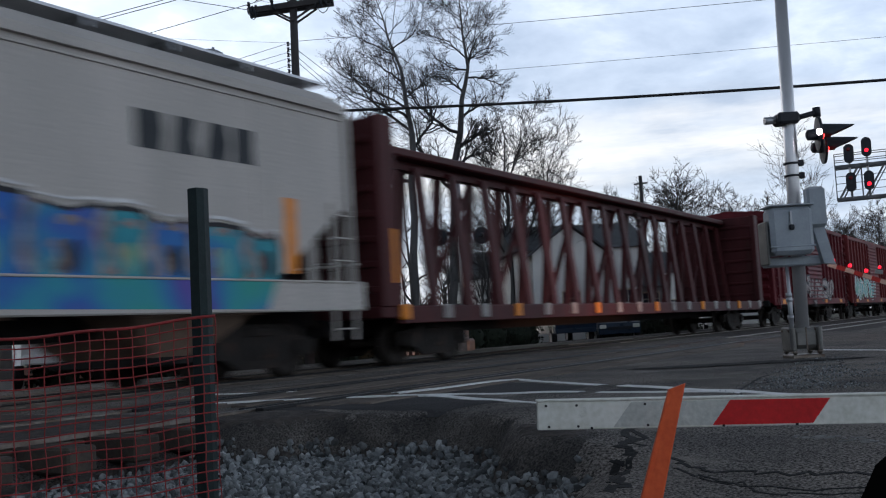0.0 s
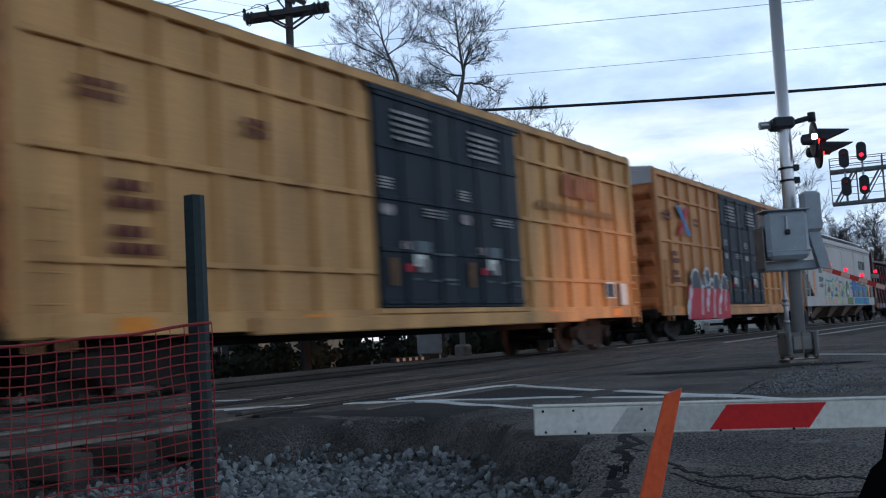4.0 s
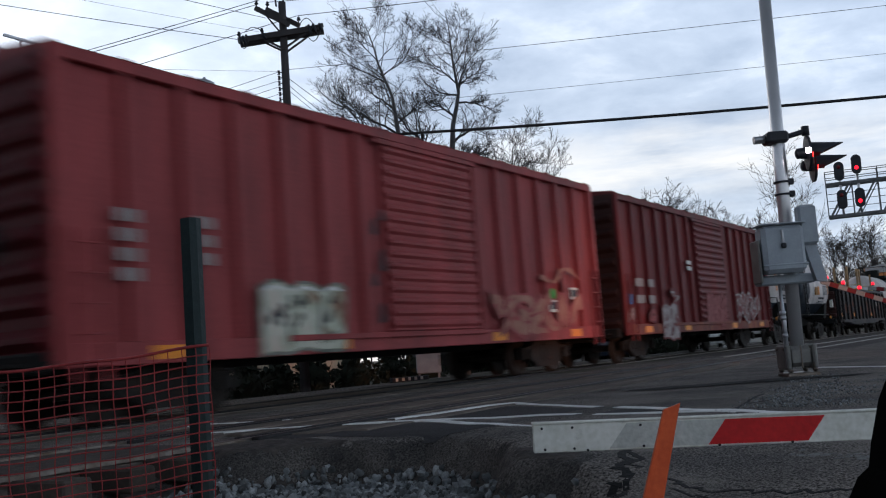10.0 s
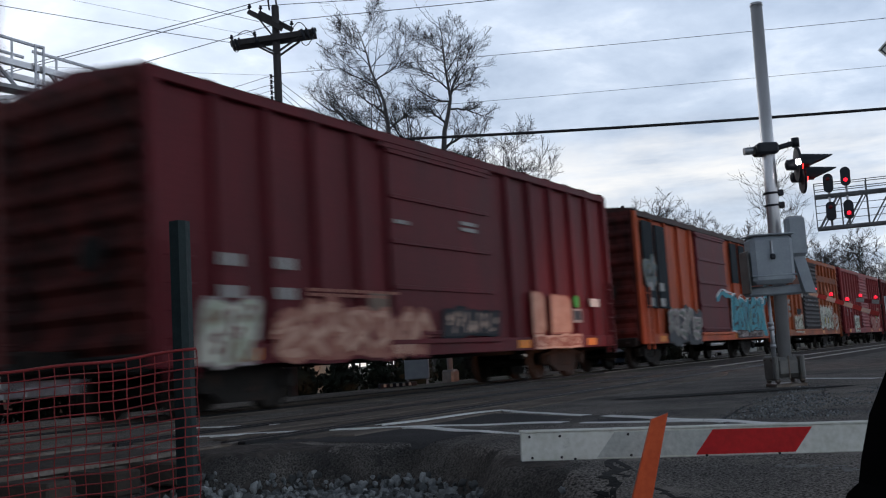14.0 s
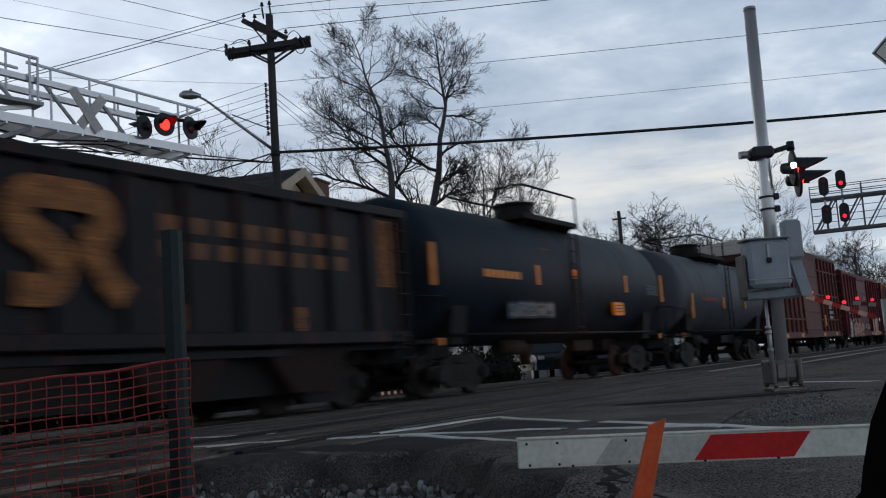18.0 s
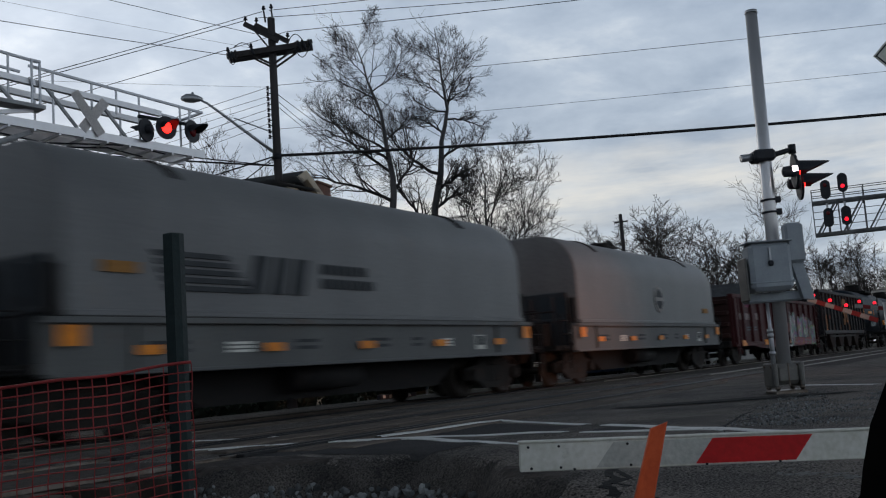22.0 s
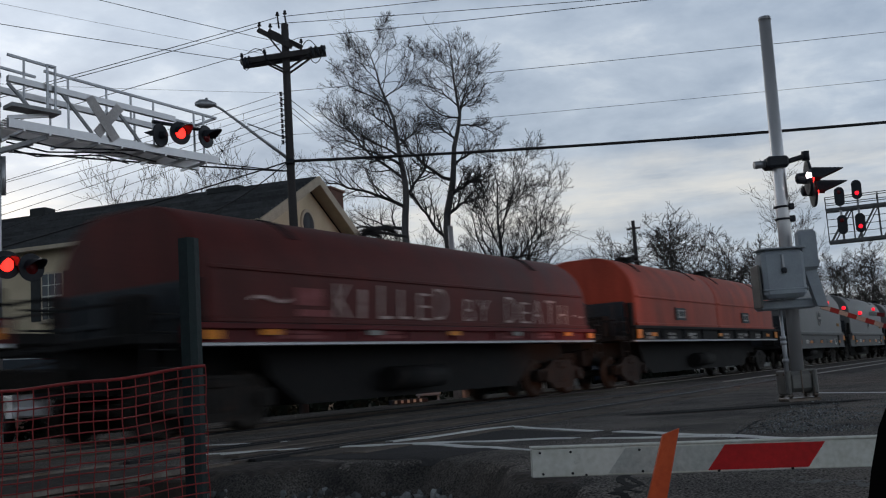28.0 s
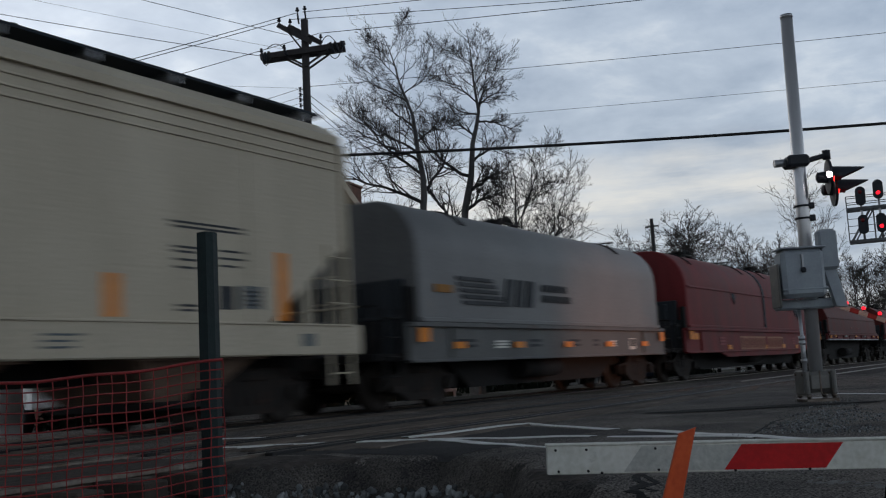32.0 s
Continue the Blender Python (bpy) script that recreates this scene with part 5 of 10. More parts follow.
# second crossing mast beyond the tracks, in line with the trees
fm = thing("crossing_signal", "pale crossing signal mast with dark flashers beyond the main track", "crossing signal", pose(24.66, 14.6, -0.03))
part("pole", Shape().tube([(0, 0, -0.1), (0, 0, 4.95)], [0.085, 0.075], 14), ALU, fm)
part("pole_cap", Shape().lathe([(4.95, 0.085), (5.0, 0.07), (5.01, 0)], (0, 0, 0), "z", 14), GALV, fm)
part("crossarm", Shape().tube([-U * 0.72 + Vector((0, 0, 3.42)), U * 0.72 + Vector((0, 0, 3.42))], 0.04, 8), SIGBLACK, fm)
for du, zz in ((-0.62, 3.3), (0.62, 3.3)):
    visored_lamp("flasher", fm, U * du + Vector((0, 0, zz)) - W * 0.05, W * 0.95 + U * 0.2, 0.25, REDLENS, "dark flasher seen from its back", 0.7)
part("base", Shape().box(-0.2, 0.2, -0.2, 0.2, -0.1, 0.35, 0.06), CAST, fm)

# ---------------------------------------------------------------- railway signal gantry
gan = thing("signal_gantry", "tall galvanized railway signal gantry over the tracks with red heads", "signal gantry", pose(0, 0, 0))
G0, G1 = Vector((73.7, 12.6, 0)), Vector((76.6, -4.0, 0))
gd = (G1 - G0).normalized()
gnn = Vector((-gd.y, gd.x, 0))
GL = (G1 - G0).length


def gp(a, b, z):
    return G0 + gd * a + gnn * b + Vector((0, 0, z))


for b in (-0.5, 0.5):
    for z, w in ((8.22, 0.2), (10.5, 0.2)):
        part("chord", bar(Shape(), gp(0, b, z), gp(GL, b, z), w, w), GANTRY, gan)
    for z in (10.95, 11.4):
        part("handrail", bar(Shape(), gp(0, b, z), gp(GL, b, z), 0.05, 0.05), GANTRY, gan)
    for i in range(10):
        a = i * 1.7
        part("strut", bar(Shape(), gp(a, b, 8.2), gp(a + 0.01, b, 11.4 if i % 2 == 0 else 10.5), 0.07, 0.07), GANTRY, gan)
        if i < 9:
            part("brace", bar(Shape(), gp(a + 0.15, b, 8.25), gp(a + 1.5, b, 10.45), 0.10, 0.10), GANTRY, gan)
            part("brace", bar(Shape(), gp(a + 0.4, b, 8.25), gp(a + 1.7, b, 10.4), 0.05, 0.05), GANTRY, gan)
for z in (8.8, 9.3, 9.8):
    part("rung", bar(Shape(), gp(0, -0.5, z), gp(GL, -0.5, z), 0.04, 0.04), GANTRY, gan)
part("end_rail", bar(Shape(), gp(0, -0.5, 11.4), gp(0.01, 0.5, 11.4), 0.05, 0.05), GANTRY, gan)
for a, lit in ((0.97, False), (2.13, True), (6.6, False), (8.0, True)):
    for z in (9.35, 11.35 if not lit else 11.7):
        c = gp(a, -0.62, z)
        hs = Shape()
        m = Matrix.Translation(c) @ Vector((-1, 0.05, 0)).to_track_quat("Y", "Z").to_matrix().to_4x4()
        prof = []
        for k in range(20):
            w = 2 * math.pi * k / 20
            prof.append((0.34 * math.cos(w), 0.34 * math.sin(w) + (0.34 if math.sin(w) > 0 else -0.34)))
        hs.add([m @ Vector((x, y, zz)) for y in (-0.05, 0.0) for x, zz in prof], [tuple(range(20)), tuple(range(20, 40))] + [(k, (k + 1) % 20, 20 + (k + 1) % 20, 20 + k) for k in range(20)])
        head = part("signal_head", hs, SIGBLACK, gan, "black oval signal head")
        part("lens", Shape().add([m @ Vector(p) for p in Shape().lathe([(0.02, 0.14), (0.06, 0.1), (0.07, 0)], (0, 0, -0.24 if lit else 0.3), "y", 14).v], Shape().lathe([(0.02, 0.14), (0.06, 0.1), (0.07, 0)], (0, 0, 0), "y", 14).f), REDDIM if lit else REDLENS, head)
    part("signal_mast", Shape().tube([gp(a, -0.4, 8.3), gp(a, -0.4, 12.0)], 0.08, 8), GALV, gan)
part("leg", Shape().tube([gp(GL, 0, -0.4), gp(GL, 0, 10.8)], 0.25, 10), ALU, gan)

# ---------------------------------------------------------------- far gate arms with red lamps
def far_gate(a, b, lamps, stand):
    a, b, stand = Vector(a), Vector(b), Vector(stand)
    g = thing("gate_arm", "lowered far gate arm striped red and white with small red lamps", "gate arm", pose(0, 0, 0))
    n = 8
    for i in range(n):
        part("stripe", bar(Shape(), a.lerp(b, i / n), a.lerp(b, (i + 1) / n), 0.05, 0.10), DULLRED if i % 2 else DULLWHITE, g)
    for u in lamps:
        p = a.lerp(b, u)
        lp = part("lamp_case", Shape().lathe([(0.07, 0.03), (0.09, 0.035)], p, "z", 8), SIGBLACK, g)
        part("lamp", Shape().lathe([(0.09, 0.03), (0.11, 0.042), (0.15, 0.04), (0.17, 0.0)], p, "z", 10), REDDIM, lp)
    part("stand", Shape().tube([stand + Vector((0.3, -0.2, -1.3)), stand + Vector((0.3, -0.2, 0.4))], 0.09, 10), GALV, g)
    return g


far_gate((23.06, 4.28, 1.58), (23.75, 2.99, 1.0), (0.09, 0.33, 0.56), (23.75, 2.99, 1.0))
far_gate((27.87, 4.01, 1.5), (28.6, 2.65, 1.24), (0.08, 0.33), (28.6, 2.65, 1.05))

# diamond warning sign by the crossing
ds = thing("warning_sign", "white diamond sign with black marks on a steel post", "road sign", pose(14.9, 1.12, 0))
m = Matrix.Translation((0, 0, 4.48)) @ (-W).to_track_quat("Y", "Z").to_matrix().to_4x4() @ pose(0, 0, 0, 0, 45, 0)
q = Shape().box(-0.3, 0.3, -0.006, 0.006, -0.3, 0.3)
part("panel", Shape().add([m @ Vector(p) for p in q.v], q.f), ARMWHITE, ds)
for (x0, x1, z0, z1) in ((-0.29, 0.29, 0.26, 0.28), (-0.29, 0.29, -0.28, -0.26), (-0.28, -0.26, -0.26, 0.26), (0.26, 0.28, -0.26, 0.26), (-0.12, 0.14, -0.05, 0.05)):
    q = Shape().box(x0, x1, 0.0065, 0.009, z0, z1)
    part("black_mark", Shape().add([m @ Vector(p) for p in q.v], q.f), SIGBLACK, ds)
part("sign_post", Shape().tube([tuple(W * 0.06 + Vector((0, 0, -0.1))), tuple(W * 0.06 + Vector((0, 0, 4.6)))], 0.04, 8), GALV, ds)

# ---------------------------------------------------------------- houses
def window(parent, x, y, z, w, h, face=-1, shutters=True):
    """Double-hung window in a wall that runs along local x and looks towards -y."""
    win = part("window", Shape().box(x - w / 2 - 0.07, x + w / 2 + 0.07, y - 0.06, y + 0.02, z - 0.07, z + h + 0.07, 0.01), TRIM, parent, "dark-framed sash window")
    part("pane", Shape().box(x - w / 2, x + w / 2, y - 0.066, y - 0.055, z, z + h), PANE, win)
    for k in (1, 2):
        part("muntin", Shape().box(x - w / 2 + w * k / 3 - 0.012, x - w / 2 + w * k / 3 + 0.012, y - 0.085, y - 0.067, z, z + h), ARMWHITE, win)
    for k in (1, 2, 3):
        part("muntin", Shape().box(x - w / 2, x + w / 2, y - 0.088, y - 0.068, z + h * k / 4 - (0.03 if k == 2 else 0.012), z + h * k / 4 + (0.03 if k == 2 else 0.012)), ARMWHITE, win)
    part("sill", Shape().box(x - w / 2 - 0.12, x + w / 2 + 0.12, y - 0.14, y - 0.0, z - 0.14, z - 0.075, 0.01), TRIM, win)
    if shutters:
        for sx in (-1, 1):
            c = x + sx * (w / 2 + 0.07 + 0.2)
            part("shutter", Shape().box(c - 0.19, c + 0.19, y - 0.07, y - 0.004, z - 0.05, z + h + 0.05, 0.01), SHUTTER, win)
    return win


HA = Vector((22.37, 20.19, -0.25))
hx = (Vector((20.28, 28.91, 0)) - Vector((22.37, 20.19, 0))).normalized()  # along the long wall, away
# local x runs along the long wall from far to near corner, local y goes into the house
ang = math.atan2(-hx.y, -hx.x)
house = thing("cream_house", "two-storey cream stucco house with dark shingle roof and shutters", "house", Matrix.Translation(HA) @ pose(0, 0, 0, 0, 0, math.degrees(ang)))
HL, HW, HE, HR = 17.0, 7.6, 5.95, 7.75
part("wall", Shape().box(-HL, 0, 0, 0.25, 0, HE), CREAM, house)
part("wall", Shape().box(-HL, 0, HW - 0.25, HW, 0, HE), CREAM, house)
part("wall", Shape().box(-HL, -HL + 0.25, 0.25, HW - 0.25, 0, HE), CREAM, house)
part("gable_wall", Shape().prism([(0.25, 0), (HW - 0.25, 0), (HW - 0.25, HE), (HW / 2, HR - 0.12), (0.25, HE)], -0.25, 0), CREAM, house)
for s0 in (0, 1):
    y0, y1 = (-0.45, HW / 2) if s0 == 0 else (HW + 0.45, HW / 2)
    z0 = HE - 0.2
    rf = part("roof", Shape().prism([(y0, z0), (y1, HR), (y1, HR + 0.14), (y0, z0 + 0.14)], -HL - 0.4, 0.5), SHINGLE, house, "dark grey shingle roof slope")
    part("gutter", Shape().box(-HL - 0.4, 0.5, y0 - 0.12 if s0 == 0 else y0, y0 if s0 == 0 else y0 + 0.12, z0 - 0.02, z0 + 0.12, 0.02), TRIM, house)
    # shingle courses on the near slope
    if s0 == 0:
        for k in range(16):
            u = (k + 0.5) / 16
            yy, zz = y0 + (y1 - y0) * u, z0 + 0.14 + (HR - z0) * u
            for j in range(9):
                xa = -HL - 0.4 + (HL + 0.9) * j / 9
                part("shingle_course", Shape().box(xa + 0.01, xa + (HL + 0.9) / 9 - 0.01, yy - 0.15, yy + 0.15, zz - 0.06, zz + 0.03 - 0.012 * (k % 2)), SHINGLE, rf)
for sy in (-1, 1):
    y0 = HW / 2 + sy * (HW / 2 + 0.45)
    part("barge_board", Shape().prism([(y0, HE - 0.42), (HW / 2, HR - 0.14), (HW / 2, HR + 0.16), (y0, HE - 0.06)], 0.5, 0.56), TRIM, house)
    part("soffit", Shape().prism([(y0, HE - 0.24), (HW / 2, HR - 0.02), (HW / 2, HR + 0.0), (y0, HE - 0.21)], 0.0, 0.5), TRIM, house)
part("gable_vent_frame", Shape().lathe([(-0.02, 0.52), (0.05, 0.52), (0.06, 0.42)], (0, HW / 2, HE + 0.35), "x", 24), TRIM, house, "round gable window trim")
part("gable_window", Shape().lathe([(0.062, 0.41), (0.07, 0.4), (0.071, 0)], (0, HW / 2, HE + 0.35), "x", 24), SIGBLACK, house, "dark round gable window")
for x in (-1.55, -4.35, -7.3, -10.4, -13.4):
    window(house, x, 0, 3.55, 0.75, 1.45)
    window(house, x, 0, 0.9, 0.75, 1.45)
porch = part("porch_roof", Shape().prism([(-2.3, 2.55), (0.0, 2.95), (0.0, 3.05), (-2.3, 2.65)], -HL + 1, 0.2), SHINGLE, house, "low dark porch roof along the front")
part("porch_fascia", Shape().box(-HL + 1, 0.2, -2.36, -2.3, 2.4, 2.66), SHUTTER, porch)
for k in range(8):
    x = -HL + 1.3 + k * 2.25
    part("porch_post", Shape().box(x - 0.07, x + 0.07, -2.25, -2.11, 0, 2.55), SHUTTER, house)
part("porch_floor", Shape().box(-HL + 1, 0.2, -2.3, 0, 0.02, 0.4), BRICK, house)
for k in range(60):
    x = -HL + 1.2 + k * 0.265
    part("baluster", Shape().box(x - 0.03, x + 0.03, -2.2, -2.14, 0.4, 1.3), SHUTTER, house)
part("porch_rail", Shape().box(-HL + 1, 0.2, -2.22, -2.12, 1.3, 1.38), SHUTTER, house)
ch = part("chimney", Shape().box(-1.5, -0.75, HW, HW + 1.15, 0, HR + 0.5), BRICK, house, "brown brick chimney")
part("chimney_cap", Shape().box(-1.56, -0.69, HW - 0.05, HW + 1.21, HR + 0.5, HR + 0.6, 0.02), BRICK, ch)
part("roof_vent", Shape().box(-11.2, -10.5, HW / 2 - 0.3, HW / 2 + 0.3, HR, HR + 0.35, 0.03), SHUTTER, house)
part("roof_vent", Shape().box(-3.5, -2.2, HW / 2 - 0.6, HW / 2 - 0.1, HR - 0.1, HR + 0.12, 0.03), SHUTTER, house)

wh = thing("white_house", "white sided house with low gables beyond the tracks", "house", pose(43.0, 21.6, -0.3, 0, 0, -52))
part("wall", Shape().box(-0.5, 5.5, 0, 6, 0, 4.6), WHITEWALL, wh)
part("front_gable", Shape().prism([(0.0, 0), (3.6, 0), (3.6, 4.3), (1.8, 5.6), (0, 4.3)], -0.55, -0.5, "y"), WHITEWALL, wh)
part("gable_body", Shape().prism([(0.0, 0), (3.6, 0), (3.6, 4.3), (1.8, 5.55), (0, 4.3)], -0.5, 3, "y"), WHITEWALL, wh)
for a, b in (((-0.3, 4.1), (1.8, 5.7)), ((3.9, 4.1), (1.8, 5.7))):
    part("roof", Shape().prism([a, b, (b[0], b[1] + 0.12), (a[0], a[1] + 0.12)], -0.9, 3.4, "y"), SHINGLE, wh)
part("roof", Shape().prism([(-0.3, 4.5), (3.0, 6.0), (6.3, 4.5)], -0.9, 6.0, "x"), SHINGLE, wh)
part("wing_wall", Shape().box(5.5, 6.9, 1, 5, 0, 2.6), CARGREYWALL, wh)
part("wing_roof", Shape().prism([(0.6, 2.5), (3.0, 3.8), (5.4, 2.5)], 5.5, 7.2, "x"), SHINGLE, wh)
window(wh, 1.8, -0.55, 1.1, 0.8, 1.3, shutters=False)
window(wh, 4.6, 0, 1.1, 0.8, 1.3, shutters=False)
window(wh, 6.2, 1, 1.0, 0.8, 1.2, shutters=False)

# small roofs and sheds further back
for i, (x, y, w, d, h, rz) in enumerate(((60, 34, 9, 7, 4.5, -40), (84, 30, 10, 8, 5, -60), (30, 34, 9, 7, 3.6, -50))):
    hs = thing("far_house", "distant pale house with a dark roof", "house", pose(x, y, -0.3, 0, 0, rz), group="far houses")
    part("wall", Shape().box(0, w, 0, d, 0, h), WHITEWALL if i != 2 else CREAM, hs)
    part("roof", Shape().prism([(-0.4, h - 0.1), (d / 2, h + 2.0), (d + 0.4, h - 0.1)], -0.4, w + 0.4, "x"), SHINGLE, hs)
    for k in range(3):
        window(hs, w * (k + 0.5) / 3, 0, 1.2, 0.9, 1.3, shutters=False)


# ---------------------------------------------------------------- parked vehicles
def car_thing(name, label, m, body, lit=True, pickup=False):
    """Front towards local -y."""
    c = thing(name, label, "car", m)
    b = Shape()
    prof = [(-2.1, 0.35), (-2.15, 0.62), (-1.95, 0.82), (-0.95, 0.95), (-0.35, 1.42), (1.0, 1.45), (1.75, 1.0), (2.1, 0.92), (2.15, 0.4)]
    if pickup:
        prof = [(-2.4, 0.5), (-2.45, 0.95), (-2.2, 1.1), (-1.1, 1.18), (-0.6, 1.75), (0.7, 1.78), (0.8, 1.15), (2.4, 1.15), (2.45, 0.5)]
    n = len(prof)
    v, f = [], []
    for x, k in ((-0.88, 0), (-0.84, 0.03), (0.84, 0.03), (0.88, 0)):
        cen = 0.75
        for y, z in prof:
            tuck = max(0, z - 1.0) * 0.28
            sx = (abs(x) - tuck) * (1 if x > 0 else -1)
            v.append((sx, y, z))
    for i in range(3):
        for k in range(n):
            f.append((i * n + k, i * n + (k + 1) % n, (i + 1) * n + (k + 1) % n, (i + 1) * n + k))
    f += [tuple(range(n)), tuple(range(3 * n, 4 * n))]
    b.add(v, f)
    part("body", b, body, c)
    z0, z1, y0, y1 = (1.0, 1.38, -0.93, -0.42) if not pickup else (1.22, 1.7, -1.09, -0.66)
    part("windscreen", Shape().add([(-0.7, y0, z0), (0.7, y0, z0), (0.62, y1, z1), (-0.62, y1, z1), (-0.7, y0 + 0.02, z0 - 0.05), (0.7, y0 + 0.02, z0 - 0.05), (0.62, y1 + 0.05, z1 - 0.03), (-0.62, y1 + 0.05, z1 - 0.03)], [(0, 1, 2, 3), (7, 6, 5, 4), (0, 4, 5, 1), (1, 5, 6, 2), (2, 6, 7, 3), (3, 7, 4, 0)]), PANE, c)
    for sx in (-1, 1):
        part("side_window", Shape().box(sx * 0.74, sx * 0.81, -0.3, 0.9 if not pickup else 0.6, z0 + 0.02, z1 - 0.03), PANE, c)
        part("headlight", Shape().box(sx * 0.55, sx * 0.82, prof[1][0] - 0.03, prof[1][0] + 0.05, prof[1][1] - 0.02, prof[1][1] + 0.14, 0.02), ARMWHITE, c)
        part("mirror", Shape().box(sx * 0.86, sx * 1.02, -0.75, -0.65, z0, z0 + 0.14, 0.02), body, c)
        for y in (prof[0][0] + 0.75, prof[-1][0] - 0.75):
            w = part("wheel", Shape().lathe([(-0.1, 0.2), (-0.1, 0.31), (-0.07, 0.34), (0.07, 0.34), (0.1, 0.31), (0.1, 0.2)], (sx * 0.8, y, 0.34), "x", 18), RUBBER, c)
            part("rim", Shape().lathe([(-0.105, 0.2), (0.105, 0.2)], (sx * 0.8, y, 0.34), "x", 12), GALV, w)
    part("grille", Shape().box(-0.5, 0.5, prof[1][0] - 0.02, prof[1][0] + 0.04, prof[1][1] - 0.12, prof[1][1] + 0.05, 0.01), SIGBLACK, c)
    part("bumper", Shape().box(-0.86, 0.86, prof[0][0] - 0.08, prof[0][0] + 0.1, prof[0][1], prof[0][1] + 0.2, 0.03), body, c)
    return c


CARWHITE = mat("white_car_paint", (0.72, 0.72, 0.72), 0.3, size=2, bump=0)
CARBLUE = mat("blue_car_paint", (0.010, 0.022, 0.042), 0.3, size=2, bump=0)
CARGREY = mat("grey_car_paint", (0.16, 0.17, 0.18), 0.3, size=2, bump=0)
car_thing("parked_car", "white sports car parked beyond the tracks", pose(55.0, 16.4, -0.22, 0, 0, -62), CARWHITE)
wm = thing("marker_post", "short white trackside marker post", "marker post", pose(45.6, 12.95, -0.3))
part("post", Shape().prism([(-0.12, -0.1), (0.12, -0.1), (0.09, 0.32), (0.0, 0.4), (-0.09, 0.32)], -0.04, 0.04, "x"), CARWHITE, wm)
part("foot", Shape().box(-0.12, 0.12, -0.18, 0.18, -0.1, 0.06, 0.02), CARWHITE, wm)
car_thing("pickup_truck", "dark blue pickup truck parked beyond the tracks", pose(39.6, 18.6, -0.3, 0, 0, -50), CARBLUE, pickup=True)
car_thing("parked_car", "dark blue car parked beside the pickup", pose(40.6, 16.6, -0.3, 0, 0, -60), CARBLUE)
car_thing("parked_car", "grey car parked beside the white house", pose(52, 19.5, -0.3, 0, 0, -70), CARGREY)
car_thing("delivery_truck", "pale truck parked across the tracks by the cream house", pose(13.6, 19.0, -0.15, 0, 0, -20), CARWHITE, pickup=True)

# trackside cabinet and marker beyond the main line
cab = thing("relay_cabinet", "small grey trackside cabinet on legs", "cabinet", pose(24.3, 15.5, -0.05, 0, 0, -60))
part("cabinet_body", Shape().box(-0.35, 0.35, -0.25, 0.25, 0.15, 0.85, 0.03), GREYBOX, cab)
for sx in (-0.28, 0.28):
    part("leg", Shape().box(sx - 0.03, sx + 0.03, -0.03, 0.03, -0.1, 0.15), GALV, cab)
km = thing("kerb_marker", "low black kerb marker with white stripes", "kerb marker", pose(21.6, 14.4, 0.0, 0, 0, -20))
part("kerb", Shape().box(-0.6, 0.6, -0.08, 0.08, -0.1, 0.1, 0.03), SIGBLACK, km)
for k in range(5):
    part("white_stripe", Shape().box(-0.5 + k * 0.2, -0.42 + k * 0.2, -0.086, -0.079, 0.0, 0.08), ARMWHITE, km)


# ---------------------------------------------------------------- bare trees
WANDER = (0.2, 0.24, 0.22, 0.2, 0.16, 0.14)


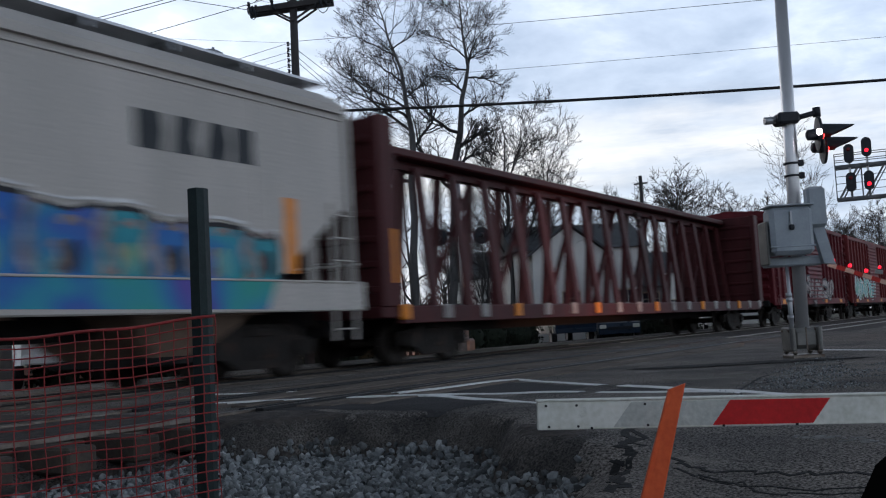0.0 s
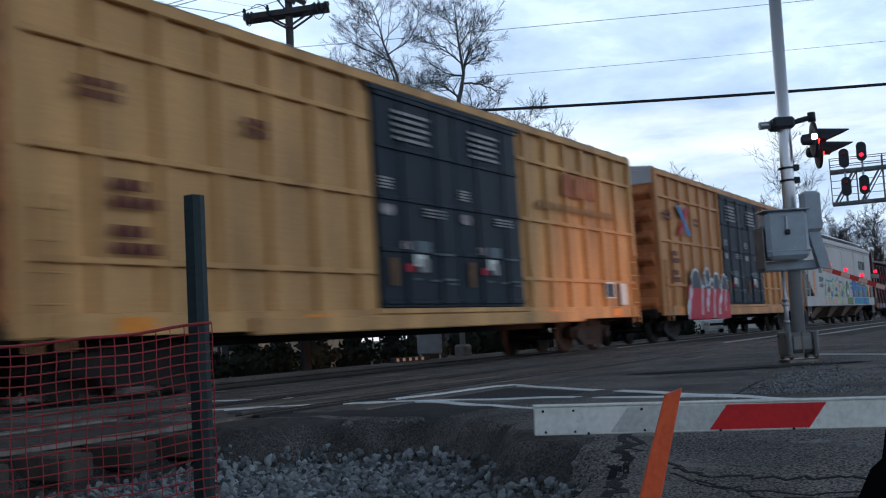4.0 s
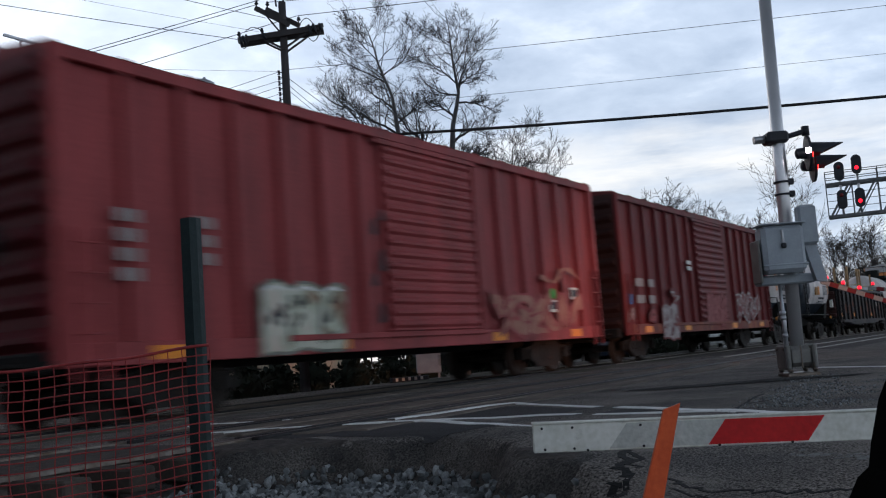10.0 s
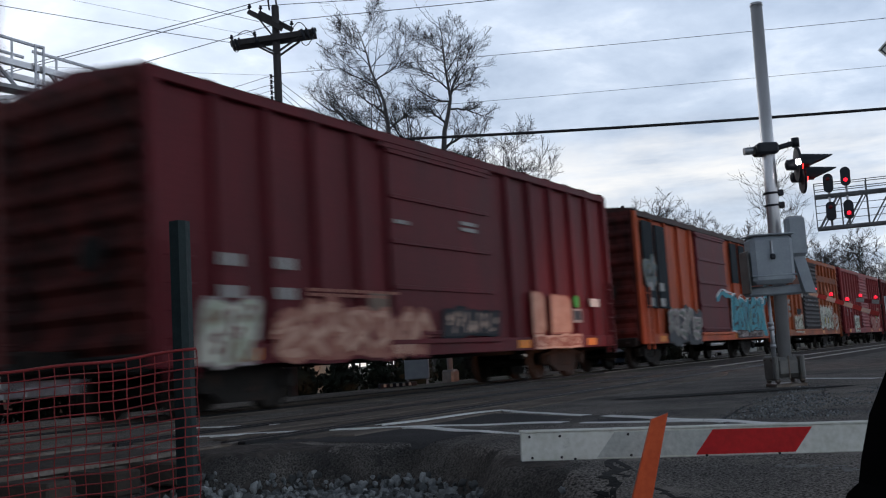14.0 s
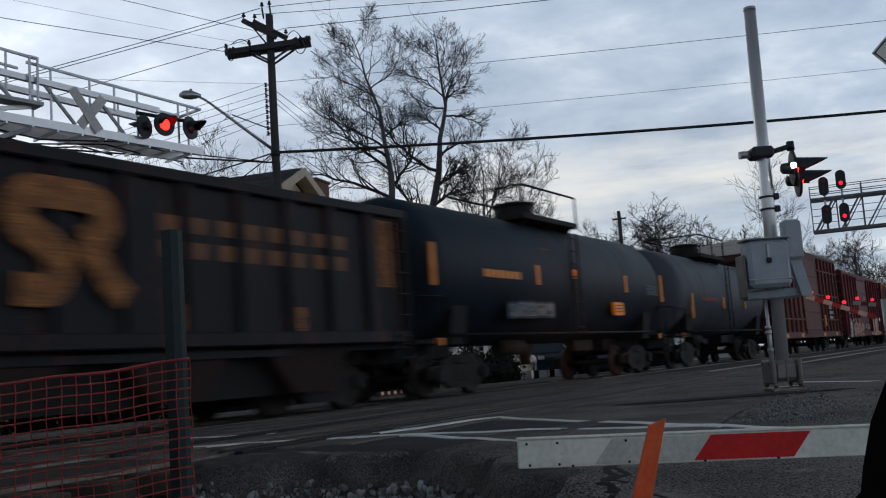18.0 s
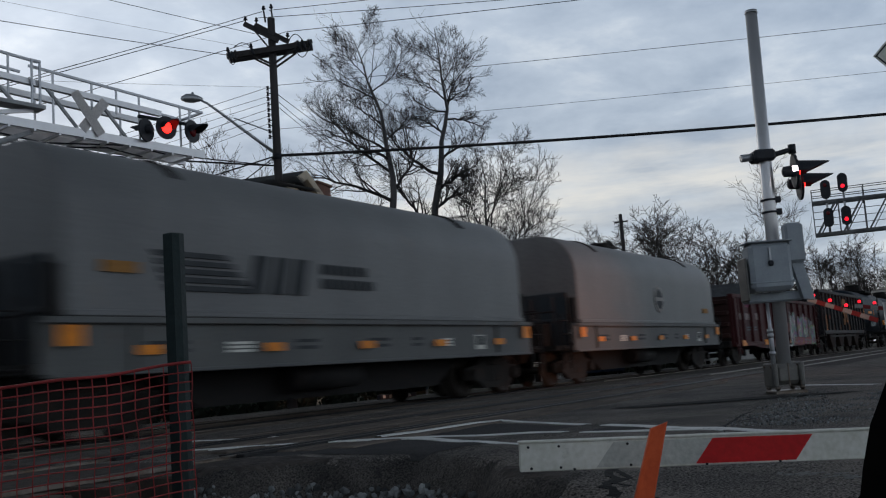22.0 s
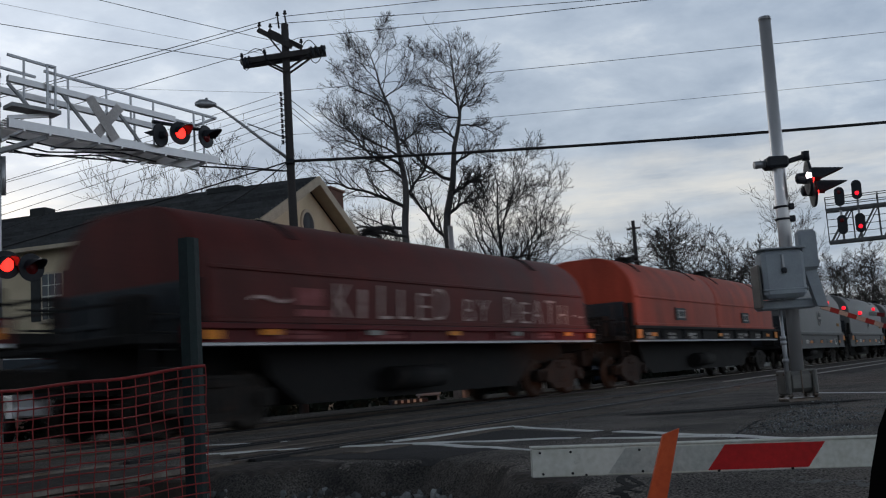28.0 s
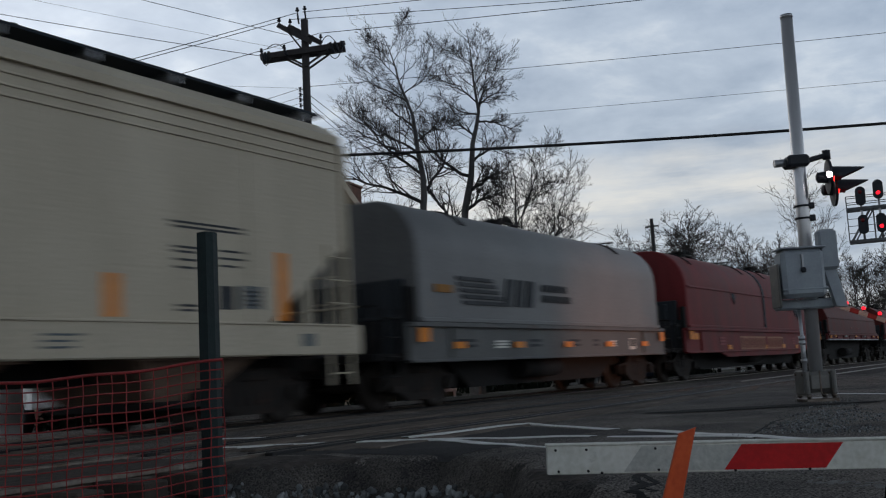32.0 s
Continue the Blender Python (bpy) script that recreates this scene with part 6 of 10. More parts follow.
def grow(seed, height, spread=0.5, limbs=7, depth=5, r0=0.3, clear=0.25, up=0.35, twig_r=0.009):
    """Trunk and branch shapes of a leafless tree."""
    r = random.Random(seed)
    trunk, crown = Shape(), Shape()

    def branch(p, d, length, rad, level):
        n = 6 if level < 2 else (4 if level < 4 else 3)
        pts, rr = [p], [rad]
        q, w = p.copy(), d.copy()
        for i in range(n):
            w = (w + Vector((r.gauss(0, WANDER[level]), r.gauss(0, WANDER[level]), r.gauss(0, 0.15) + up * 0.22))).normalized()
            q = q + w * (length / n)
            pts.append(q.copy())
            rr.append(max(twig_r * 0.6, rad * (1 - 0.75 * (i + 1) / n)))
        crown.tube(pts, rr, 6 if level == 0 else (4 if level < 3 else 3), False)
        if level >= depth:
            return
        kids = r.randint(3, 5) if level < 2 else r.randint(4, 5)
        for k in range(kids):
            u = r.uniform(0.28, 1.0) if k else 1.0
            i = min(n - 1, int(u * n))
            at = pts[i].lerp(pts[i + 1], u * n - i) if u < 1 else pts[-1]
            way = (pts[i + 1] - pts[i]).normalized()
            side = Vector((r.gauss(0, 1), r.gauss(0, 1), r.gauss(0, 0.6))).normalized()
            dd = (way * (0.75 if k else 1.0) + side * (0.75 if k else 0.35) * (0.6 + spread)).normalized()
            rad2 = max(twig_r, rad * (1 - 0.75 * u) * 0.8, rad * 0.3)
            branch(at, dd, length * r.uniform(0.44, 0.68), rad2, level + 1)

    pts, rr, n = [], [], 9
    p = Vector((0, 0, -0.3))
    lean = Vector((r.uniform(-0.05, 0.05), r.uniform(-0.05, 0.05), 1))
    for i in range(n + 1):
        u = i / n
        pts.append(p + lean * (height * 0.86 * u) + Vector((0.25 * math.sin(u * 5 + seed), 0.25 * math.cos(u * 4 + seed), 0)) * u)
        rr.append(r0 * (1.25 if i == 0 else 1 - 0.8 * u))
    trunk.tube(pts, rr, 10, False)
    for k in range(limbs):
        u = clear + (1 - clear) * (k + 0.5 * r.random()) / limbs
        i = min(n - 1, int(u * n))
        at = pts[i].lerp(pts[i + 1], u * n - i)
        w = k * 2.4 + r.uniform(-0.4, 0.4)
        d = Vector((math.cos(w) * spread, math.sin(w) * spread, 0.55 + 0.5 * u)).normalized()
        branch(at, d, height * (0.42 - 0.22 * u) * r.uniform(0.85, 1.15), rr[i] * 0.72, 1)
    branch(pts[-1], lean.normalized(), height * 0.14, rr[-1], 2)
    return trunk, crown


LEAF = mat("evergreen_leaf", (0.030, 0.040, 0.026), 0.8, second=(0.014, 0.02, 0.013), size=3, bump=0)


def tree(label, place, shapes, name="bare_tree", twig=TWIG, bark=BARK):
    t = thing(name, label, "tree", place, group="bare trees")
    part("trunk", shapes[0], bark, t)
    part("crown", shapes[1], twig, t)
    return t


def limb_tree(seed, knots, r0, limbs, twig_r=0.0078, kids=(14, 9, 5), reach=0.5):
    """Leafless tree with named main limbs. knots: (height, sideways) of the trunk; limbs: (height, side, rise at the trunk, rise at the tip, length, depth)."""
    r = random.Random(seed)
    trunk, crown = Shape(), Shape()
    top_h = knots[-1][0]

    def stem(h):
        for (h0, s0), (h1, s1) in zip(knots, knots[1:]):
            if h <= h1:
                u = (h - h0) / (h1 - h0)
                u = u * u * (3 - 2 * u) * 0.4 + u * 0.6
                return Vector((s0 + (s1 - s0) * u + 0.05 * math.sin(h * 1.7 + seed), 0.12 * math.sin(h * 0.9 + seed), h))
        return Vector((knots[-1][1], 0.12 * math.sin(h * 0.9 + seed), h))

    def girth(h):
        u = min(1.0, h / top_h)
        return 0.9 * r0 * (1.3 - 0.3 * min(1.0, u * 8)) * (1 - 0.42 * u) * (1 if u < 0.55 else max(0.08, 1 - (u - 0.55) * 2.0))

    def twigs(pts, rad, level):
        length = sum((b - a).length for a, b in zip(pts, pts[1:]))
        n = len(pts) - 1
        count = kids[min(level, len(kids) - 1)]
        for k in range(count):
            u = (0.12 if level == 0 else 0.2) + (0.88 if level == 0 else 0.8) * (k + r.uniform(0.1, 0.9)) / count
            i = min(n - 1, int(u * n))
            at = pts[i].lerp(pts[i + 1], min(1.0, u * n - i))
            way = (pts[i + 1] - pts[i]).normalized()
            side = Vector((r.gauss(0, 1), r.gauss(0, 0.8), r.gauss(0.1, 0.8)))
            side = (side - way * side.dot(way)).normalized()
            grow_twig(at, (way * 0.75 + side * r.uniform(0.5, 0.95)).normalized(), length * reach * (1.2 - 0.55 * u) * r.uniform(0.65, 1.25), max(twig_r, rad * (1 - 0.65 * u) * 0.54), level + 1)

    def grow_twig(p, d, length, rad, level):
        n = 5 if level < 2 else (4 if level < 3 else 3)
        pts, rr, w = [p], [rad], d
        for i in range(n):
            w = (w + Vector((r.gauss(0, 0.17), r.gauss(0, 0.17), r.gauss(0.07, 0.15)))).normalized()
            pts.append(pts[-1] + w * (length / n))
            rr.append(max(twig_r * 0.55, rad * (1 - 0.7 * (i + 1) / n)))
        crown.tube(pts, rr, 5 if level < 2 else 3, False)
        if level < len(kids):
            twigs(pts, rad, level)

    heights = [-0.3 + (top_h + 0.3) * i / 22 for i in range(23)]
    trunk.tube([stem(max(0, h)) + Vector((0, 0, min(0, h))) for h in heights], [girth(max(0, h)) for h in heights], 10, False)
    spine = [stem(top_h * (0.72 + 0.28 * i / 6)) for i in range(7)]
    twigs(spine, girth(top_h * 0.8), 1)
    for h, side, rise0, rise1, length, deep in limbs:
        p, n = stem(h), 9
        pts, rr = [p], [min(0.115, girth(h) * 0.6)]
        for i in range(n):
            rise = radians(rise0 + (rise1 - rise0) * i / (n - 1) + r.gauss(0, 9))
            out_x, out_y = math.cos(rise) * side, deep * math.cos(rise) + r.gauss(0, 0.1)
            pts.append(pts[-1] + Vector((out_x, out_y, math.sin(rise))).normalized() * (length / n))
            rr.append(max(twig_r, rr[0] * (1 - 0.8 * (i + 1) / n)))
        crown.tube(pts, rr, 6, False)
        twigs(pts, rr[0], 0)
    return trunk, crown


TALL = "tall leafless tree with dark spreading limbs"
FACING = -58.7
tree(TALL, pose(41.7, 27.2, -0.3, 0, 0, FACING), limb_tree(3, ((0, -0.35), (8.3, -0.1), (11.2, 0.0), (14.2, -0.4), (16.9, -1.15), (18.6, -1.7)), 0.25, (
    (8.5, -1, 12, -8, 3.6, 0.4), (9.6, -1, 34, 6, 4.7, -0.2), (10.3, 1, 50, 72, 3.0, 0.2), (11.1, -1, 52, 32, 5.2, 0.1), (11.8, -1, 30, 22, 3.8, -0.6), (12.3, -1, 44, 28, 4.4, 0.3), (12.9, 1, 45, 35, 2.2, 0.7),
    (13.6, -1, 40, 40, 3.2, 0.6), (14.9, -1, 32, 22, 3.1, -0.2), (15.4, 1, 25, 86, 3.3, 0.1), (16.2, -1, 50, 45, 2.2, -0.4), (16.9, -1, 52, 38, 2.2, 0.1), (17.2, 1, 60, 95, 2.3, 0.1))))
tree("tall leafless tree with a leaning slender trunk", pose(44.4, 26.2, -0.3, 0, 0, FACING), limb_tree(8, ((0, -0.75), (8.7, -0.24), (12.7, 0.42), (14.7, 0.8), (16.6, 0.7), (19.2, 0.45)), 0.27, (
    (7.9, -1, 62, 50, 4.4, 0.2), (9.4, 1, 30, 20, 2.6, 0.3), (10.4, 1, 34, 18, 2.4, -0.2), (11.2, -1, 38, 52, 5.2, 0.1), (12.0, 1, 48, -8, 2.4, 0.2), (13.4, -1, 55, 35, 2.0, 0.5), (14.2, 1, 5, -36, 2.1, 0.0), (14.4, 1, 72, 50, 3.7, 0.2),
    (14.6, -1, 14, 48, 2.2, -0.2), (15.1, 1, 38, 4, 1.7, 0.1), (15.2, -1, 46, 28, 3.0, 0.1), (16.2, 1, 50, 60, 1.8, -0.5), (16.9, 1, 55, 92, 2.3, 0.1), (17.2, -1, 46, 24, 2.0, 0.2))))
tree("slender leafless tree with many upright stems", pose(44.2, 23.3, -0.3, 0, 0, FACING), limb_tree(21, ((0, 0.0), (7.9, 0.0), (10.3, 0.05), (12.2, -0.2)), 0.14, (
    (3.5, 1, 48, 30, 3.8, 0.3), (4.4, -1, 60, 58, 3.6, 0.2), (5.2, 1, 62, 55, 4.2, -0.3), (6.2, 1, 42, 34, 3.8, 0.1), (7.0, -1, 68, 62, 3.2, 0.1), (7.6, 1, 76, 68, 4.9, 0.1), (8.0, 1, 66, 72, 4.6, -0.2), (8.8, 1, 40, 24, 2.8, 0.1), (9.2, -1, 66, 50, 2.5, 0.3), (3.0, 1, 70, 74, 7.4, 0.2), (3.4, -1, 74, 78, 7.0, -0.2), (4.0, 1, 58, 70, 6.6, -0.4), (5.6, -1, 70, 80, 5.4, 0.4)), twig_r=0.0105, kids=(13, 8, 5), reach=0.44))
tree("slender leafless tree behind the pole", pose(43.0, 28.6, -0.3), grow(33, 9.5, 0.7, 7, 4, 0.13, 0.15, 0.3, 0.009))
for x, y, k in ((47.0, 24.4, 7.2), (46.0, 21.6, 6.4), (42.5, 31.0, 7.6), (45.6, 25.6, 7.8), (44.8, 27.6, 8.4), (47.6, 22.8, 7.0)):
    tree("low leafless thicket of fine stems", pose(x, y, -0.3), limb_tree(int(k * 10), ((0, 0.0), (k * 0.6, 0.1), (k, 0.0)), 0.07, tuple((k * (0.12 + 0.09 * i), (-1, 1)[i % 2], 66 - 4 * i, 50, k * 0.55, 0.8 * math.sin(i * 2.1)) for i in range(8)), kids=(6, 4, 4), reach=0.42))
far_a = tree("distant leafless tree, hazy brown crown", pose(104.5, 34.5, -0.5), grow(41, 16.0, 0.72, 18, 4, 0.3, 0.14, 0.3, 0.03), twig=FARTWIG)
far_b = tree("distant leafless tree, hazy brown crown", pose(108, 29.5, -0.5), grow(52, 13.5, 0.66, 16, 4, 0.25, 0.14, 0.34, 0.03), twig=FARTWIG)
far_c = tree("slim distant leafless tree", pose(101.5, 21.3, -0.5), grow(63, 17.0, 0.42, 8, 4, 0.2, 0.35, 0.5, 0.02), twig=FARTWIG)
r = random.Random(5)
spots = [(97, 38, 0.85, 0), (110, 36, 0.95, 0), (100, 31, 0.75, 1), (115, 28.5, 0.95, 1), (112, 32, 0.9, 1), (120, 24, 0.75, 1), (104, 24.5, 0.55, 1), (108, 21.5, 0.6, 1), (114, 19.5, 0.66, 0), (120, 16.5, 0.75, 0), (126, 18.5, 0.7, 1), (130, 14.0, 0.62, 0), (140, 16, 0.7, 1), (150, 12, 0.75, 0), (150, 20, 0.8, 1), (160, 26, 0.9, 0), (150, 34, 0.9, 1),
         (50.5, 58.2, 0.95, 2), (53.2, 54.6, 0.95, 2), (54.6, 51.8, 1.05, 2), (56.4, 49.6, 0.95, 2), (60, 46, 0.7, 1), (66, 40, 0.6, 0), (72, 42, 0.65, 1), (80, 40, 0.6, 0), (88, 38, 0.6, 1), (76, 33, 0.45, 1), (58, 33, 0.55, 1), (62, 30, 0.5, 2), (54, 29, 0.5, 1)]
for x, y, k, which in spots:
    base = (far_a, far_b, far_c)[which]
    t = copy_thing(base, pose(x, y, -0.5, 0, 0, r.uniform(0, 360)))
    t.scale = (k * r.uniform(0.9, 1.1), k * r.uniform(0.9, 1.1), k)
# dark clipped bushes along the foot of the houses
for i, (x, y, w, h) in enumerate(((13.2, 17.6, 0.7, 0.75), (14.4, 17.5, 0.75, 0.7), (15.7, 17.4, 0.8, 0.8), (17.1, 17.3, 0.7, 0.7), (18.5, 17.2, 0.8, 0.85), (20.0, 17.5, 0.7, 0.8), (21.4, 17.4, 0.8, 0.95), (23.0, 17.2, 0.8, 0.9), (24.6, 17.0, 0.7, 0.9), (27.0, 17.4, 0.9, 1.0), (33.2, 19.6, 1.1, 1.25), (34.6, 19.4, 1.2, 1.35), (36.1, 19.0, 1.1, 1.2), (37.6, 19.6, 1.2, 1.4), (41.5, 17.0, 1.0, 1.1), (43.0, 16.6, 1.1, 1.2), (44.6, 16.2, 1.0, 1.1), (47.5, 16.4, 1.1, 1.2), (50.5, 16.6, 1.1, 1.2))):
    b = thing("bush", "low dark evergreen bush at the foot of the house", "bush", pose(x, y, -0.25), group="bushes")
    q = Shape()
    for k in range(340):
        a, e, d = r.uniform(0, 6.283), r.uniform(0.0, 1.5), r.uniform(0.75, 1.08)
        p = Vector((w * d * math.cos(a) * math.cos(e), w * 0.8 * d * math.sin(a) * math.cos(e), h * d * math.sin(e) + 0.1))
        u = Vector((r.gauss(0, 1), r.gauss(0, 1), r.gauss(0, 1))).normalized() * 0.07
        v = Vector((r.gauss(0, 1), r.gauss(0, 1), r.gauss(0, 1))).normalized() * 0.05
        q.add([p - u - v, p + u - v, p + u + v, p - u + v], [(0, 1, 2, 3)])
    part("foliage", q, LEAF, b)
    part("stem", Shape().tube([(0, 0, -0.05), (0.02, 0, h * 0.5), (0.05, 0.02, h * 0.9)], [0.05, 0.04, 0.02], 6).lathe([(0.08, w * 0.5), (h * 0.5, w * 0.62), (h * 0.85, w * 0.35), (h * 0.9, 0.0)], (0, 0, 0), "z", 10), LEAF, b)
# far woods closing the horizon
ws = Shape()
for i in range(1400):
    a = radians(r.uniform(-70, 110))
    d = r.uniform(200, 320)
    x, y = d * math.cos(a), d * math.sin(a)
    if abs(y - 10) < 6:
        continue
    h = r.uniform(7, 13)
    ws.tube([(x, y, -1), (x + r.gauss(0, 0.5), y + r.gauss(0, 0.5), h * 0.6), (x + r.gauss(0, 1), y + r.gauss(0, 1), h)], [0.3, 0.2, 0.05], 3, False)
    for k in range(7):
        z = h * r.uniform(0.3, 0.9)
        w = r.uniform(0, 6.28)
        ws.tube([(x, y, z), (x + 2.4 * math.cos(w), y + 2.4 * math.sin(w), z + r.uniform(1, 3))], [0.14, 0.05], 3, False)
piece("far_woods", ws, FARTWIG, "far bare winter woods along the horizon", "woods", "stuff")
# ---------------------------------------------------------------- the freight train
HALF = 1.6
V0, V1 = 13.142, 0.00437


def run(t):
    """Metres that the train has gone after t seconds."""
    return V0 * t + V1 * t * t


FRAME = Shape()
for sy in (-1, 1):
    y0, y1 = (-1.06, -0.92) if sy < 0 else (0.92, 1.06)
    FRAME.prism([(-1.16, 0.34), (-1.16, 0.58), (-0.75, 0.63), (-0.42, 0.80), (0.42, 0.80), (0.75, 0.63), (1.16, 0.58), (1.16, 0.34), (0.78, 0.36), (0.42, 0.16), (-0.42, 0.16), (-0.78, 0.36)], y0, y1, "y")
    for x in (-0.89, 0.89):
        FRAME.lathe([(y1 if sy > 0 else y0 - 0.09, 0.13), ((y1 + 0.07) if sy > 0 else y0 - 0.02, 0.13), ((y1 + 0.09) if sy > 0 else y0, 0.1)], (x, 0, 0.44), "y", 12)
    for x in (-0.2, 0.0, 0.2):
        FRAME.tube([(x, sy * 1.0, 0.28), (x, sy * 1.0, 0.62)], 0.075, 8)
FRAME.box(-0.2, 0.2, -1.1, 1.1, 0.62, 0.76, 0.02)
FRAME.box(-0.3, 0.3, -0.25, 0.25, 0.74, 0.95, 0.02)
TRUCK_MESH = FRAME.mesh("truck_frame", TRUCK)
WS = Shape().tube([(0, -0.95, 0), (0, 0.95, 0)], 0.085, 10)
for sy in (-1, 1):
    WS.lathe([(sy * 0.69, 0.16), (sy * 0.685, 0.30), (sy * 0.68, 0.45), (sy * 0.715, 0.45), (sy * 0.72, 0.42), (sy * 0.81, 0.415), (sy * 0.815, 0.34), (sy * 0.77, 0.30), (sy * 0.77, 0.18), (sy * 0.83, 0.14)], (0, 0, 0), "y", 26)
WHEEL_MESH = WS.mesh("wheelset", WHEEL)
CP = Shape().box(-0.15, 0.55, -0.14, 0.14, 0.72, 0.98, 0.03).box(0.5, 0.85, -0.17, 0.12, 0.70, 1.0, 0.05).box(0.78, 0.95, 0.02, 0.16, 0.72, 0.98, 0.03)
CP.tube([(0.1, -0.5, 0.85), (0.5, -0.48, 0.55), (0.85, -0.3, 0.5)], 0.03, 6)
CP.tube([(0.0, -1.1, 1.05), (0.12, -1.1, 1.05), (0.12, 0.2, 0.95)], 0.016, 5)
COUPLER_MESH = CP.mesh("coupler", TRUCK)


def running_gear(car, L, inset):
    for sx in (-1, 1):
        tk = part("truck", TRUCK_MESH, TRUCK, car, "cast steel four-wheel truck")
        tk.location = (sx * (L / 2 - inset), 0, 0)
        for ax in (-0.89, 0.89):
            w = part("wheelset", WHEEL_MESH, WHEEL, tk)
            w.location = (ax, 0, 0.42)
            WHEELS[ax].append(w)
        cp = part("coupler", COUPLER_MESH, TRUCK, car)
        cp.matrix_basis = pose(sx * L / 2, 0, 0, 0, 0, 0 if sx > 0 else 180)


def ladder(car, x, y, z0, z1, w=0.45, along="x", material=None, n=None):
    n = n or max(2, int((z1 - z0) / 0.42))
    lad = None
    for a in (-w / 2, w / 2):
        p = (x + a, y) if along == "x" else (x, y + a)
        s = Shape().box(p[0] - 0.02, p[0] + 0.02, p[1] - 0.02, p[1] + 0.02, z0, z1)
        if lad is None:
            lad = part("ladder", s, material or BLACK, car)
        else:
            part("stile", s, material or BLACK, lad)
    for k in range(n):
        z = z0 + (z1 - z0) * (k + 0.5) / n
        a = ((x - w / 2, y, z), (x + w / 2, y, z)) if along == "x" else ((x, y - w / 2, z), (x, y + w / 2, z))
        part("rung", Shape().tube(a, 0.014, 5), material or BLACK, lad)
    return lad


BAR_MESHES = {}


def bars(car, x, z, rows, material, y=-HALF - 0.004, w=0.13, h=0.16, gap=0.05, name="lettering_bar"):
    """Lines of plain bars in place of lettering; rows: how many bars in each line."""
    key = (w, h, material.name)
    if key not in BAR_MESHES:
        BAR_MESHES[key] = Shape().box(0, w, -0.004, 0.003, -h, 0).mesh(name, material)
    for i, n in enumerate(rows):
        for k in range(n):
            p = part(name, BAR_MESHES[key], material, car)
            p.location = (x + k * (w + gap), y, z - i * h * 1.5)


# bones of abstract scrawl forms in a unit box
BONES = (
    ((0.0, 0.2), (0.3, 0.9), (0.45, 0.1), (0.7, 1.0), (1.0, 0.3)),
    ((0.9, 0.1), (0.1, 0.15), (0.05, 0.85), (0.8, 0.95), (0.9, 0.45), (0.4, 0.4)),
    ((0.0, 0.9), (0.6, 1.0), (0.4, 0.5), (0.9, 0.4), (0.3, 0.0)),
    ((0.0, 0.1), (0.2, 0.8), (0.5, 0.3), (0.75, 0.95), (1.0, 0.5)),
    ((0.6, 1.0), (0.05, 0.5), (0.75, 0.6), (0.2, 0.0), (1.0, 0.1)),
    ((0.1, 0.1), (0.9, 0.7), (0.5, 1.0), (0.15, 0.7), (0.95, 0.05)),
    ((0.2, 1.0), (0.0, 0.4), (0.4, 0.0), (0.6, 0.9), (1.0, 0.7), (0.8, 0.0)),
)


def ribbon(path, half, y, slope=0.0, even=False):
    """Flat stroke of paint with a tapered width along a path in (x, z); it rises slightly along its length."""
    s = Shape()
    n = len(path)
    for i, p in enumerate(path):
        d = (Vector(path[min(n - 1, i + 1)]) - Vector(path[max(0, i - 1)])).normalized()
        q = Vector((-d.y, d.x)) * half * (1 if even else (0.8 + 0.35 * math.sin(i * 1.1 + path[0][0] * 3)) * (0.75 if i in (0, n - 1) else 1))
        for e in (1, -1):
            for dy in (0.0, 0.003):
                s.v.append((p[0] + q.x * e, y - slope * i + dy, p[1] + q.y * e))
    for i in range(n - 1):
        a, b = 4 * i, 4 * i + 4
        s.f += [(a, a + 2, b + 2, b), (a, b, b + 1, a + 1), (a + 2, a + 3, b + 3, b + 2)]
        s.smooth += [False] * 3
    s.f += [(0, 1, 3, 2), (4 * n - 4, 4 * n - 2, 4 * n - 1, 4 * n - 3)]
    s.smooth += [False] * 2
    return s


def smooth_path(pts, k=4):
    out = []
    n = len(pts)
    for i in range(n - 1):
        a, b, c, d = pts[max(0, i - 1)], pts[i], pts[i + 1], pts[min(n - 1, i + 2)]
        for j in range(k):
            u = j / k
            out.append(tuple(0.5 * (2 * b[m] + (c[m] - a[m]) * u + (2 * a[m] - 5 * b[m] + 4 * c[m] - d[m]) * u * u + (3 * b[m] - a[m] - 3 * c[m] + d[m]) * u ** 3) for m in (0, 1)))
    return out + [tuple(pts[-1])]


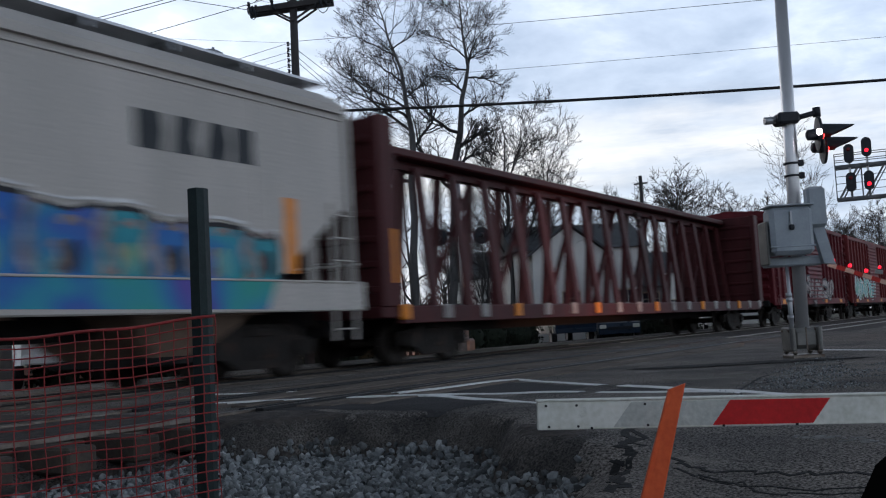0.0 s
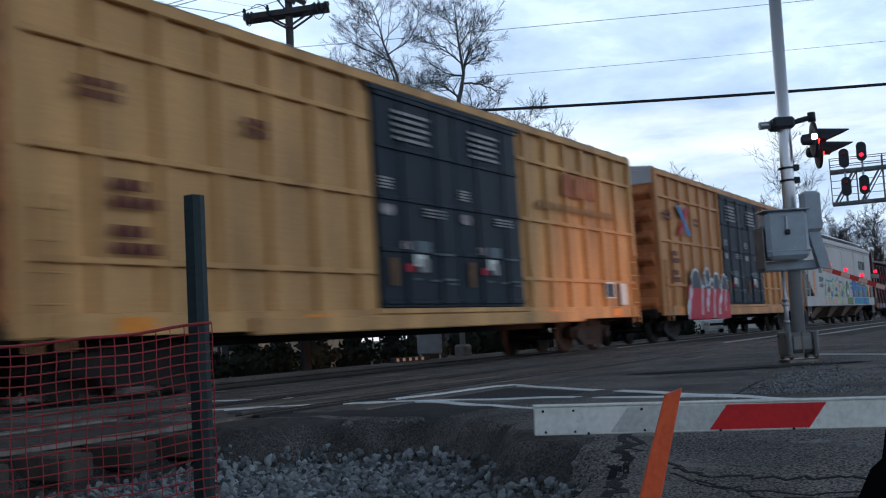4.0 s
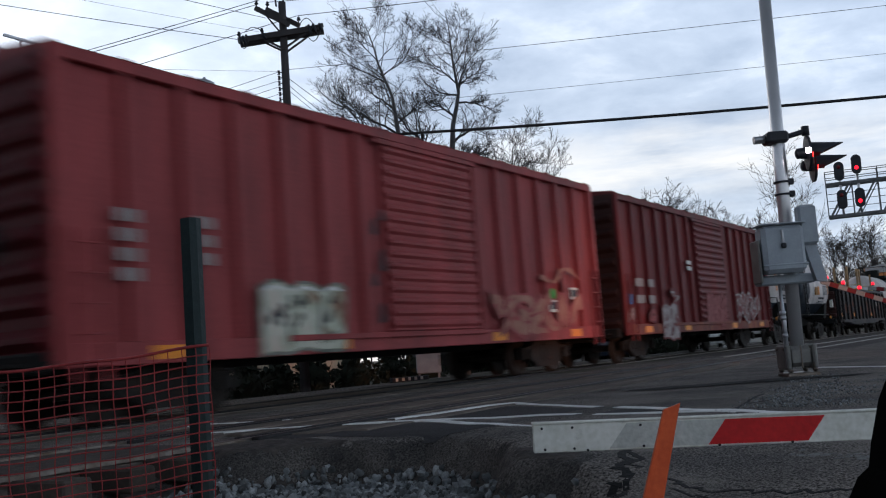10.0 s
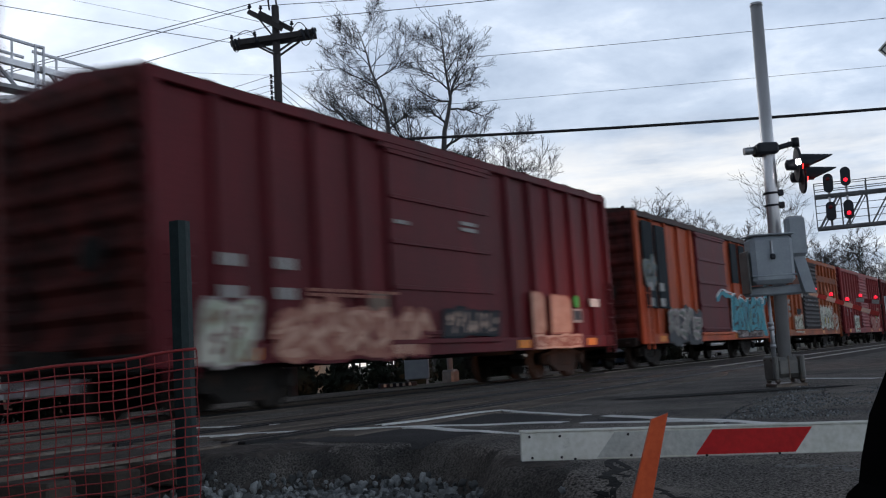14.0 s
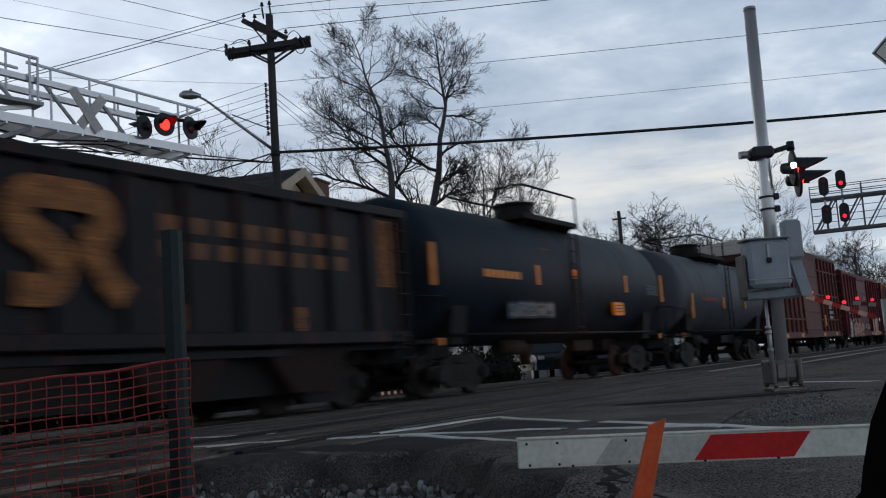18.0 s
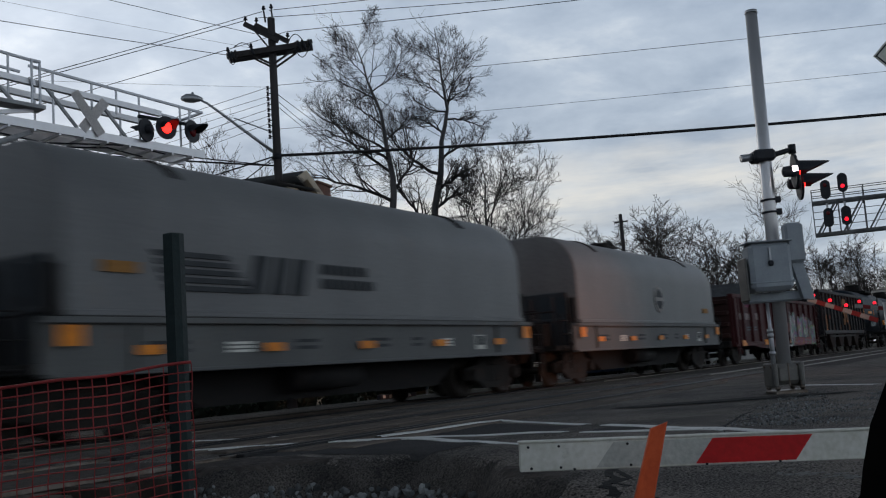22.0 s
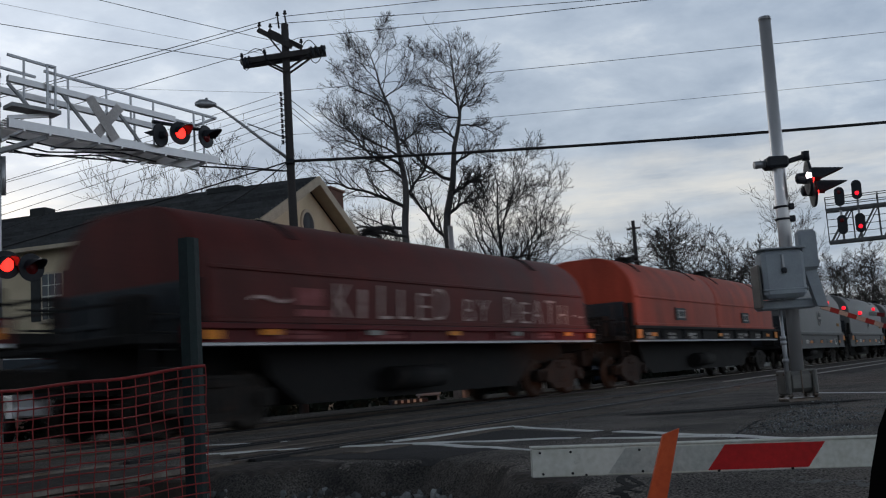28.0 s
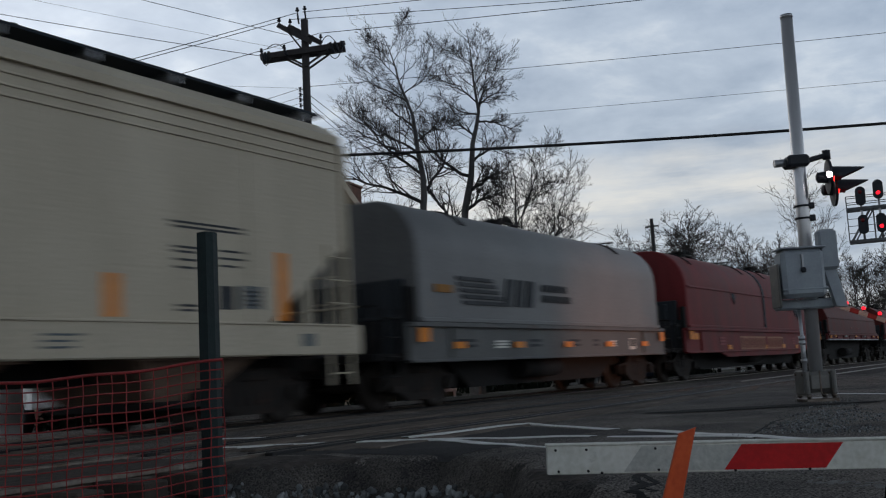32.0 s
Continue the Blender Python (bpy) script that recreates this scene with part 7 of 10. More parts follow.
def graffiti(car, x0, x1, z0, z1, n, fill, line, seed, label, y=-HALF - 0.006, inner=None, fat=1.0, halo=None):
    """A tag of n fat letter forms: outline, fill and a cut-in shine, each its own thin coat of paint."""
    r = random.Random(seed)
    w, h = (x1 - x0) / n, z1 - z0
    fills = fill if isinstance(fill, tuple) else (fill,)
    last = -1
    for k in range(n):
        j = r.randrange(len(BONES))
        if j == last:
            j = (j + 3) % len(BONES)
        last = j
        hh = h * r.uniform(0.72, 0.9)
        base = z0 + h * 0.1 + r.uniform(-0.04, 0.06) * h
        sl = r.uniform(-0.12, 0.2)
        half = min(w * 0.19, hh * 0.16) * fat * r.uniform(0.9, 1.12)
        pts = []
        for u, v in BONES[j]:
            px = x0 + w * (k + 0.5) + (u - 0.5) * w * 1.2 + sl * hh * (v - 0.5) + r.uniform(-0.16, 0.16) * w
            pts.append((px, base + hh * v + r.uniform(-0.13, 0.13) * hh))
        path = smooth_path(pts)
        yk = y - 0.0028 * (k % 4)
        g = part("graffiti_letter", ribbon(path, half, yk - 0.0016, 0.00004), fills[k % len(fills)], car, label)
        part("spray_outline", ribbon(path, half + 0.065 + 0.035 * w, yk, 0.00002), line, g)
        if halo:
            part("spray_halo", ribbon(path, half + 0.105 + 0.035 * w, yk + 0.0015, 0.00001), halo, g)
        cut = [(p[0] - half * 0.25, p[1] + half * 0.3) for p in path[len(path) // 5: len(path) // 2]]
        part("spray_stroke", ribbon(cut, half * 0.22, yk - 0.0042), inner or line, g)


def block_letter(car, pts, fill, line, y, label, rim=0.09):
    """Solid block letter of spray paint: outline and a smaller fill on it."""
    cx, cz = sum(p[0] for p in pts) / len(pts), sum(p[1] for p in pts) / len(pts)
    w = max(p[0] for p in pts) - min(p[0] for p in pts)
    h = max(p[1] for p in pts) - min(p[1] for p in pts)
    small = [(cx + (p[0] - cx) * (1 - 2 * rim / w), cz + (p[1] - cz) * (1 - 2 * rim / h)) for p in pts]
    g = part("graffiti_letter", Shape().prism(small, y - 0.006, y, "y"), fill, car, label)
    part("spray_outline", Shape().prism(pts, y - 0.003, y + 0.004, "y"), line, g)


def tag_mass(car, x0, x1, z0, z1, n, fill, edge, gap, seed, label, y=-HALF - 0.006, shine=None, lean=0.25, rim=0.05):
    """One run-together mass of n sprayed letters: ragged outline, gaps cut between the strokes, shines along the top."""
    r = random.Random(seed)
    w, h = (x1 - x0) / n, z1 - z0
    top, low = [], []
    for k in range(n):
        a = x0 + w * k
        hi = z1 + r.uniform(-0.12, 0.06) * h
        lo = z0 + r.uniform(-0.05, 0.09) * h
        for u, d in ((0.08, -0.10), (0.3, 0.0), (0.62, r.uniform(-0.03, 0.05)), (0.9, -0.06)):
            top.append((a + w * (u + r.uniform(-0.05, 0.05)) + lean * h * 0.5, hi + d * h))
        for u, d in ((0.12, 0.0), (0.45, r.uniform(0.0, 0.07)), (0.85, r.uniform(-0.05, 0.03))):
            low.append((a + w * u - lean * h * 0.25, lo + d * h))
    outline = top + low[::-1]
    cx, cz = (x0 + x1) / 2, (z0 + z1) / 2
    grown = [(p[0] + rim * (1 if p[0] > cx else -1) * min(1, abs(p[0] - cx) * 4 / (x1 - x0)), p[1] + rim * (1 if p[1] > cz else -1)) for p in outline]
    mass = part("graffiti_mass", Shape().prism(outline, y - 0.004, y, "y"), fill, car, label)
    part("spray_outline", Shape().prism(grown, y - 0.002, y + 0.003, "y"), edge, mass)
    for k in range(n):
        a = x0 + w * k
        if k:
            xt, xb = a + lean * h * 0.4, a - lean * h * 0.2
            part("letter_gap", ribbon(smooth_path([(xt, z1 - 0.12 * h), ((xt + xb) / 2 + r.uniform(-0.08, 0.08) * w, cz), (xb, z0 + 0.08 * h)]), w * r.uniform(0.045, 0.08), y - 0.006), gap, mass)
        for q in range(3):
            px, pz = a + w * r.uniform(0.25, 0.75), z0 + h * r.uniform(0.18, 0.82)
            part("letter_gap", ribbon(smooth_path([(px - w * 0.13, pz - h * r.uniform(0.03, 0.12)), (px, pz), (px + w * r.uniform(0.05, 0.16), pz + h * r.uniform(0.06, 0.16))]), w * r.uniform(0.045, 0.10), y - 0.0075), gap, mass)
        if shine:
            part("spray_shine", ribbon(smooth_path([(a + w * 0.15 + lean * h * 0.5, z1 - 0.05 * h), (a + w * 0.45 + lean * h * 0.5, z1 + 0.01 * h), (a + w * 0.8 + lean * h * 0.5, z1 - 0.04 * h)]), 0.022, y - 0.009), shine, mass)
    return mass


def spray_oval(car, x, z, rx, rz, material, y):
    part("spray_dab", Shape().prism([(x + rx * math.cos(k * math.pi / 8), z + rz * math.sin(k * math.pi / 8)) for k in range(16)], y - 0.003, y + 0.008, "y"), material, car)


def place_car(car, rear, front):
    car["rear"], car["front"] = rear, front
    TRAIN.append((car, (rear + front) / 2))
    return car


TRAIN = []
WHEELS = {-0.89: [], 0.89: []}


def boxcar(label, rear, front, body, zs=0.85, ze=4.45, ribs=16, door=None, door_mat=None, door_style="corrugated", end_mat=None, roof_mat=None, panels=False, skirt=None):
    L = front - rear
    car = thing("boxcar", label, "boxcar", group="freight cars")
    end_mat, roof_mat, door_mat = end_mat or body, roof_mat or body, door_mat or body
    h = L / 2
    part("side_shell", Shape().box(-h, h, -1.49, 1.52, zs + 0.2, ze - 0.04), body, car)
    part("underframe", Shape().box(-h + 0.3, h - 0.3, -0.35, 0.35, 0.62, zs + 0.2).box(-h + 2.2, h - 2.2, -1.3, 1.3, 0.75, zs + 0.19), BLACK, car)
    part("side_sill", Shape().box(-h, h, -1.575, -1.492, zs, zs + 0.28, 0.01), skirt or body, car)
    part("side_sill", Shape().box(-h, h, 1.522, 1.575, zs, zs + 0.28, 0.01), body, car)
    part("top_chord", Shape().box(-h, h, -1.6, -1.492, ze - 0.16, ze, 0.012), body if panels else roof_mat, car)
    part("top_chord", Shape().box(-h, h, 1.522, 1.6, ze - 0.16, ze, 0.012), body if panels else roof_mat, car)
    rs = Shape().prism([(-1.605, ze), (-1.5, ze + 0.04), (0, ze + 0.2), (1.5, ze + 0.04), (1.62, ze), (1.5, ze - 0.03), (-1.5, ze - 0.03)], -h, h)
    roof = part("roof", rs, roof_mat, car)
    n = int(L / 1.1)
    for k in range(n + 1):
        x = -h + 0.05 + (L - 0.1) * k / n
        part("roof_seam", Shape().prism([(-1.6, ze + 0.005), (-1.5, ze + 0.075), (0, ze + 0.235), (1.5, ze + 0.075), (1.6, ze + 0.005)], x - 0.03, x + 0.03), roof_mat, roof)
    d0, d1 = door or (-1.2, 1.8)
    rib = Shape().prism([(-0.065, -1.492), (-0.05, -1.59), (0.05, -1.59), (0.065, -1.492)], zs + 0.28, ze - 0.16, "z").mesh("side_rib", body)
    far = Shape()
    for k in range(ribs + 1):
        x = -h + 0.08 + (L - 0.16) * k / ribs
        far.box(x - 0.05, x + 0.05, 1.522, 1.58, zs + 0.2, ze - 0.16)
        if d0 - 0.15 < x < d1 + 0.15:
            continue
        p = part("side_rib", rib, body, car)
        p.location = (x, 0, 0)
    part("far_ribs", far, body, car)
    if panels:
        for z in (zs + 0.89, zs + 2.17, zs + 3.46):
            for a, b in ((-h + 0.1, d0 - 0.1), (d1 + 0.1, h - 0.1)):
                part("panel_seam", Shape().box(a, b, -1.57, -1.492, z - 0.04, z + 0.04, 0.01), body, car)
    # doors on the near side
    leaves = [(d0, d1)] if door_style in ("corrugated", "flat") else [(d0, (d0 + d1) / 2 - 0.02), ((d0 + d1) / 2 + 0.02, d1)]
    for a, b in leaves:
        dr = part("door", Shape().box(a, b, -1.58, -1.492, zs + 0.3, ze - 0.2, 0.015), door_mat, car, "sliding side door")
        if door_style == "corrugated":
            for k in range(16):
                z = zs + 0.42 + (ze - zs - 0.75) * k / 15
                part("door_ridge", Shape().prism([(-1.58, z - 0.07), (-1.62, z - 0.02), (-1.62, z + 0.02), (-1.58, z + 0.07)], a + 0.06, b - 0.06), door_mat, dr)
        else:
            for k in range(5):
                z = zs + 0.4 + (ze - zs - 0.7) * k / 4
                part("door_ridge", Shape().box(a + 0.03, b - 0.03, -1.615, -1.58, z - 0.04, z + 0.04, 0.008), door_mat, dr)
            if door_style == "plug":
                for u in (0.28, 0.72):
                    xx = a + (b - a) * u
                    part("locking_bar", Shape().tube([(xx, -1.63, zs + 0.35), (xx, -1.63, ze - 0.25)], 0.022, 6), door_mat, dr)
                part("door_gear", Shape().box((a + b) / 2 - 0.12, (a + b) / 2 + 0.12, -1.65, -1.58, zs + 0.9, zs + 1.15, 0.02), DRESS, dr)
    part("door_track", Shape().box(d0 - 2.6 if door_style == "corrugated" else d0 - 0.2, d1 + 0.2, -1.63, -1.58, zs + 0.2, zs + 0.29, 0.01), skirt or body, car)
    part("door_rail", Shape().box(d0 - 0.2, d1 + 0.2, -1.62, -1.58, ze - 0.26, ze - 0.17, 0.01), door_mat, car)
    # ridged ends
    for sx in (-1, 1):
        # end_mat is often darker than body: shade between cars put into paint
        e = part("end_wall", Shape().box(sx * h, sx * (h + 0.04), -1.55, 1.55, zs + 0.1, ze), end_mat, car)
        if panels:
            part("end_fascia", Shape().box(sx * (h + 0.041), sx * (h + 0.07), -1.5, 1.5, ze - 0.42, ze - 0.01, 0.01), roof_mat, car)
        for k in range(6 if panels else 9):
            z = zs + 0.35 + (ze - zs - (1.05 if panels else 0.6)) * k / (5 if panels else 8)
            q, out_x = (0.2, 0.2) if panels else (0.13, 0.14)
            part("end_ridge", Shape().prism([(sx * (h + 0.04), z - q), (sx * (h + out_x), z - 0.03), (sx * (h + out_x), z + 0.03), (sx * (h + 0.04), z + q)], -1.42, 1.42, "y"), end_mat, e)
        part("corner_post", Shape().box(sx * (h - 0.12), sx * (h + 0.06), -1.602, -1.5, zs, ze - 0.02, 0.02), body, car)
        ladder(car, sx * (h - 0.35), -1.64, zs - 0.15, zs + 1.6, 0.42, "x", body, 5)
        part("end_sill", Shape().box(sx * (h - 0.1), sx * (h + 0.22), -1.4, 1.4, zs - 0.05, zs + 0.2, 0.03), BLACK, car)
        part("step", Shape().tube([(sx * (h - 0.58), -1.6, zs), (sx * (h - 0.56), -1.6, zs - 0.35), (sx * (h - 0.16), -1.6, zs - 0.35), (sx * (h - 0.14), -1.6, zs)], 0.016, 5), BLACK, car)
    ladder(car, -h - 0.16, 1.0, zs + 0.2, ze - 0.3, 0.42, "y", end_mat, 7)
    part("brake_wheel", Shape().lathe([(-0.02, 0.2), (0.0, 0.24), (0.02, 0.2)], (-h - 0.3, -0.75, zs + 1.5), "x", 16), BLACK, car)
    part("crossover_platform", Shape().box(-h - 0.42, -h - 0.06, -1.2, 1.2, zs + 0.05, zs + 0.09), BLACK, car)
    for x in (-h + 1.6, -h + 5, h - 5.2, h - 1.5):
        if not d0 - 0.4 < x < d1 + 0.4:
            part("reflector", Shape().box(x - 0.28, x + 0.28, -1.583, -1.574, zs + 0.05, zs + 0.22), REFLECT, car)
    running_gear(car, L, 2.1)
    return place_car(car, rear, front)


def tankcar(label, rear, front, body, band=None, low=None, radius=1.42, zc=2.45, dome=None, rack=True):
    L = front - rear
    car = thing("tank_car", label, "tank car", group="freight cars")
    h = L / 2 - 0.15

    def cap(s):
        return [(s * (h - 0.62), radius), (s * (h - 0.36), radius * 0.96), (s * (h - 0.16), radius * 0.82), (s * (h - 0.04), radius * 0.55), (s * h, radius * 0.22), (s * h, 0.0)]
    prof = cap(-1)[::-1] + cap(1)
    part("tank_shell", Shape().lathe(prof, (0, 0, zc), "x", 40), body, car)
    for x in (-h + 0.62, -h * 0.5, 0, h * 0.5, h - 0.62):
        part("weld_seam", Shape().lathe([(-0.012, radius + 0.001), (0, radius + 0.006), (0.012, radius + 0.001)], (x, 0, zc), "x", 40), body, car)
    if band:
        part("painted_band", Shape().lathe([(band[0], radius + 0.006), (band[1], radius + 0.006)], (0, 0, zc), "x", 40), band[2], car, "wide black band round the tank")
    if low:
        # lower belly in black
        s = Shape()
        n = 14
        zz = low[0] - zc
        a0 = math.asin(max(-1, zz / radius))
        v = []
        for k in range(n + 1):
            a = math.pi - a0 + (math.pi + 2 * a0) * k / n
            for x in (-h + 0.62, h - 0.62):
                v.append((x, (radius + 0.008) * math.cos(a), zc + (radius + 0.008) * math.sin(a)))
        s.add(v, [(2 * k, 2 * k + 2, 2 * k + 3, 2 * k + 1) for k in range(n)], True)
        part("black_belly", s, low[1], car)
        for sx in (-1, 1):
            v = []
            rows_c = [(r_ + 0.008 if i_ == 0 else r_ + 0.004, abs(a_)) for i_, (a_, r_) in enumerate(cap(1)[:5])]
            for r_, a_ in rows_c:
                for k in range(n + 1):
                    a = math.pi - a0 + (math.pi + 2 * a0) * k / n
                    v.append((sx * (a_ + 0.006), r_ * math.cos(a), zc + max(-9, r_ * math.sin(a))))
            s2 = Shape().add(v, [(i * (n + 1) + k, i * (n + 1) + k + 1, (i + 1) * (n + 1) + k + 1, (i + 1) * (n + 1) + k) for i in range(4) for k in range(n)], True)
            part("black_end", s2, low[1], car)
    for sx in (-1, 1):
        part("stub_sill", Shape().box(sx * L / 2, sx * (h - 2.6), -0.4, 0.4, 0.7, 1.15, 0.02), BLACK, car)
    for sx in (-1, 1):
        x = sx * (h - 1.4)
        part("saddle", Shape().prism([(-1.25, 1.0), (1.25, 1.0), (1.36, 1.75), (0.9, 1.3), (-0.9, 1.3), (-1.36, 1.75)], x - 0.3, x + 0.3), BLACK, car)
        part("end_platform", Shape().box(sx * (L / 2 - 0.75), sx * (L / 2 + 0.1), -1.35, 1.35, 1.02, 1.1, 0.01), BLACK, car)
        s = Shape().tube([(sx * (L / 2 + 0.05), -1.35, 1.1), (sx * (L / 2 + 0.05), -1.35, 1.95), (sx * (L / 2 + 0.05), 1.35, 1.95), (sx * (L / 2 + 0.05), 1.35, 1.1)], 0.02, 6)
        part("end_rail", s, BLACK, car)
        part("side_rail", Shape().tube([(sx * (L / 2 + 0.05), -1.38, 1.9), (sx * (L / 2 - 0.85), -1.42, 1.9), (sx * (L / 2 - 0.85), -1.42, 1.1)], 0.018, 6), BLACK, car)
        ladder(car, sx * (L / 2 - 0.35), -1.42, 0.55, 1.1, 0.42, "x", BLACK, 2)
        part("reflector", Shape().box(sx * (L / 2 - 0.78), sx * (L / 2 - 0.55), -1.4, -1.36, 0.98, 1.12), REFLECT, car)
    part("side_pipe", Shape().tube([(-h + 1.0, -1.36, 1.18), (h - 1.0, -1.36, 1.18)], 0.03, 6), BLACK, car)
    top = dome or BLACK
    zt = zc + radius
    d = part("dome", Shape().lathe([(0, 0.5), (0.46, 0.5), (0.52, 0.46), (0.54, 0.0)], (0, 0, zt - 0.05), "z", 18), top, car, "capped valve housing on the tank top")
    part("dome_lid", Shape().lathe([(0.48, 0.55), (0.55, 0.55), (0.6, 0.3), (0.6, 0.0)], (0, 0, zt - 0.04), "z", 18), top, d)
    for y0 in (-1.05, 0.45):
        part("top_platform", Shape().box(-1.6, 1.6, y0, y0 + 0.6, zt - 0.10, zt + 0.03, 0.01), top, car)
        for x in (-1.3, 0.0, 1.3):
            part("platform_bracket", Shape().prism([(y0 + 0.03, zt - 0.1), (y0 + 0.57, zt - 0.1), (y0 + (0.5 if y0 < 0 else 0.1), zt - 0.42)], x - 0.04, x + 0.04), top, car)
    if rack:
        for y in (-1.02, 1.02):
            part("guard_rail", Shape().tube([(-1.55, y, zt), (-1.55, y, zt + 0.7), (1.55, y, zt + 0.7), (1.55, y, zt)], 0.028, 6), top, car)
            part("guard_rail", Shape().tube([(0, y, zt), (0, y, zt + 0.7)], 0.024, 6), top, car)
        part("guard_rail", Shape().tube([(-1.55, -1.02, zt + 0.7), (-1.55, 1.02, zt + 0.7)], 0.026, 6), top, car)
    ladder(car, 0.0, -radius - 0.04, 1.15, zt - 0.4, 0.45, "x", top, 8)
    part("bottom_outlet", Shape().lathe([(-0.5, 0.15), (-0.2, 0.18), (0, 0.25)], (0, 0, zc - radius), "z", 12), BLACK, car)
    part("brake_gear", Shape().box(2.0, 3.2, -0.5, -0.2, 0.75, 1.05, 0.03), BLACK, car)
    part("air_reservoir", Shape().tube([(-2.6, -0.6, 0.92), (-1.4, -0.6, 0.92)], 0.17, 12), BLACK, car)
    running_gear(car, L, 1.9)
    return place_car(car, rear, front)


def covered_hopper(label, rear, front, body, ze=4.15, bays=4, walk_mat=GALV, ribbed=False):
    L = front - rear
    h = L / 2
    car = thing("covered_hopper", label, "hopper car", group="freight cars")
    zs = 1.12
    sl = 1.9
    # body with sloped lower ends
    side = [(-h + 0.35, ze - 0.1), (-h + 0.35, 2.55), (-h + 0.55, 2.45), (-h + sl + 0.35, zs + 0.12), (h - sl - 0.35, zs + 0.12), (h - 0.55, 2.45), (h - 0.35, 2.55), (h - 0.35, ze - 0.1)]
    part("body", Shape().prism(side, -1.56, 1.56, "y"), body, car)
    part("eave", Shape().prism([(-1.63, ze - 0.12), (-1.63, ze), (-1.2, ze + 0.28), (-0.5, ze + 0.42), (0.5, ze + 0.42), (1.2, ze + 0.28), (1.63, ze), (1.63, ze - 0.12)], -h + 0.35, h - 0.35), body, car, "rounded hopper roof")
    part("side_sill", Shape().box(-h, h, -1.61, -1.5, zs - 0.17, zs + 0.28, 0.02), body, car)
    part("side_sill", Shape().box(-h, h, 1.5, 1.61, zs - 0.17, zs + 0.28, 0.02), body, car)
    part("sill_lip", Shape().box(-h + 0.2, h - 0.2, -1.635, -1.58, zs + 0.255, zs + 0.285, 0.006), body, car)
    for k in range(5):
        part("side_seam", Shape().box(-h + 2.4 + k * (L - 4.8) / 4 - 0.015, -h + 2.4 + k * (L - 4.8) / 4 + 0.015, -1.572, -1.55, zs + 0.2, ze - 0.15), body, car)
    for dz in (0.24, 0.38, 0.5) if ribbed else (0.2,):
        part("eave_rib", Shape().box(-h + 0.4, h - 0.4, -1.585, -1.55, ze - dz - 0.025, ze - dz, 0.006), body, car)
    # running boards and hatches
    rb = part("roof_walk", Shape().box(-h + 0.1, h - 0.1, -1.05, -0.6, ze + 0.5, ze + 0.54), walk_mat, car, "grated roof walkway")
    part("roof_walk", Shape().box(-h + 0.1, h - 0.1, 0.6, 1.05, ze + 0.5, ze + 0.54), GALV, car, "grated roof walkway")
    for k in range(14):
        x = -h + 0.5 + (L - 1.0) * k / 13
        part("walk_bracket", Shape().box(x - 0.02, x + 0.02, -1.05, 1.05, ze + 0.4, ze + 0.5), GALV, rb)
    part("hatch", Shape().box(-h + 1.2, h - 1.2, -0.35, 0.35, ze + 0.42, ze + 0.56, 0.03), body, car)
    for k in range(7):
        x = -h + 1.6 + (L - 3.2) * k / 6
        part("hatch_strap", Shape().box(x - 0.05, x + 0.05, -0.45, 0.45, ze + 0.55, ze + 0.6), BLACK, car)
    # discharge bays
    w = L * 0.206
    for k in range(bays):
        xc = 0.35 + w * (k - (bays - 1) / 2)
        chute = Shape()
        hi = [(xc - 1.12, -1.42), (xc + 1.12, -1.42), (xc + 1.12, 1.42), (xc - 1.12, 1.42)]
        lo = [(xc - 0.42, -0.95), (xc + 0.42, -0.95), (xc + 0.42, 0.95), (xc - 0.42, 0.95)]
        chute.add([(x, y, zs - 0.08) for x, y in hi] + [(x, y, 0.42) for x, y in lo], [(0, 4, 5, 1), (1, 5, 6, 2), (2, 6, 7, 3), (3, 7, 4, 0), (4, 7, 6, 5), (0, 1, 2, 3)])
        bay = part("bay", chute, P_CHUTE, car, "sloped discharge bay")
        part("bay_flange", Shape().box(xc - 1.16, xc + 1.16, -1.46, -1.40, zs - 0.2, zs - 0.12, 0.01), P_CHUTE, bay)
        part("outlet_gate", Shape().box(xc - 0.5, xc + 0.5, -1.05, 1.05, 0.3, 0.42, 0.02).box(xc - 0.3, xc + 0.3, -1.2, -1.05, 0.32, 0.40, 0.01), BLACK, car)
    part("centre_sill", Shape().box(-h, h, -0.3, 0.3, 0.68, 1.05), BLACK, car)
    for sx in (-1, 1):
        part("end_platform", Shape().box(sx * (h - 2.0), sx * (h + 0.1), -1.4, 1.4, zs - 0.05, zs, 0.01), BLACK, car)
        part("end_slope", Shape().prism([(sx * (h - 0.6), 2.5), (sx * (h - 2.2), zs + 0.1), (sx * (h - 2.3), zs + 0.1), (sx * (h - 0.7), 2.55)], -1.5, 1.5, "y"), P_BLACK, car)
        for y in (-1.5, 1.5):
            part("corner_post", Shape().box(sx * (h - 0.25), sx * (h - 0.15), y - 0.05, y + 0.05, zs, ze - 0.1), body, car)
            part("end_strut", Shape().box(sx * (h - 1.25), sx * (h - 1.15), y - 0.04, y + 0.04, zs, 2.1), body, car)
        ladder(car, sx * (h - 0.5), -1.58, 0.5, 2.6, 0.5, "x", body, 6)
        ladder(car, sx * h, -0.9, zs, ze + 0.3, 0.5, "y", body, 8)
        part("end_rail", Shape().tube([(sx * (h + 0.05), -1.45, 1.7), (sx * (h + 0.05), 1.45, 1.7)], 0.02, 6), body, car)
    running_gear(car, L, 1.9)
    return place_car(car, rear, front)


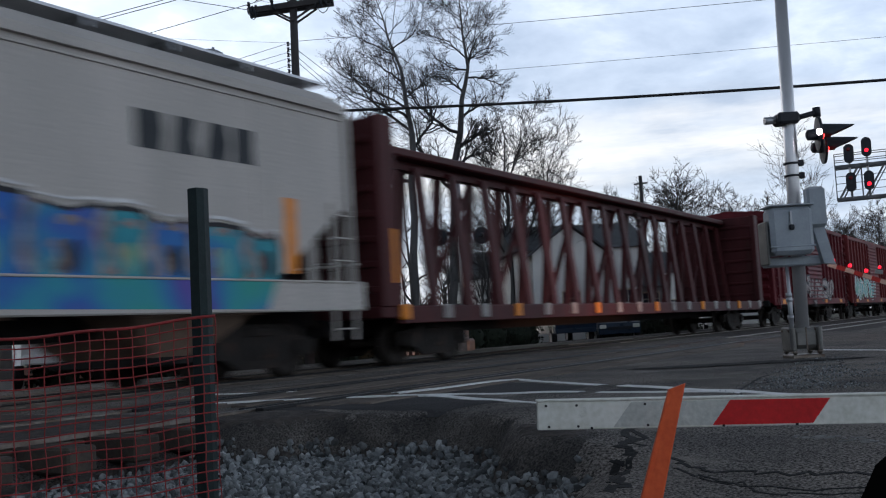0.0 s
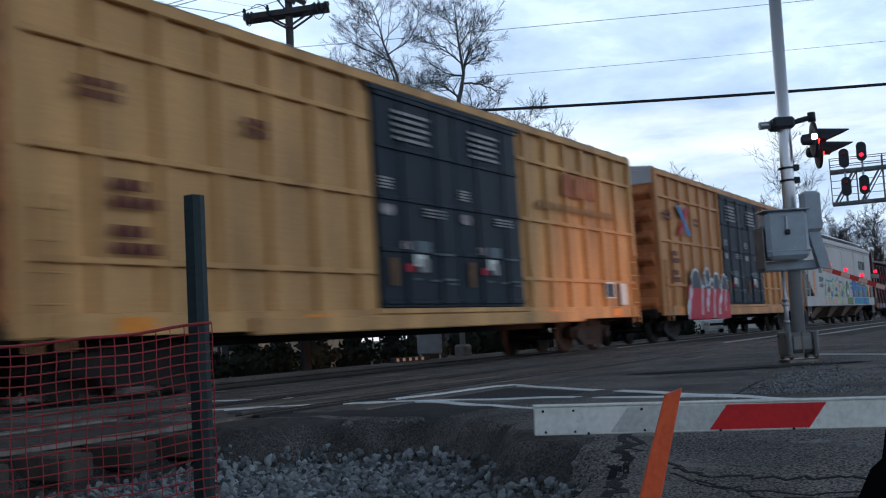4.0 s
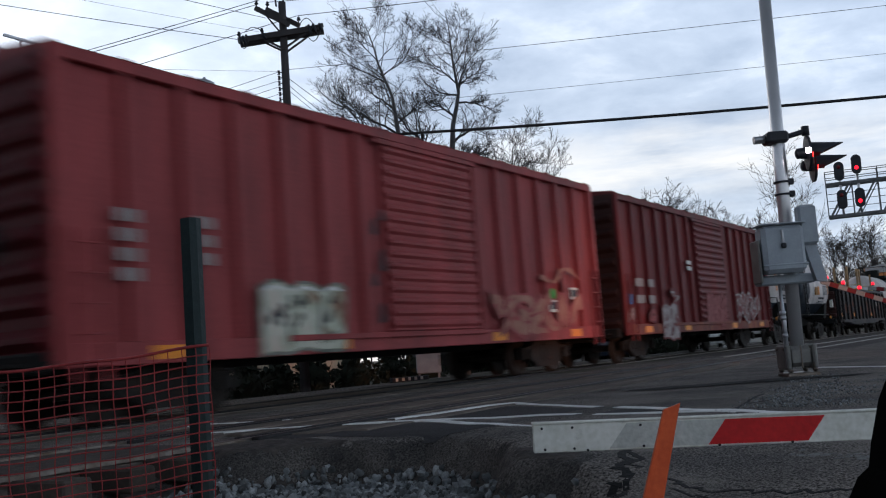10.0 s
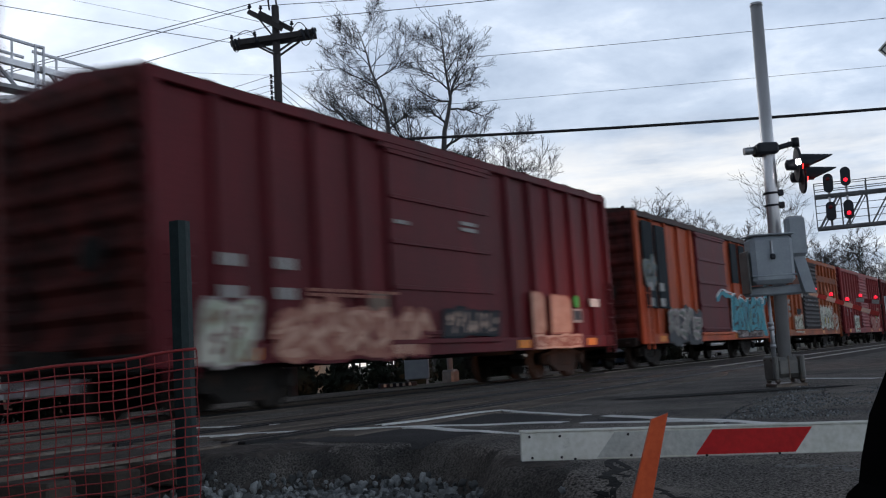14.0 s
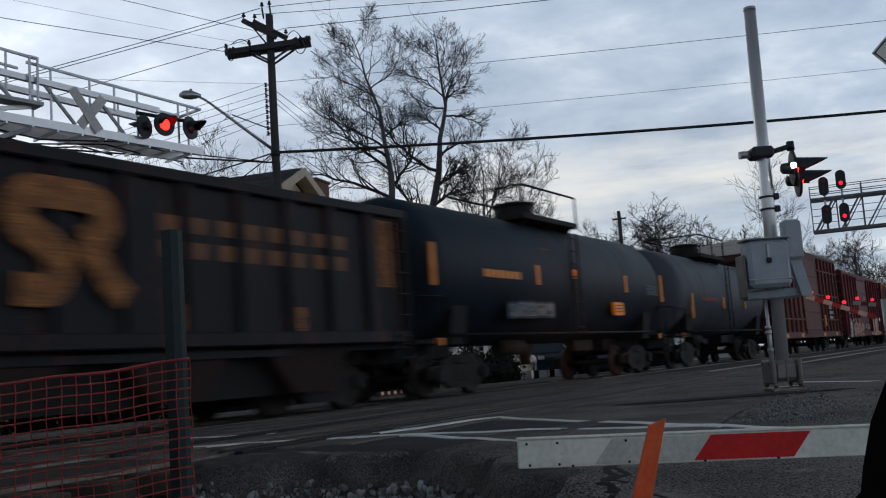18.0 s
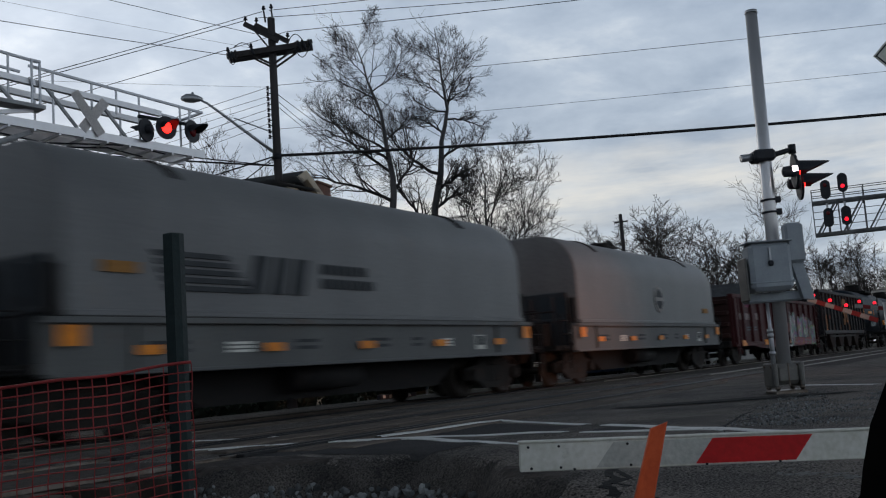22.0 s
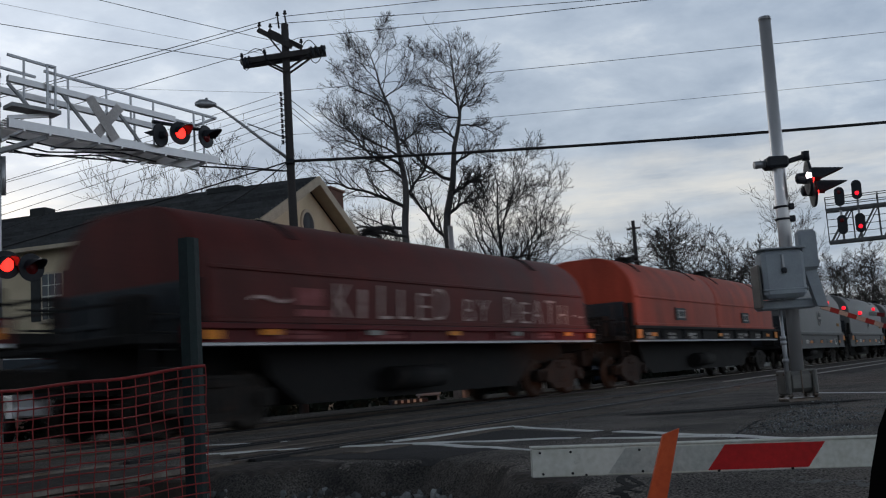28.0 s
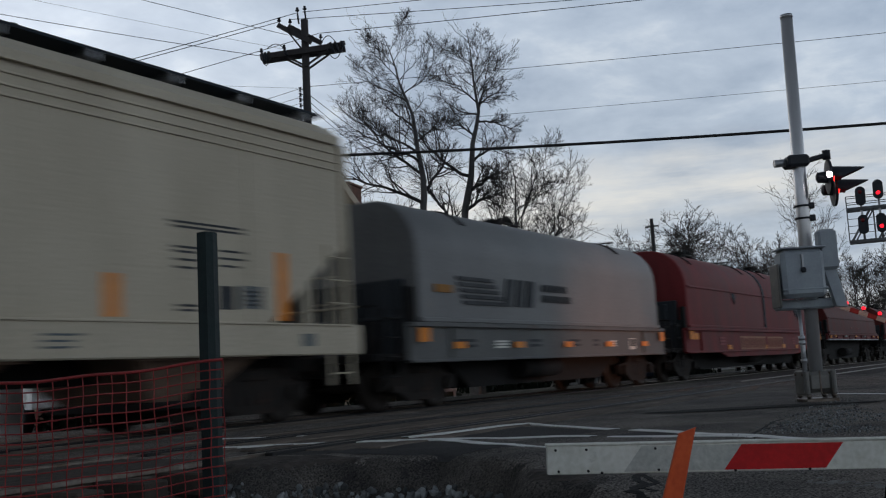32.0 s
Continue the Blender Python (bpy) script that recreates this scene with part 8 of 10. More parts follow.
def centerbeam(label, rear, front, body, ze=4.2):
    L = front - rear
    h = L / 2
    car = thing("centerbeam_flatcar", label, "flat car", group="freight cars")
    part("deck", Shape().box(-h, h, -1.55, 1.55, 0.82, 1.02, 0.02), body, car)
    part("centre_sill", Shape().box(-h, h, -0.4, 0.4, 0.55, 0.85), BLACK, car)
    part("side_sill", Shape().box(-h + 0.5, h - 0.5, -1.58, -1.5, 0.72, 1.0, 0.01), body, car)
    for sx in (-1, 1):
        b = part("bulkhead", Shape().box(sx * (h - 0.35), sx * (h - 0.05), -1.58, 1.58, 1.02, ze, 0.02), body, car, "tall ribbed bulkhead")
        for k in range(7):
            z = 1.3 + k * 0.42
            part("bulkhead_rib", Shape().box(sx * (h - 0.05), sx * (h + 0.02), -1.45, 1.45, z - 0.06, z + 0.06, 0.02), body, b)
            part("bulkhead_rib", Shape().box(sx * (h - 0.42), sx * (h - 0.35), -1.45, 1.45, z - 0.05, z + 0.05, 0.02), body, b)
        for y in (-1.5, 1.5):
            part("bulkhead_post", Shape().box(sx * (h - 0.5), sx * h, y - 0.09, y + 0.09, 1.0, ze + 0.02, 0.02), body, b)
        bars(b, -0.6, 3.4, [4, 4, 4], DRESS, y=-1.6, w=0.07, h=0.1)
    part("top_beam", Shape().box(-h, h, -0.45, 0.45, ze - 0.25, ze - 0.08, 0.03).box(-h, h, -0.12, 0.12, ze - 0.42, ze - 0.25), body, car, "long top chord beam")
    n = 17
    for k in range(n + 1):
        x = -h + 0.6 + (L - 1.2) * k / n
        for sy in (-1, 1):
            part("stanchion", bar(Shape(), (x, sy * 0.46, 1.02), (x + 0.001, sy * 0.18, ze - 0.35), 0.27, 0.1), body, car)
        part("tie_down", Shape().box(x - 0.12, x + 0.12, -1.62, -1.56, 0.78, 1.04, 0.02), DRESS if k % 3 else REFLECT, car)
    for k in range(n // 2):
        x = -h + 0.9 + (L - 1.8) * k / (n // 2)
        d = (L - 1.2) / n
        part("diagonal", bar(Shape(), (x, 0, 1.02), (x + d * 1.5, 0, ze - 0.35), 0.1, 0.1), body, car)
    part("reflector", Shape().box(-h + 0.3, -h + 0.42, -1.6, -1.585, 1.4, 2.3), REFLECT, car)
    running_gear(car, L, 2.3)
    return place_car(car, rear, front)


def gondola(label, rear, front, body, top=2.5, bot=0.78, ribs=13, load=None, inside=None, low_marks=False):
    L = front - rear
    h = L / 2
    car = thing("gondola_car", label, "gondola car", group="freight cars")
    part("side_wall", Shape().box(-h, h, -1.5, -1.42, bot, top), body, car)
    part("side_wall", Shape().box(-h, h, 1.42, 1.5, bot, top), body, car)
    part("floor", Shape().box(-h, h, -1.42, 1.42, bot + 0.15, bot + 0.3), BLACK, car)
    part("centre_sill", Shape().box(-h, h, -0.35, 0.35, 0.55, bot + 0.15), BLACK, car)
    for sx in (-1, 1):
        # end walls coloured dark for their shade, whatever the body paint
        e = part("end_wall", Shape().box(sx * (h - 0.06), sx * h, -1.42, 1.42, bot + 0.1, top), P_GRIMESHADE, car)
        for k in range(4):
            z = bot + 0.4 + k * (top - bot - 0.6) / 3
            part("end_ridge", Shape().box(sx * h, sx * (h + 0.09), -1.4, 1.4, z - 0.09, z + 0.09, 0.03), P_GRIMESHADE, e)
        ladder(car, sx * (h - 0.3), -1.62, bot - 0.3, top - 0.1, 0.42, "x", body, 5)
        part("end_sill", Shape().box(sx * (h - 0.1), sx * (h + 0.2), -1.4, 1.4, bot - 0.05, bot + 0.2, 0.03), BLACK, car)
    for sy in (-1, 1):
        part("top_rail", Shape().box(-h, h, sy * 1.40, sy * 1.6, top - 0.06, top + 0.08, 0.02), body, car)
        part("bottom_rail", Shape().box(-h, h, sy * 1.42, sy * 1.58, bot - 0.02, bot + 0.14, 0.02), body, car)
    part("belly_sheet", Shape().prism([(-h * 0.68, bot), (-h * 0.46, bot - 0.14), (h * 0.46, bot - 0.14), (h * 0.68, bot)], -1.57, -1.5, "y"), body, car, "deeper middle of the side sheet")
    rib = Shape().prism([(-0.08, -1.5), (-0.06, -1.6), (0.06, -1.6), (0.08, -1.5)], bot + 0.1, top - 0.05, "z").mesh("side_rib", body)
    for k in range(ribs + 1):
        p = part("side_rib", rib, body, car)
        p.location = (-h + 0.15 + (L - 0.3) * k / ribs, 0, 0)
    for x in ((-h + 1.2, -h * 0.4, -0.4, h * 0.2, h * 0.5, h - 1.2) if low_marks else (-h + 0.9, -h * 0.4, h * 0.35, h - 1.0)):
        if low_marks:
            part("reflector", Shape().box(x - 0.3, x + 0.3, -1.592, -1.575, bot - 0.005, bot + 0.2), REFLECT, car)
        else:
            part("reflector", Shape().box(x - 0.22, x + 0.22, -1.513, -1.5, bot + 0.3, bot + 0.48), REFLECT, car)
    if load == "pipes":
        for y, z in ((-1.05, top - 0.14), (-0.6, top - 0.14), (-0.15, top - 0.14), (0.3, top - 0.14), (0.75, top - 0.14), (1.15, top - 0.14), (-0.82, top + 0.22), (-0.3, top + 0.23), (0.35, top + 0.22), (0.9, top + 0.21)):
            s = Shape().tube([(-h + 1.0, y, z), (h - 1.4, y, z)], 0.205, 16)
            part("steel_pipe", s, PIPEBLACK, car, "long dark coated steel pipe")
        for sx in (-1, 1):
            part("raised_end", Shape().box(sx * (h - 0.1), sx * h + sx * 0.02, -1.45, 1.45, top - 0.1, top + 0.45, 0.02), body, car, "raised end wall above the sides")
        for x in (-7.2, -3.6, -3.3, 0.0, 0.85, 4.9):
            for y in (-1.36, 1.36):
                part("stake", Shape().box(x - 0.06, x + 0.06, y - 0.05, y + 0.05, bot + 0.3, top + (1.15 if abs(x) > 3.4 else 1.35), 0.01), STRAW, car, "upright timber stake")
            part("strap", Shape().box(x + 0.08, x + 0.14, -1.42, 1.42, top + 0.435, top + 0.45), STRAP, car)
            part("chock", Shape().box(x - 0.22, x + 0.2, -1.44, -1.18, top + 0.09, top + 0.2, 0.02), STRAP, car, "yellow strapped chock")
    running_gear(car, L, 1.9)
    return place_car(car, rear, front)


def open_hopper(label, rear, front, body, top=3.27, ze=1.45):
    L = front - rear
    h = L / 2
    car = thing("open_hopper", label, "hopper car", group="freight cars")
    side = [(-h, top), (-h, top - 0.9), (-h + 0.02, top - 1.0), (-h + 0.02, 1.15), (h - 0.02, 1.15), (h - 0.02, top - 1.0), (h, top - 0.9), (h, top)]
    part("side_sheet", Shape().box(-h, h, -1.5, -1.44, 1.15, top), body, car)
    part("side_sheet", Shape().box(-h, h, 1.44, 1.5, 1.15, top), body, car)
    part("slope_sheet", Shape().prism([(-h, top - 0.4), (-h + 3.2, 1.0), (h - 3.2, 1.0), (h, top - 0.4), (h, top - 0.5), (h - 3.2, 0.9), (-h + 3.2, 0.9), (-h, top - 0.5)], -1.44, 1.44, "y"), body, car)
    for sx in (-1, 1):
        part("end_sheet", Shape().box(sx * (h - 0.05), sx * h, -1.44, 1.44, top - 1.1, top), body, car)
        for y in (-1.4, -0.5, 0.5, 1.4):
            part("end_post", Shape().box(sx * (h - 0.12), sx * (h + 0.05), y - 0.06, y + 0.06, 1.0, top - 0.1, 0.02), body, car)
        part("end_platform", Shape().box(sx * (h - 2.2), sx * (h + 0.1), -1.4, 1.4, 0.95, 1.05), BLACK, car)
        ladder(car, sx * (h - 0.3), -1.62, 0.6, top - 0.1, 0.42, "x", body, 7)
    for sy in (-1, 1):
        part("top_chord", Shape().box(-h, h, sy * 1.4, sy * 1.61, top - 0.06, top + 0.1, 0.02), body, car)
        part("side_sill", Shape().box(-h, h, sy * 1.44, sy * 1.6, 1.05, 1.25, 0.02), body, car)
    rib = Shape().prism([(-0.08, -1.5), (-0.06, -1.6), (0.06, -1.6), (0.08, -1.5)], 1.2, top, "z").mesh("side_rib", body)
    for k in range(15):
        p = part("side_rib", rib, body, car)
        p.location = (-h + 0.12 + (L - 0.24) * k / 14, 0, 0)
    bay = mat("rusty_bay", (0.03, 0.016, 0.013), 0.9, second=(0.014, 0.011, 0.01), size=1.1)
    for k in range(4):
        x = -h + 3.0 + k * (L - 6) / 3.2
        part("hopper_bay", Shape().prism([(x - 0.2, 1.1), (x + 2.0, 1.1), (x + 1.3, 0.35), (x + 0.5, 0.35)], -1.4, 1.4, "y"), bay, car, "rusted discharge bay")
    part("centre_sill", Shape().box(-h, h, -0.3, 0.3, 0.6, 1.0), BLACK, car)
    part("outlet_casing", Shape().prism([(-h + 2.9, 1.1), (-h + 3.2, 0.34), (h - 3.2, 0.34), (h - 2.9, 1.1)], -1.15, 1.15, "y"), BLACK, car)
    part("coal_load", Shape().prism([(-h + 0.1, top - 0.55), (-h + 2, top - 0.2), (h - 2, top - 0.2), (h - 0.1, top - 0.55), (h - 0.1, top - 0.8), (-h + 0.1, top - 0.8)], -1.42, 1.42, "y"), BLACK, car)
    running_gear(car, L, 1.9)
    return place_car(car, rear, front)


def hood_profile(z0, z1, half=1.5, edge=0.75, n=5):
    """Round-shouldered cover section in (y, z)."""
    pts = [(-half, z0)]
    zc = z1 - edge
    for k in range(n + 1):
        a = math.pi - (math.pi / 2) * k / n
        pts.append((-half + edge + edge * math.cos(a) + 0.0, zc + edge * math.sin(a)))
    for k in range(n + 1):
        a = math.pi / 2 - (math.pi / 2) * k / n
        pts.append((half - edge + edge * math.cos(a), zc + edge * math.sin(a)))
    pts.append((half, z0))
    return pts


def coilcar(label, rear, front, body, hood=None, z_hood=1.42, top=3.72, bot=0.82, hoods=1, logo=None, round_top=False, deck=None, lid=None):
    L = front - rear
    h = L / 2
    car = thing("coil_car", label, "coil car", group="freight cars")
    hood = hood or body
    deck = deck or body
    part("side_girder", Shape().box(-h - 0.35, h + 0.35, -1.52, -1.44, bot, z_hood - 0.06, 0.02), deck, car)
    part("side_girder", Shape().box(-h - 0.35, h + 0.35, 1.44, 1.52, bot, z_hood - 0.06, 0.02), deck, car)
    part("top_flange", Shape().box(-h - 0.3, h + 0.3, -1.6, -1.44, z_hood - 0.1, z_hood - 0.02, 0.01), deck, car)
    # black strip drawn as the shadow line under the hood
    part("rim_shadow", Shape().box(-h, h, -1.565, -1.44, z_hood - 0.02, z_hood + 0.004), RUBBER, car)
    part("bottom_flange", Shape().box(-h - 0.3, h + 0.3, -1.57, -1.44, bot - 0.03, bot + 0.02, 0.008), GALV if bot > 1 else deck, car)
    part("floor", Shape().box(-h, h, -1.44, 1.44, bot + 0.1, bot + 0.2), BLACK, car)
    part("centre_sill", Shape().box(-h - 1.0, h + 1.0, -0.35, 0.35, 0.62, bot + 0.15), BLACK, car)
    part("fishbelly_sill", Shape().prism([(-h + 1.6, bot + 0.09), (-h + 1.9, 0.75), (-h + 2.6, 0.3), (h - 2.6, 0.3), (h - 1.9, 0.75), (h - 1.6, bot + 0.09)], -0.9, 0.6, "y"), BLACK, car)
    part("air_reservoir", Shape().tube([(-1.5, -1.1, 0.62), (0.2, -1.1, 0.62)], 0.2, 12), BLACK, car)
    for k in range(9 if bot > 1 else 2):
        x = -h + 0.1 + (L - 0.2) * k / 8 if bot > 1 else (-h + 1.0, h - 1.2)[k]
        part("girder_rib", Shape().box(x - 0.04, x + 0.04, -1.57, -1.52, bot + 0.05, z_hood - 0.1), deck, car)
    edge = 1.15 if round_top else 1.0
    n = hoods
    for i in range(n):
        a, b = -h + L * i / n + (0.03 if i else 0), -h + L * (i + 1) / n - (0.03 if i < n - 1 else 0)
        prof = hood_profile(z_hood, top, 1.53, edge, 9)
        cv = Shape()
        # slightly rounded hood ends
        rings = [(a, 0.985), (a + 0.03, 0.997), (a + 0.07, 1.0), (b - 0.07, 1.0), (b - 0.03, 0.997), (b, 0.985)]
        m = len(prof)
        v = [(x, y * (0.985 + 0.015 * (k - 0.985) / 0.015), z_hood + (z - z_hood) * k) for x, k in rings for y, z in prof]
        f = [(j * m + q, j * m + q + 1, (j + 1) * m + q + 1, (j + 1) * m + q) for j in range(len(rings) - 1) for q in range(m - 1)]
        cv.add(v, f, True)
        cv.add([v[q] for q in range(m)], [tuple(range(m))])
        cv.add([v[(len(rings) - 1) * m + q] for q in range(m)], [tuple(range(m))])
        hd = part("hood", cv, hood, car, "round-shouldered steel coil cover")
        if round_top:
            zs_ = z_hood + 0.44 * (top - z_hood)
            near = min((q for q in prof if q[0] < 0), key=lambda q: abs(q[1] - zs_))
            part("hood_seam", Shape().box(a + 0.15, b - 0.15, near[0] - 0.03, near[0] + 0.06, near[1] - 0.03, near[1] + 0.03, 0.01), hood, hd)
        for y0 in (-1.575, 1.5):
            part("hood_rim", Shape().box(a, b, y0, y0 + 0.075, z_hood - 0.015, z_hood + 0.07, 0.015), hood, hd)
        for u in (0.17, 0.83):
            # hook straps over the near shoulder
            x = a + (b - a) * u
            run_over = [(y * 1.012, z_hood + (z - z_hood) * 1.012) for y, z in prof if y < -0.2 and z > top - 0.42]
            strap = Shape()
            for q0, q1 in zip(run_over, run_over[1:]):
                strap.prism([(q0[0], q0[1]), (q1[0], q1[1]), (q1[0], q1[1] - 0.05), (q0[0] + 0.04, q0[1] - 0.03)], x - 0.07, x + 0.07)
            part("hook_strap", strap, BLACK, hd)
        x = (a + b) / 2
        for y in (-0.22, 0.22):
            part("lifting_bracket", Shape().tube([(x + 0.4 * math.cos(math.pi * q / 8), y, top - 0.04 + 0.36 * math.sin(math.pi * q / 8)) for q in range(9)], 0.075, 6), BLACK, hd)
        part("lifting_pin", Shape().tube([(x, -0.3, top + 0.3), (x, 0.3, top + 0.3)], 0.05, 8).box(x - 0.09, x + 0.09, -0.06, 0.06, top - 0.05, top + 0.34), BLACK, hd)
        part("lift_guide", Shape().tube([(x - 1.2, -0.35, top + 0.0), (x - 0.45, -0.35, top + 0.16), (x + 0.45, -0.35, top + 0.16)], 0.03, 6), BLACK, hd)
        part("lift_guide", Shape().tube([(b - 0.9, -0.5, top - 0.1), (b - 0.2, -0.5, top + 0.2), (b - 0.2, 0.5, top + 0.2)], 0.025, 6), BLACK, hd)
    if lid:
        joint = [(y * 1.012, z_hood + (z - z_hood) * 1.008) for y, z in hood_profile(z_hood, top, 1.53, edge, 9)]
        part("hood_joint", Shape().prism(joint, -0.13, 0.13), lid, car, "black joint band between the hoods")
    for sx in (-1, 1):
        part("end_deck", Shape().box(sx * h, sx * (h + 1.15), -1.4, 1.4, bot + 0.02, bot + 0.14, 0.01), BLACK, car)
        bh = part("end_bulkhead", Shape().box(sx * (h + 0.02), sx * (h + 0.1), -1.25, 1.25, bot + 0.1, z_hood + 0.34 * (top - z_hood), 0.02), P_BULK, car, "dark steel end bulkhead")
        part("bulkhead_stiffener", Shape().box(sx * (h + 0.1), sx * (h + 0.16), -1.25, 1.25, z_hood + 0.05, z_hood + 0.13, 0.02), P_BULK, bh)
        for y0 in (-0.9, -0.3, 0.3, 0.9):
            part("bulkhead_stiffener", Shape().box(sx * (h + 0.1), sx * (h + 0.17), y0 - 0.05, y0 + 0.05, bot + 0.15, z_hood + 0.3 * (top - z_hood), 0.02), P_BULK, bh)
        for y0 in (-1.5, 1.35):
            part("end_post", Shape().box(sx * (h + 0.05), sx * (h + 0.2), y0, y0 + 0.15, bot, z_hood + 0.6, 0.02), BLACK, car)
        part("end_rail", Shape().tube([(sx * (h + 1.05), -1.35, bot + 0.1), (sx * (h + 1.05), -1.35, 1.75), (sx * (h + 1.05), 1.35, 1.75), (sx * (h + 1.05), 1.35, bot + 0.1)], 0.022, 6), BLACK, car)
        ladder(car, sx * (h + 0.75), -1.45, bot - 0.4, z_hood + 0.2, 0.42, "x", BLACK, 4)
        part("reflector", Shape().box(sx * h - 0.16, sx * h + 0.16, -1.615, -1.6, z_hood - 0.36 if bot < 1 else bot + 0.06, z_hood - 0.12), REFLECT, car)
        part("brake_box", Shape().box(sx * (h + 0.3), sx * (h + 0.7), -0.9, -0.4, bot + 0.14, bot + 0.7, 0.03), BLACK, car)
    for k in range(5 if logo or bot > 1 else 0):
        x = -h + 1.2 + (L - 2.4) * k / 4
        part("reflector", Shape().box(x - 0.2, x + 0.2, -1.583, -1.573, bot + (0.12 if bot > 1 else 0.2), bot + (0.22 if bot > 1 else 0.32)), REFLECT if k % 2 == 0 or bot < 1 else DRESS, car)
    if bot < 1 and logo:
        for x, wide in ((-h * 0.55, 0.5), (h * 0.42, 0.34)):
            for q in range(3):
                part("plate_line", Shape().box(x, x + wide, -1.532, -1.519, bot + 0.2 + 0.055 * q, bot + 0.235 + 0.055 * q), ARMWHITE, car)
        for x, wide in ((-h * 0.8, 0.7), (-h * 0.3, 0.5), (0.1, 0.6), (h * 0.25, 0.3)):
            for q in range(2):
                part("lettering_bar", Shape().box(x, x + wide, -1.530, -1.519, bot + 0.22 + 0.1 * q, bot + 0.27 + 0.1 * q), DARKMARK, car)
        part("white_frame", Shape().box(h - 2.1, h - 1.75, -1.531, -1.519, bot + 0.12, bot + 0.4), ARMWHITE, car)
        part("dark_panel", Shape().box(h - 2.06, h - 1.79, -1.534, -1.529, bot + 0.2, bot + 0.38), DARKMARK, car)
    y = -1.555
    if logo == "ring":
        zc = z_hood + 0.7
        for r0, r1, m_ in ((0.38, 0.0, DRESS), (0.30, 0.0, DARKMARK)):
            part("round_mark", Shape().lathe([(y - (0.006 if m_ is DRESS else 0.012), r0), (y + 0.03, r0)], (0.15, 0, zc), "y", 24), m_, car, "pale ring with two dark halves")
        part("ring_bar", Shape().box(-0.15, 0.45, y - 0.018, y, zc - 0.05, zc + 0.05), DRESS, car)
        part("yellow_plate", Shape().box(h - 1.3, h - 0.75, y - 0.01, y + 0.02, zc - 0.35, zc - 0.2), STRAPDULL, car)
    elif logo == "stripes":
        zc = z_hood + 0.62
        for k in range(5):
            part("logo_stripe", Shape().prism([(-4.5 + 0.05 * k, zc + 0.22 - k * 0.11), (-3.2 + 0.12 * k, zc + 0.22 - k * 0.11), (-3.16 + 0.12 * k, zc + 0.15 - k * 0.11), (-4.46 + 0.05 * k, zc + 0.15 - k * 0.11)], y - 0.008, y + 0.02, "y"), DARKMARK, car)
        for x0 in (-2.75, -2.3, -1.85):
            part("logo_block", Shape().prism([(x0, zc - 0.28), (x0 + 0.3, zc - 0.28), (x0 + 0.46, zc + 0.26), (x0 + 0.16, zc + 0.26)], y - 0.008, y + 0.02, "y"), DARKMARK, car, "dark slanted block logo")
        bars(car, -1.1, zc + 0.22, [7, 8], DARKMARK, y=y, w=0.13, h=0.15, gap=0.05)
        part("yellow_plate", Shape().box(-h + 0.5, -h + 1.05, y - 0.01, y + 0.02, zc - 0.1, zc + 0.04), STRAPDULL, car)
    running_gear(car, L + 2.3, 1.75)
    return place_car(car, rear, front)


def words(car, text, x, z, size, material, y, length):
    """Hand-painted letters, each a thin mesh of its own on the near side."""
    step = length / len(text)
    for k, letter in enumerate(text):
        cu = bpy.data.curves.new("letter", "FONT")
        cu.body, cu.size, cu.extrude, cu.offset = letter, size, 0.003, -0.012
        ob = new("letter", cu)
        bpy.context.view_layer.update()
        me = bpy.data.meshes.new_from_object(ob.evaluated_get(bpy.context.evaluated_depsgraph_get()))
        bpy.data.objects.remove(ob)
        wide = max(v.co.x for v in me.vertices)
        for v in me.vertices:
            v.co = (v.co.x / wide * step * (0.4 if letter == "I" else 0.78) + 0.1 * v.co.y, v.co.y * (1 + 0.1 * math.sin(k * 2.3 + x)) + 0.04 * math.sin(k * 3.1), v.co.z)
        me.transform(pose(x + k * step, y, z, 90, 0, 0))
        me.materials.clear()
        me.materials.append(material)
        part("chalk_letter", me, material, car, "hand-written pale letter")


# ---- the consist, from the leading car back
c = boxcar("maroon boxcar with ribbed sides and pale graffiti", 73.6, 88.9, P_MAROON)
graffiti(c, -5, 3, 1.0, 2.3, 6, P_BLUE, P_OUTW, 71, "blue and white graffiti")
c = boxcar("dark red boxcar with silver graffiti", 56.4, 71.8, P_RED)
graffiti(c, -6.5, 0, 1.0, 2.2, 6, P_AQUA, P_OUTW, 72, "pale blue graffiti")
c = boxcar("dark red ribbed boxcar with faded graffiti", 39.4, 54.6, P_MAROON, ribs=18)
graffiti(c, -4, 4, 1.0, 2.0, 7, P_SILVER, P_OUT, 73, "silver graffiti")
centerbeam("empty dark red centerbeam flatcar with tall bulkheads", 13.22, 37.6, P_DARKRED)

c = covered_hopper("pale grey covered hopper with bright graffiti letters", -6.7, 12.68, P_HOPPER)
block_letter(c, [(-5.55, 1.2), (-4.85, 2.25), (-3.05, 2.2), (-3.0, 1.2)], P_PASTEL, P_TEAL, -1.572, "pastel block letter outlined in blue")
block_letter(c, [(-3.1, 1.2), (-3.3, 2.2), (-2.95, 2.4), (-2.4, 2.2), (-1.7, 2.42), (-1.25, 2.1), (-1.45, 1.2)], P_PASTEL, P_BLUE, -1.576, "pastel block letter outlined in blue")
block_letter(c, [(-1.6, 1.2), (-1.3, 2.22), (-0.7, 2.22), (0.02, 1.9), (0.15, 1.4), (-0.2, 1.2)], P_PASTEL, P_SLATE, -1.580, "pastel block letter outlined in blue")
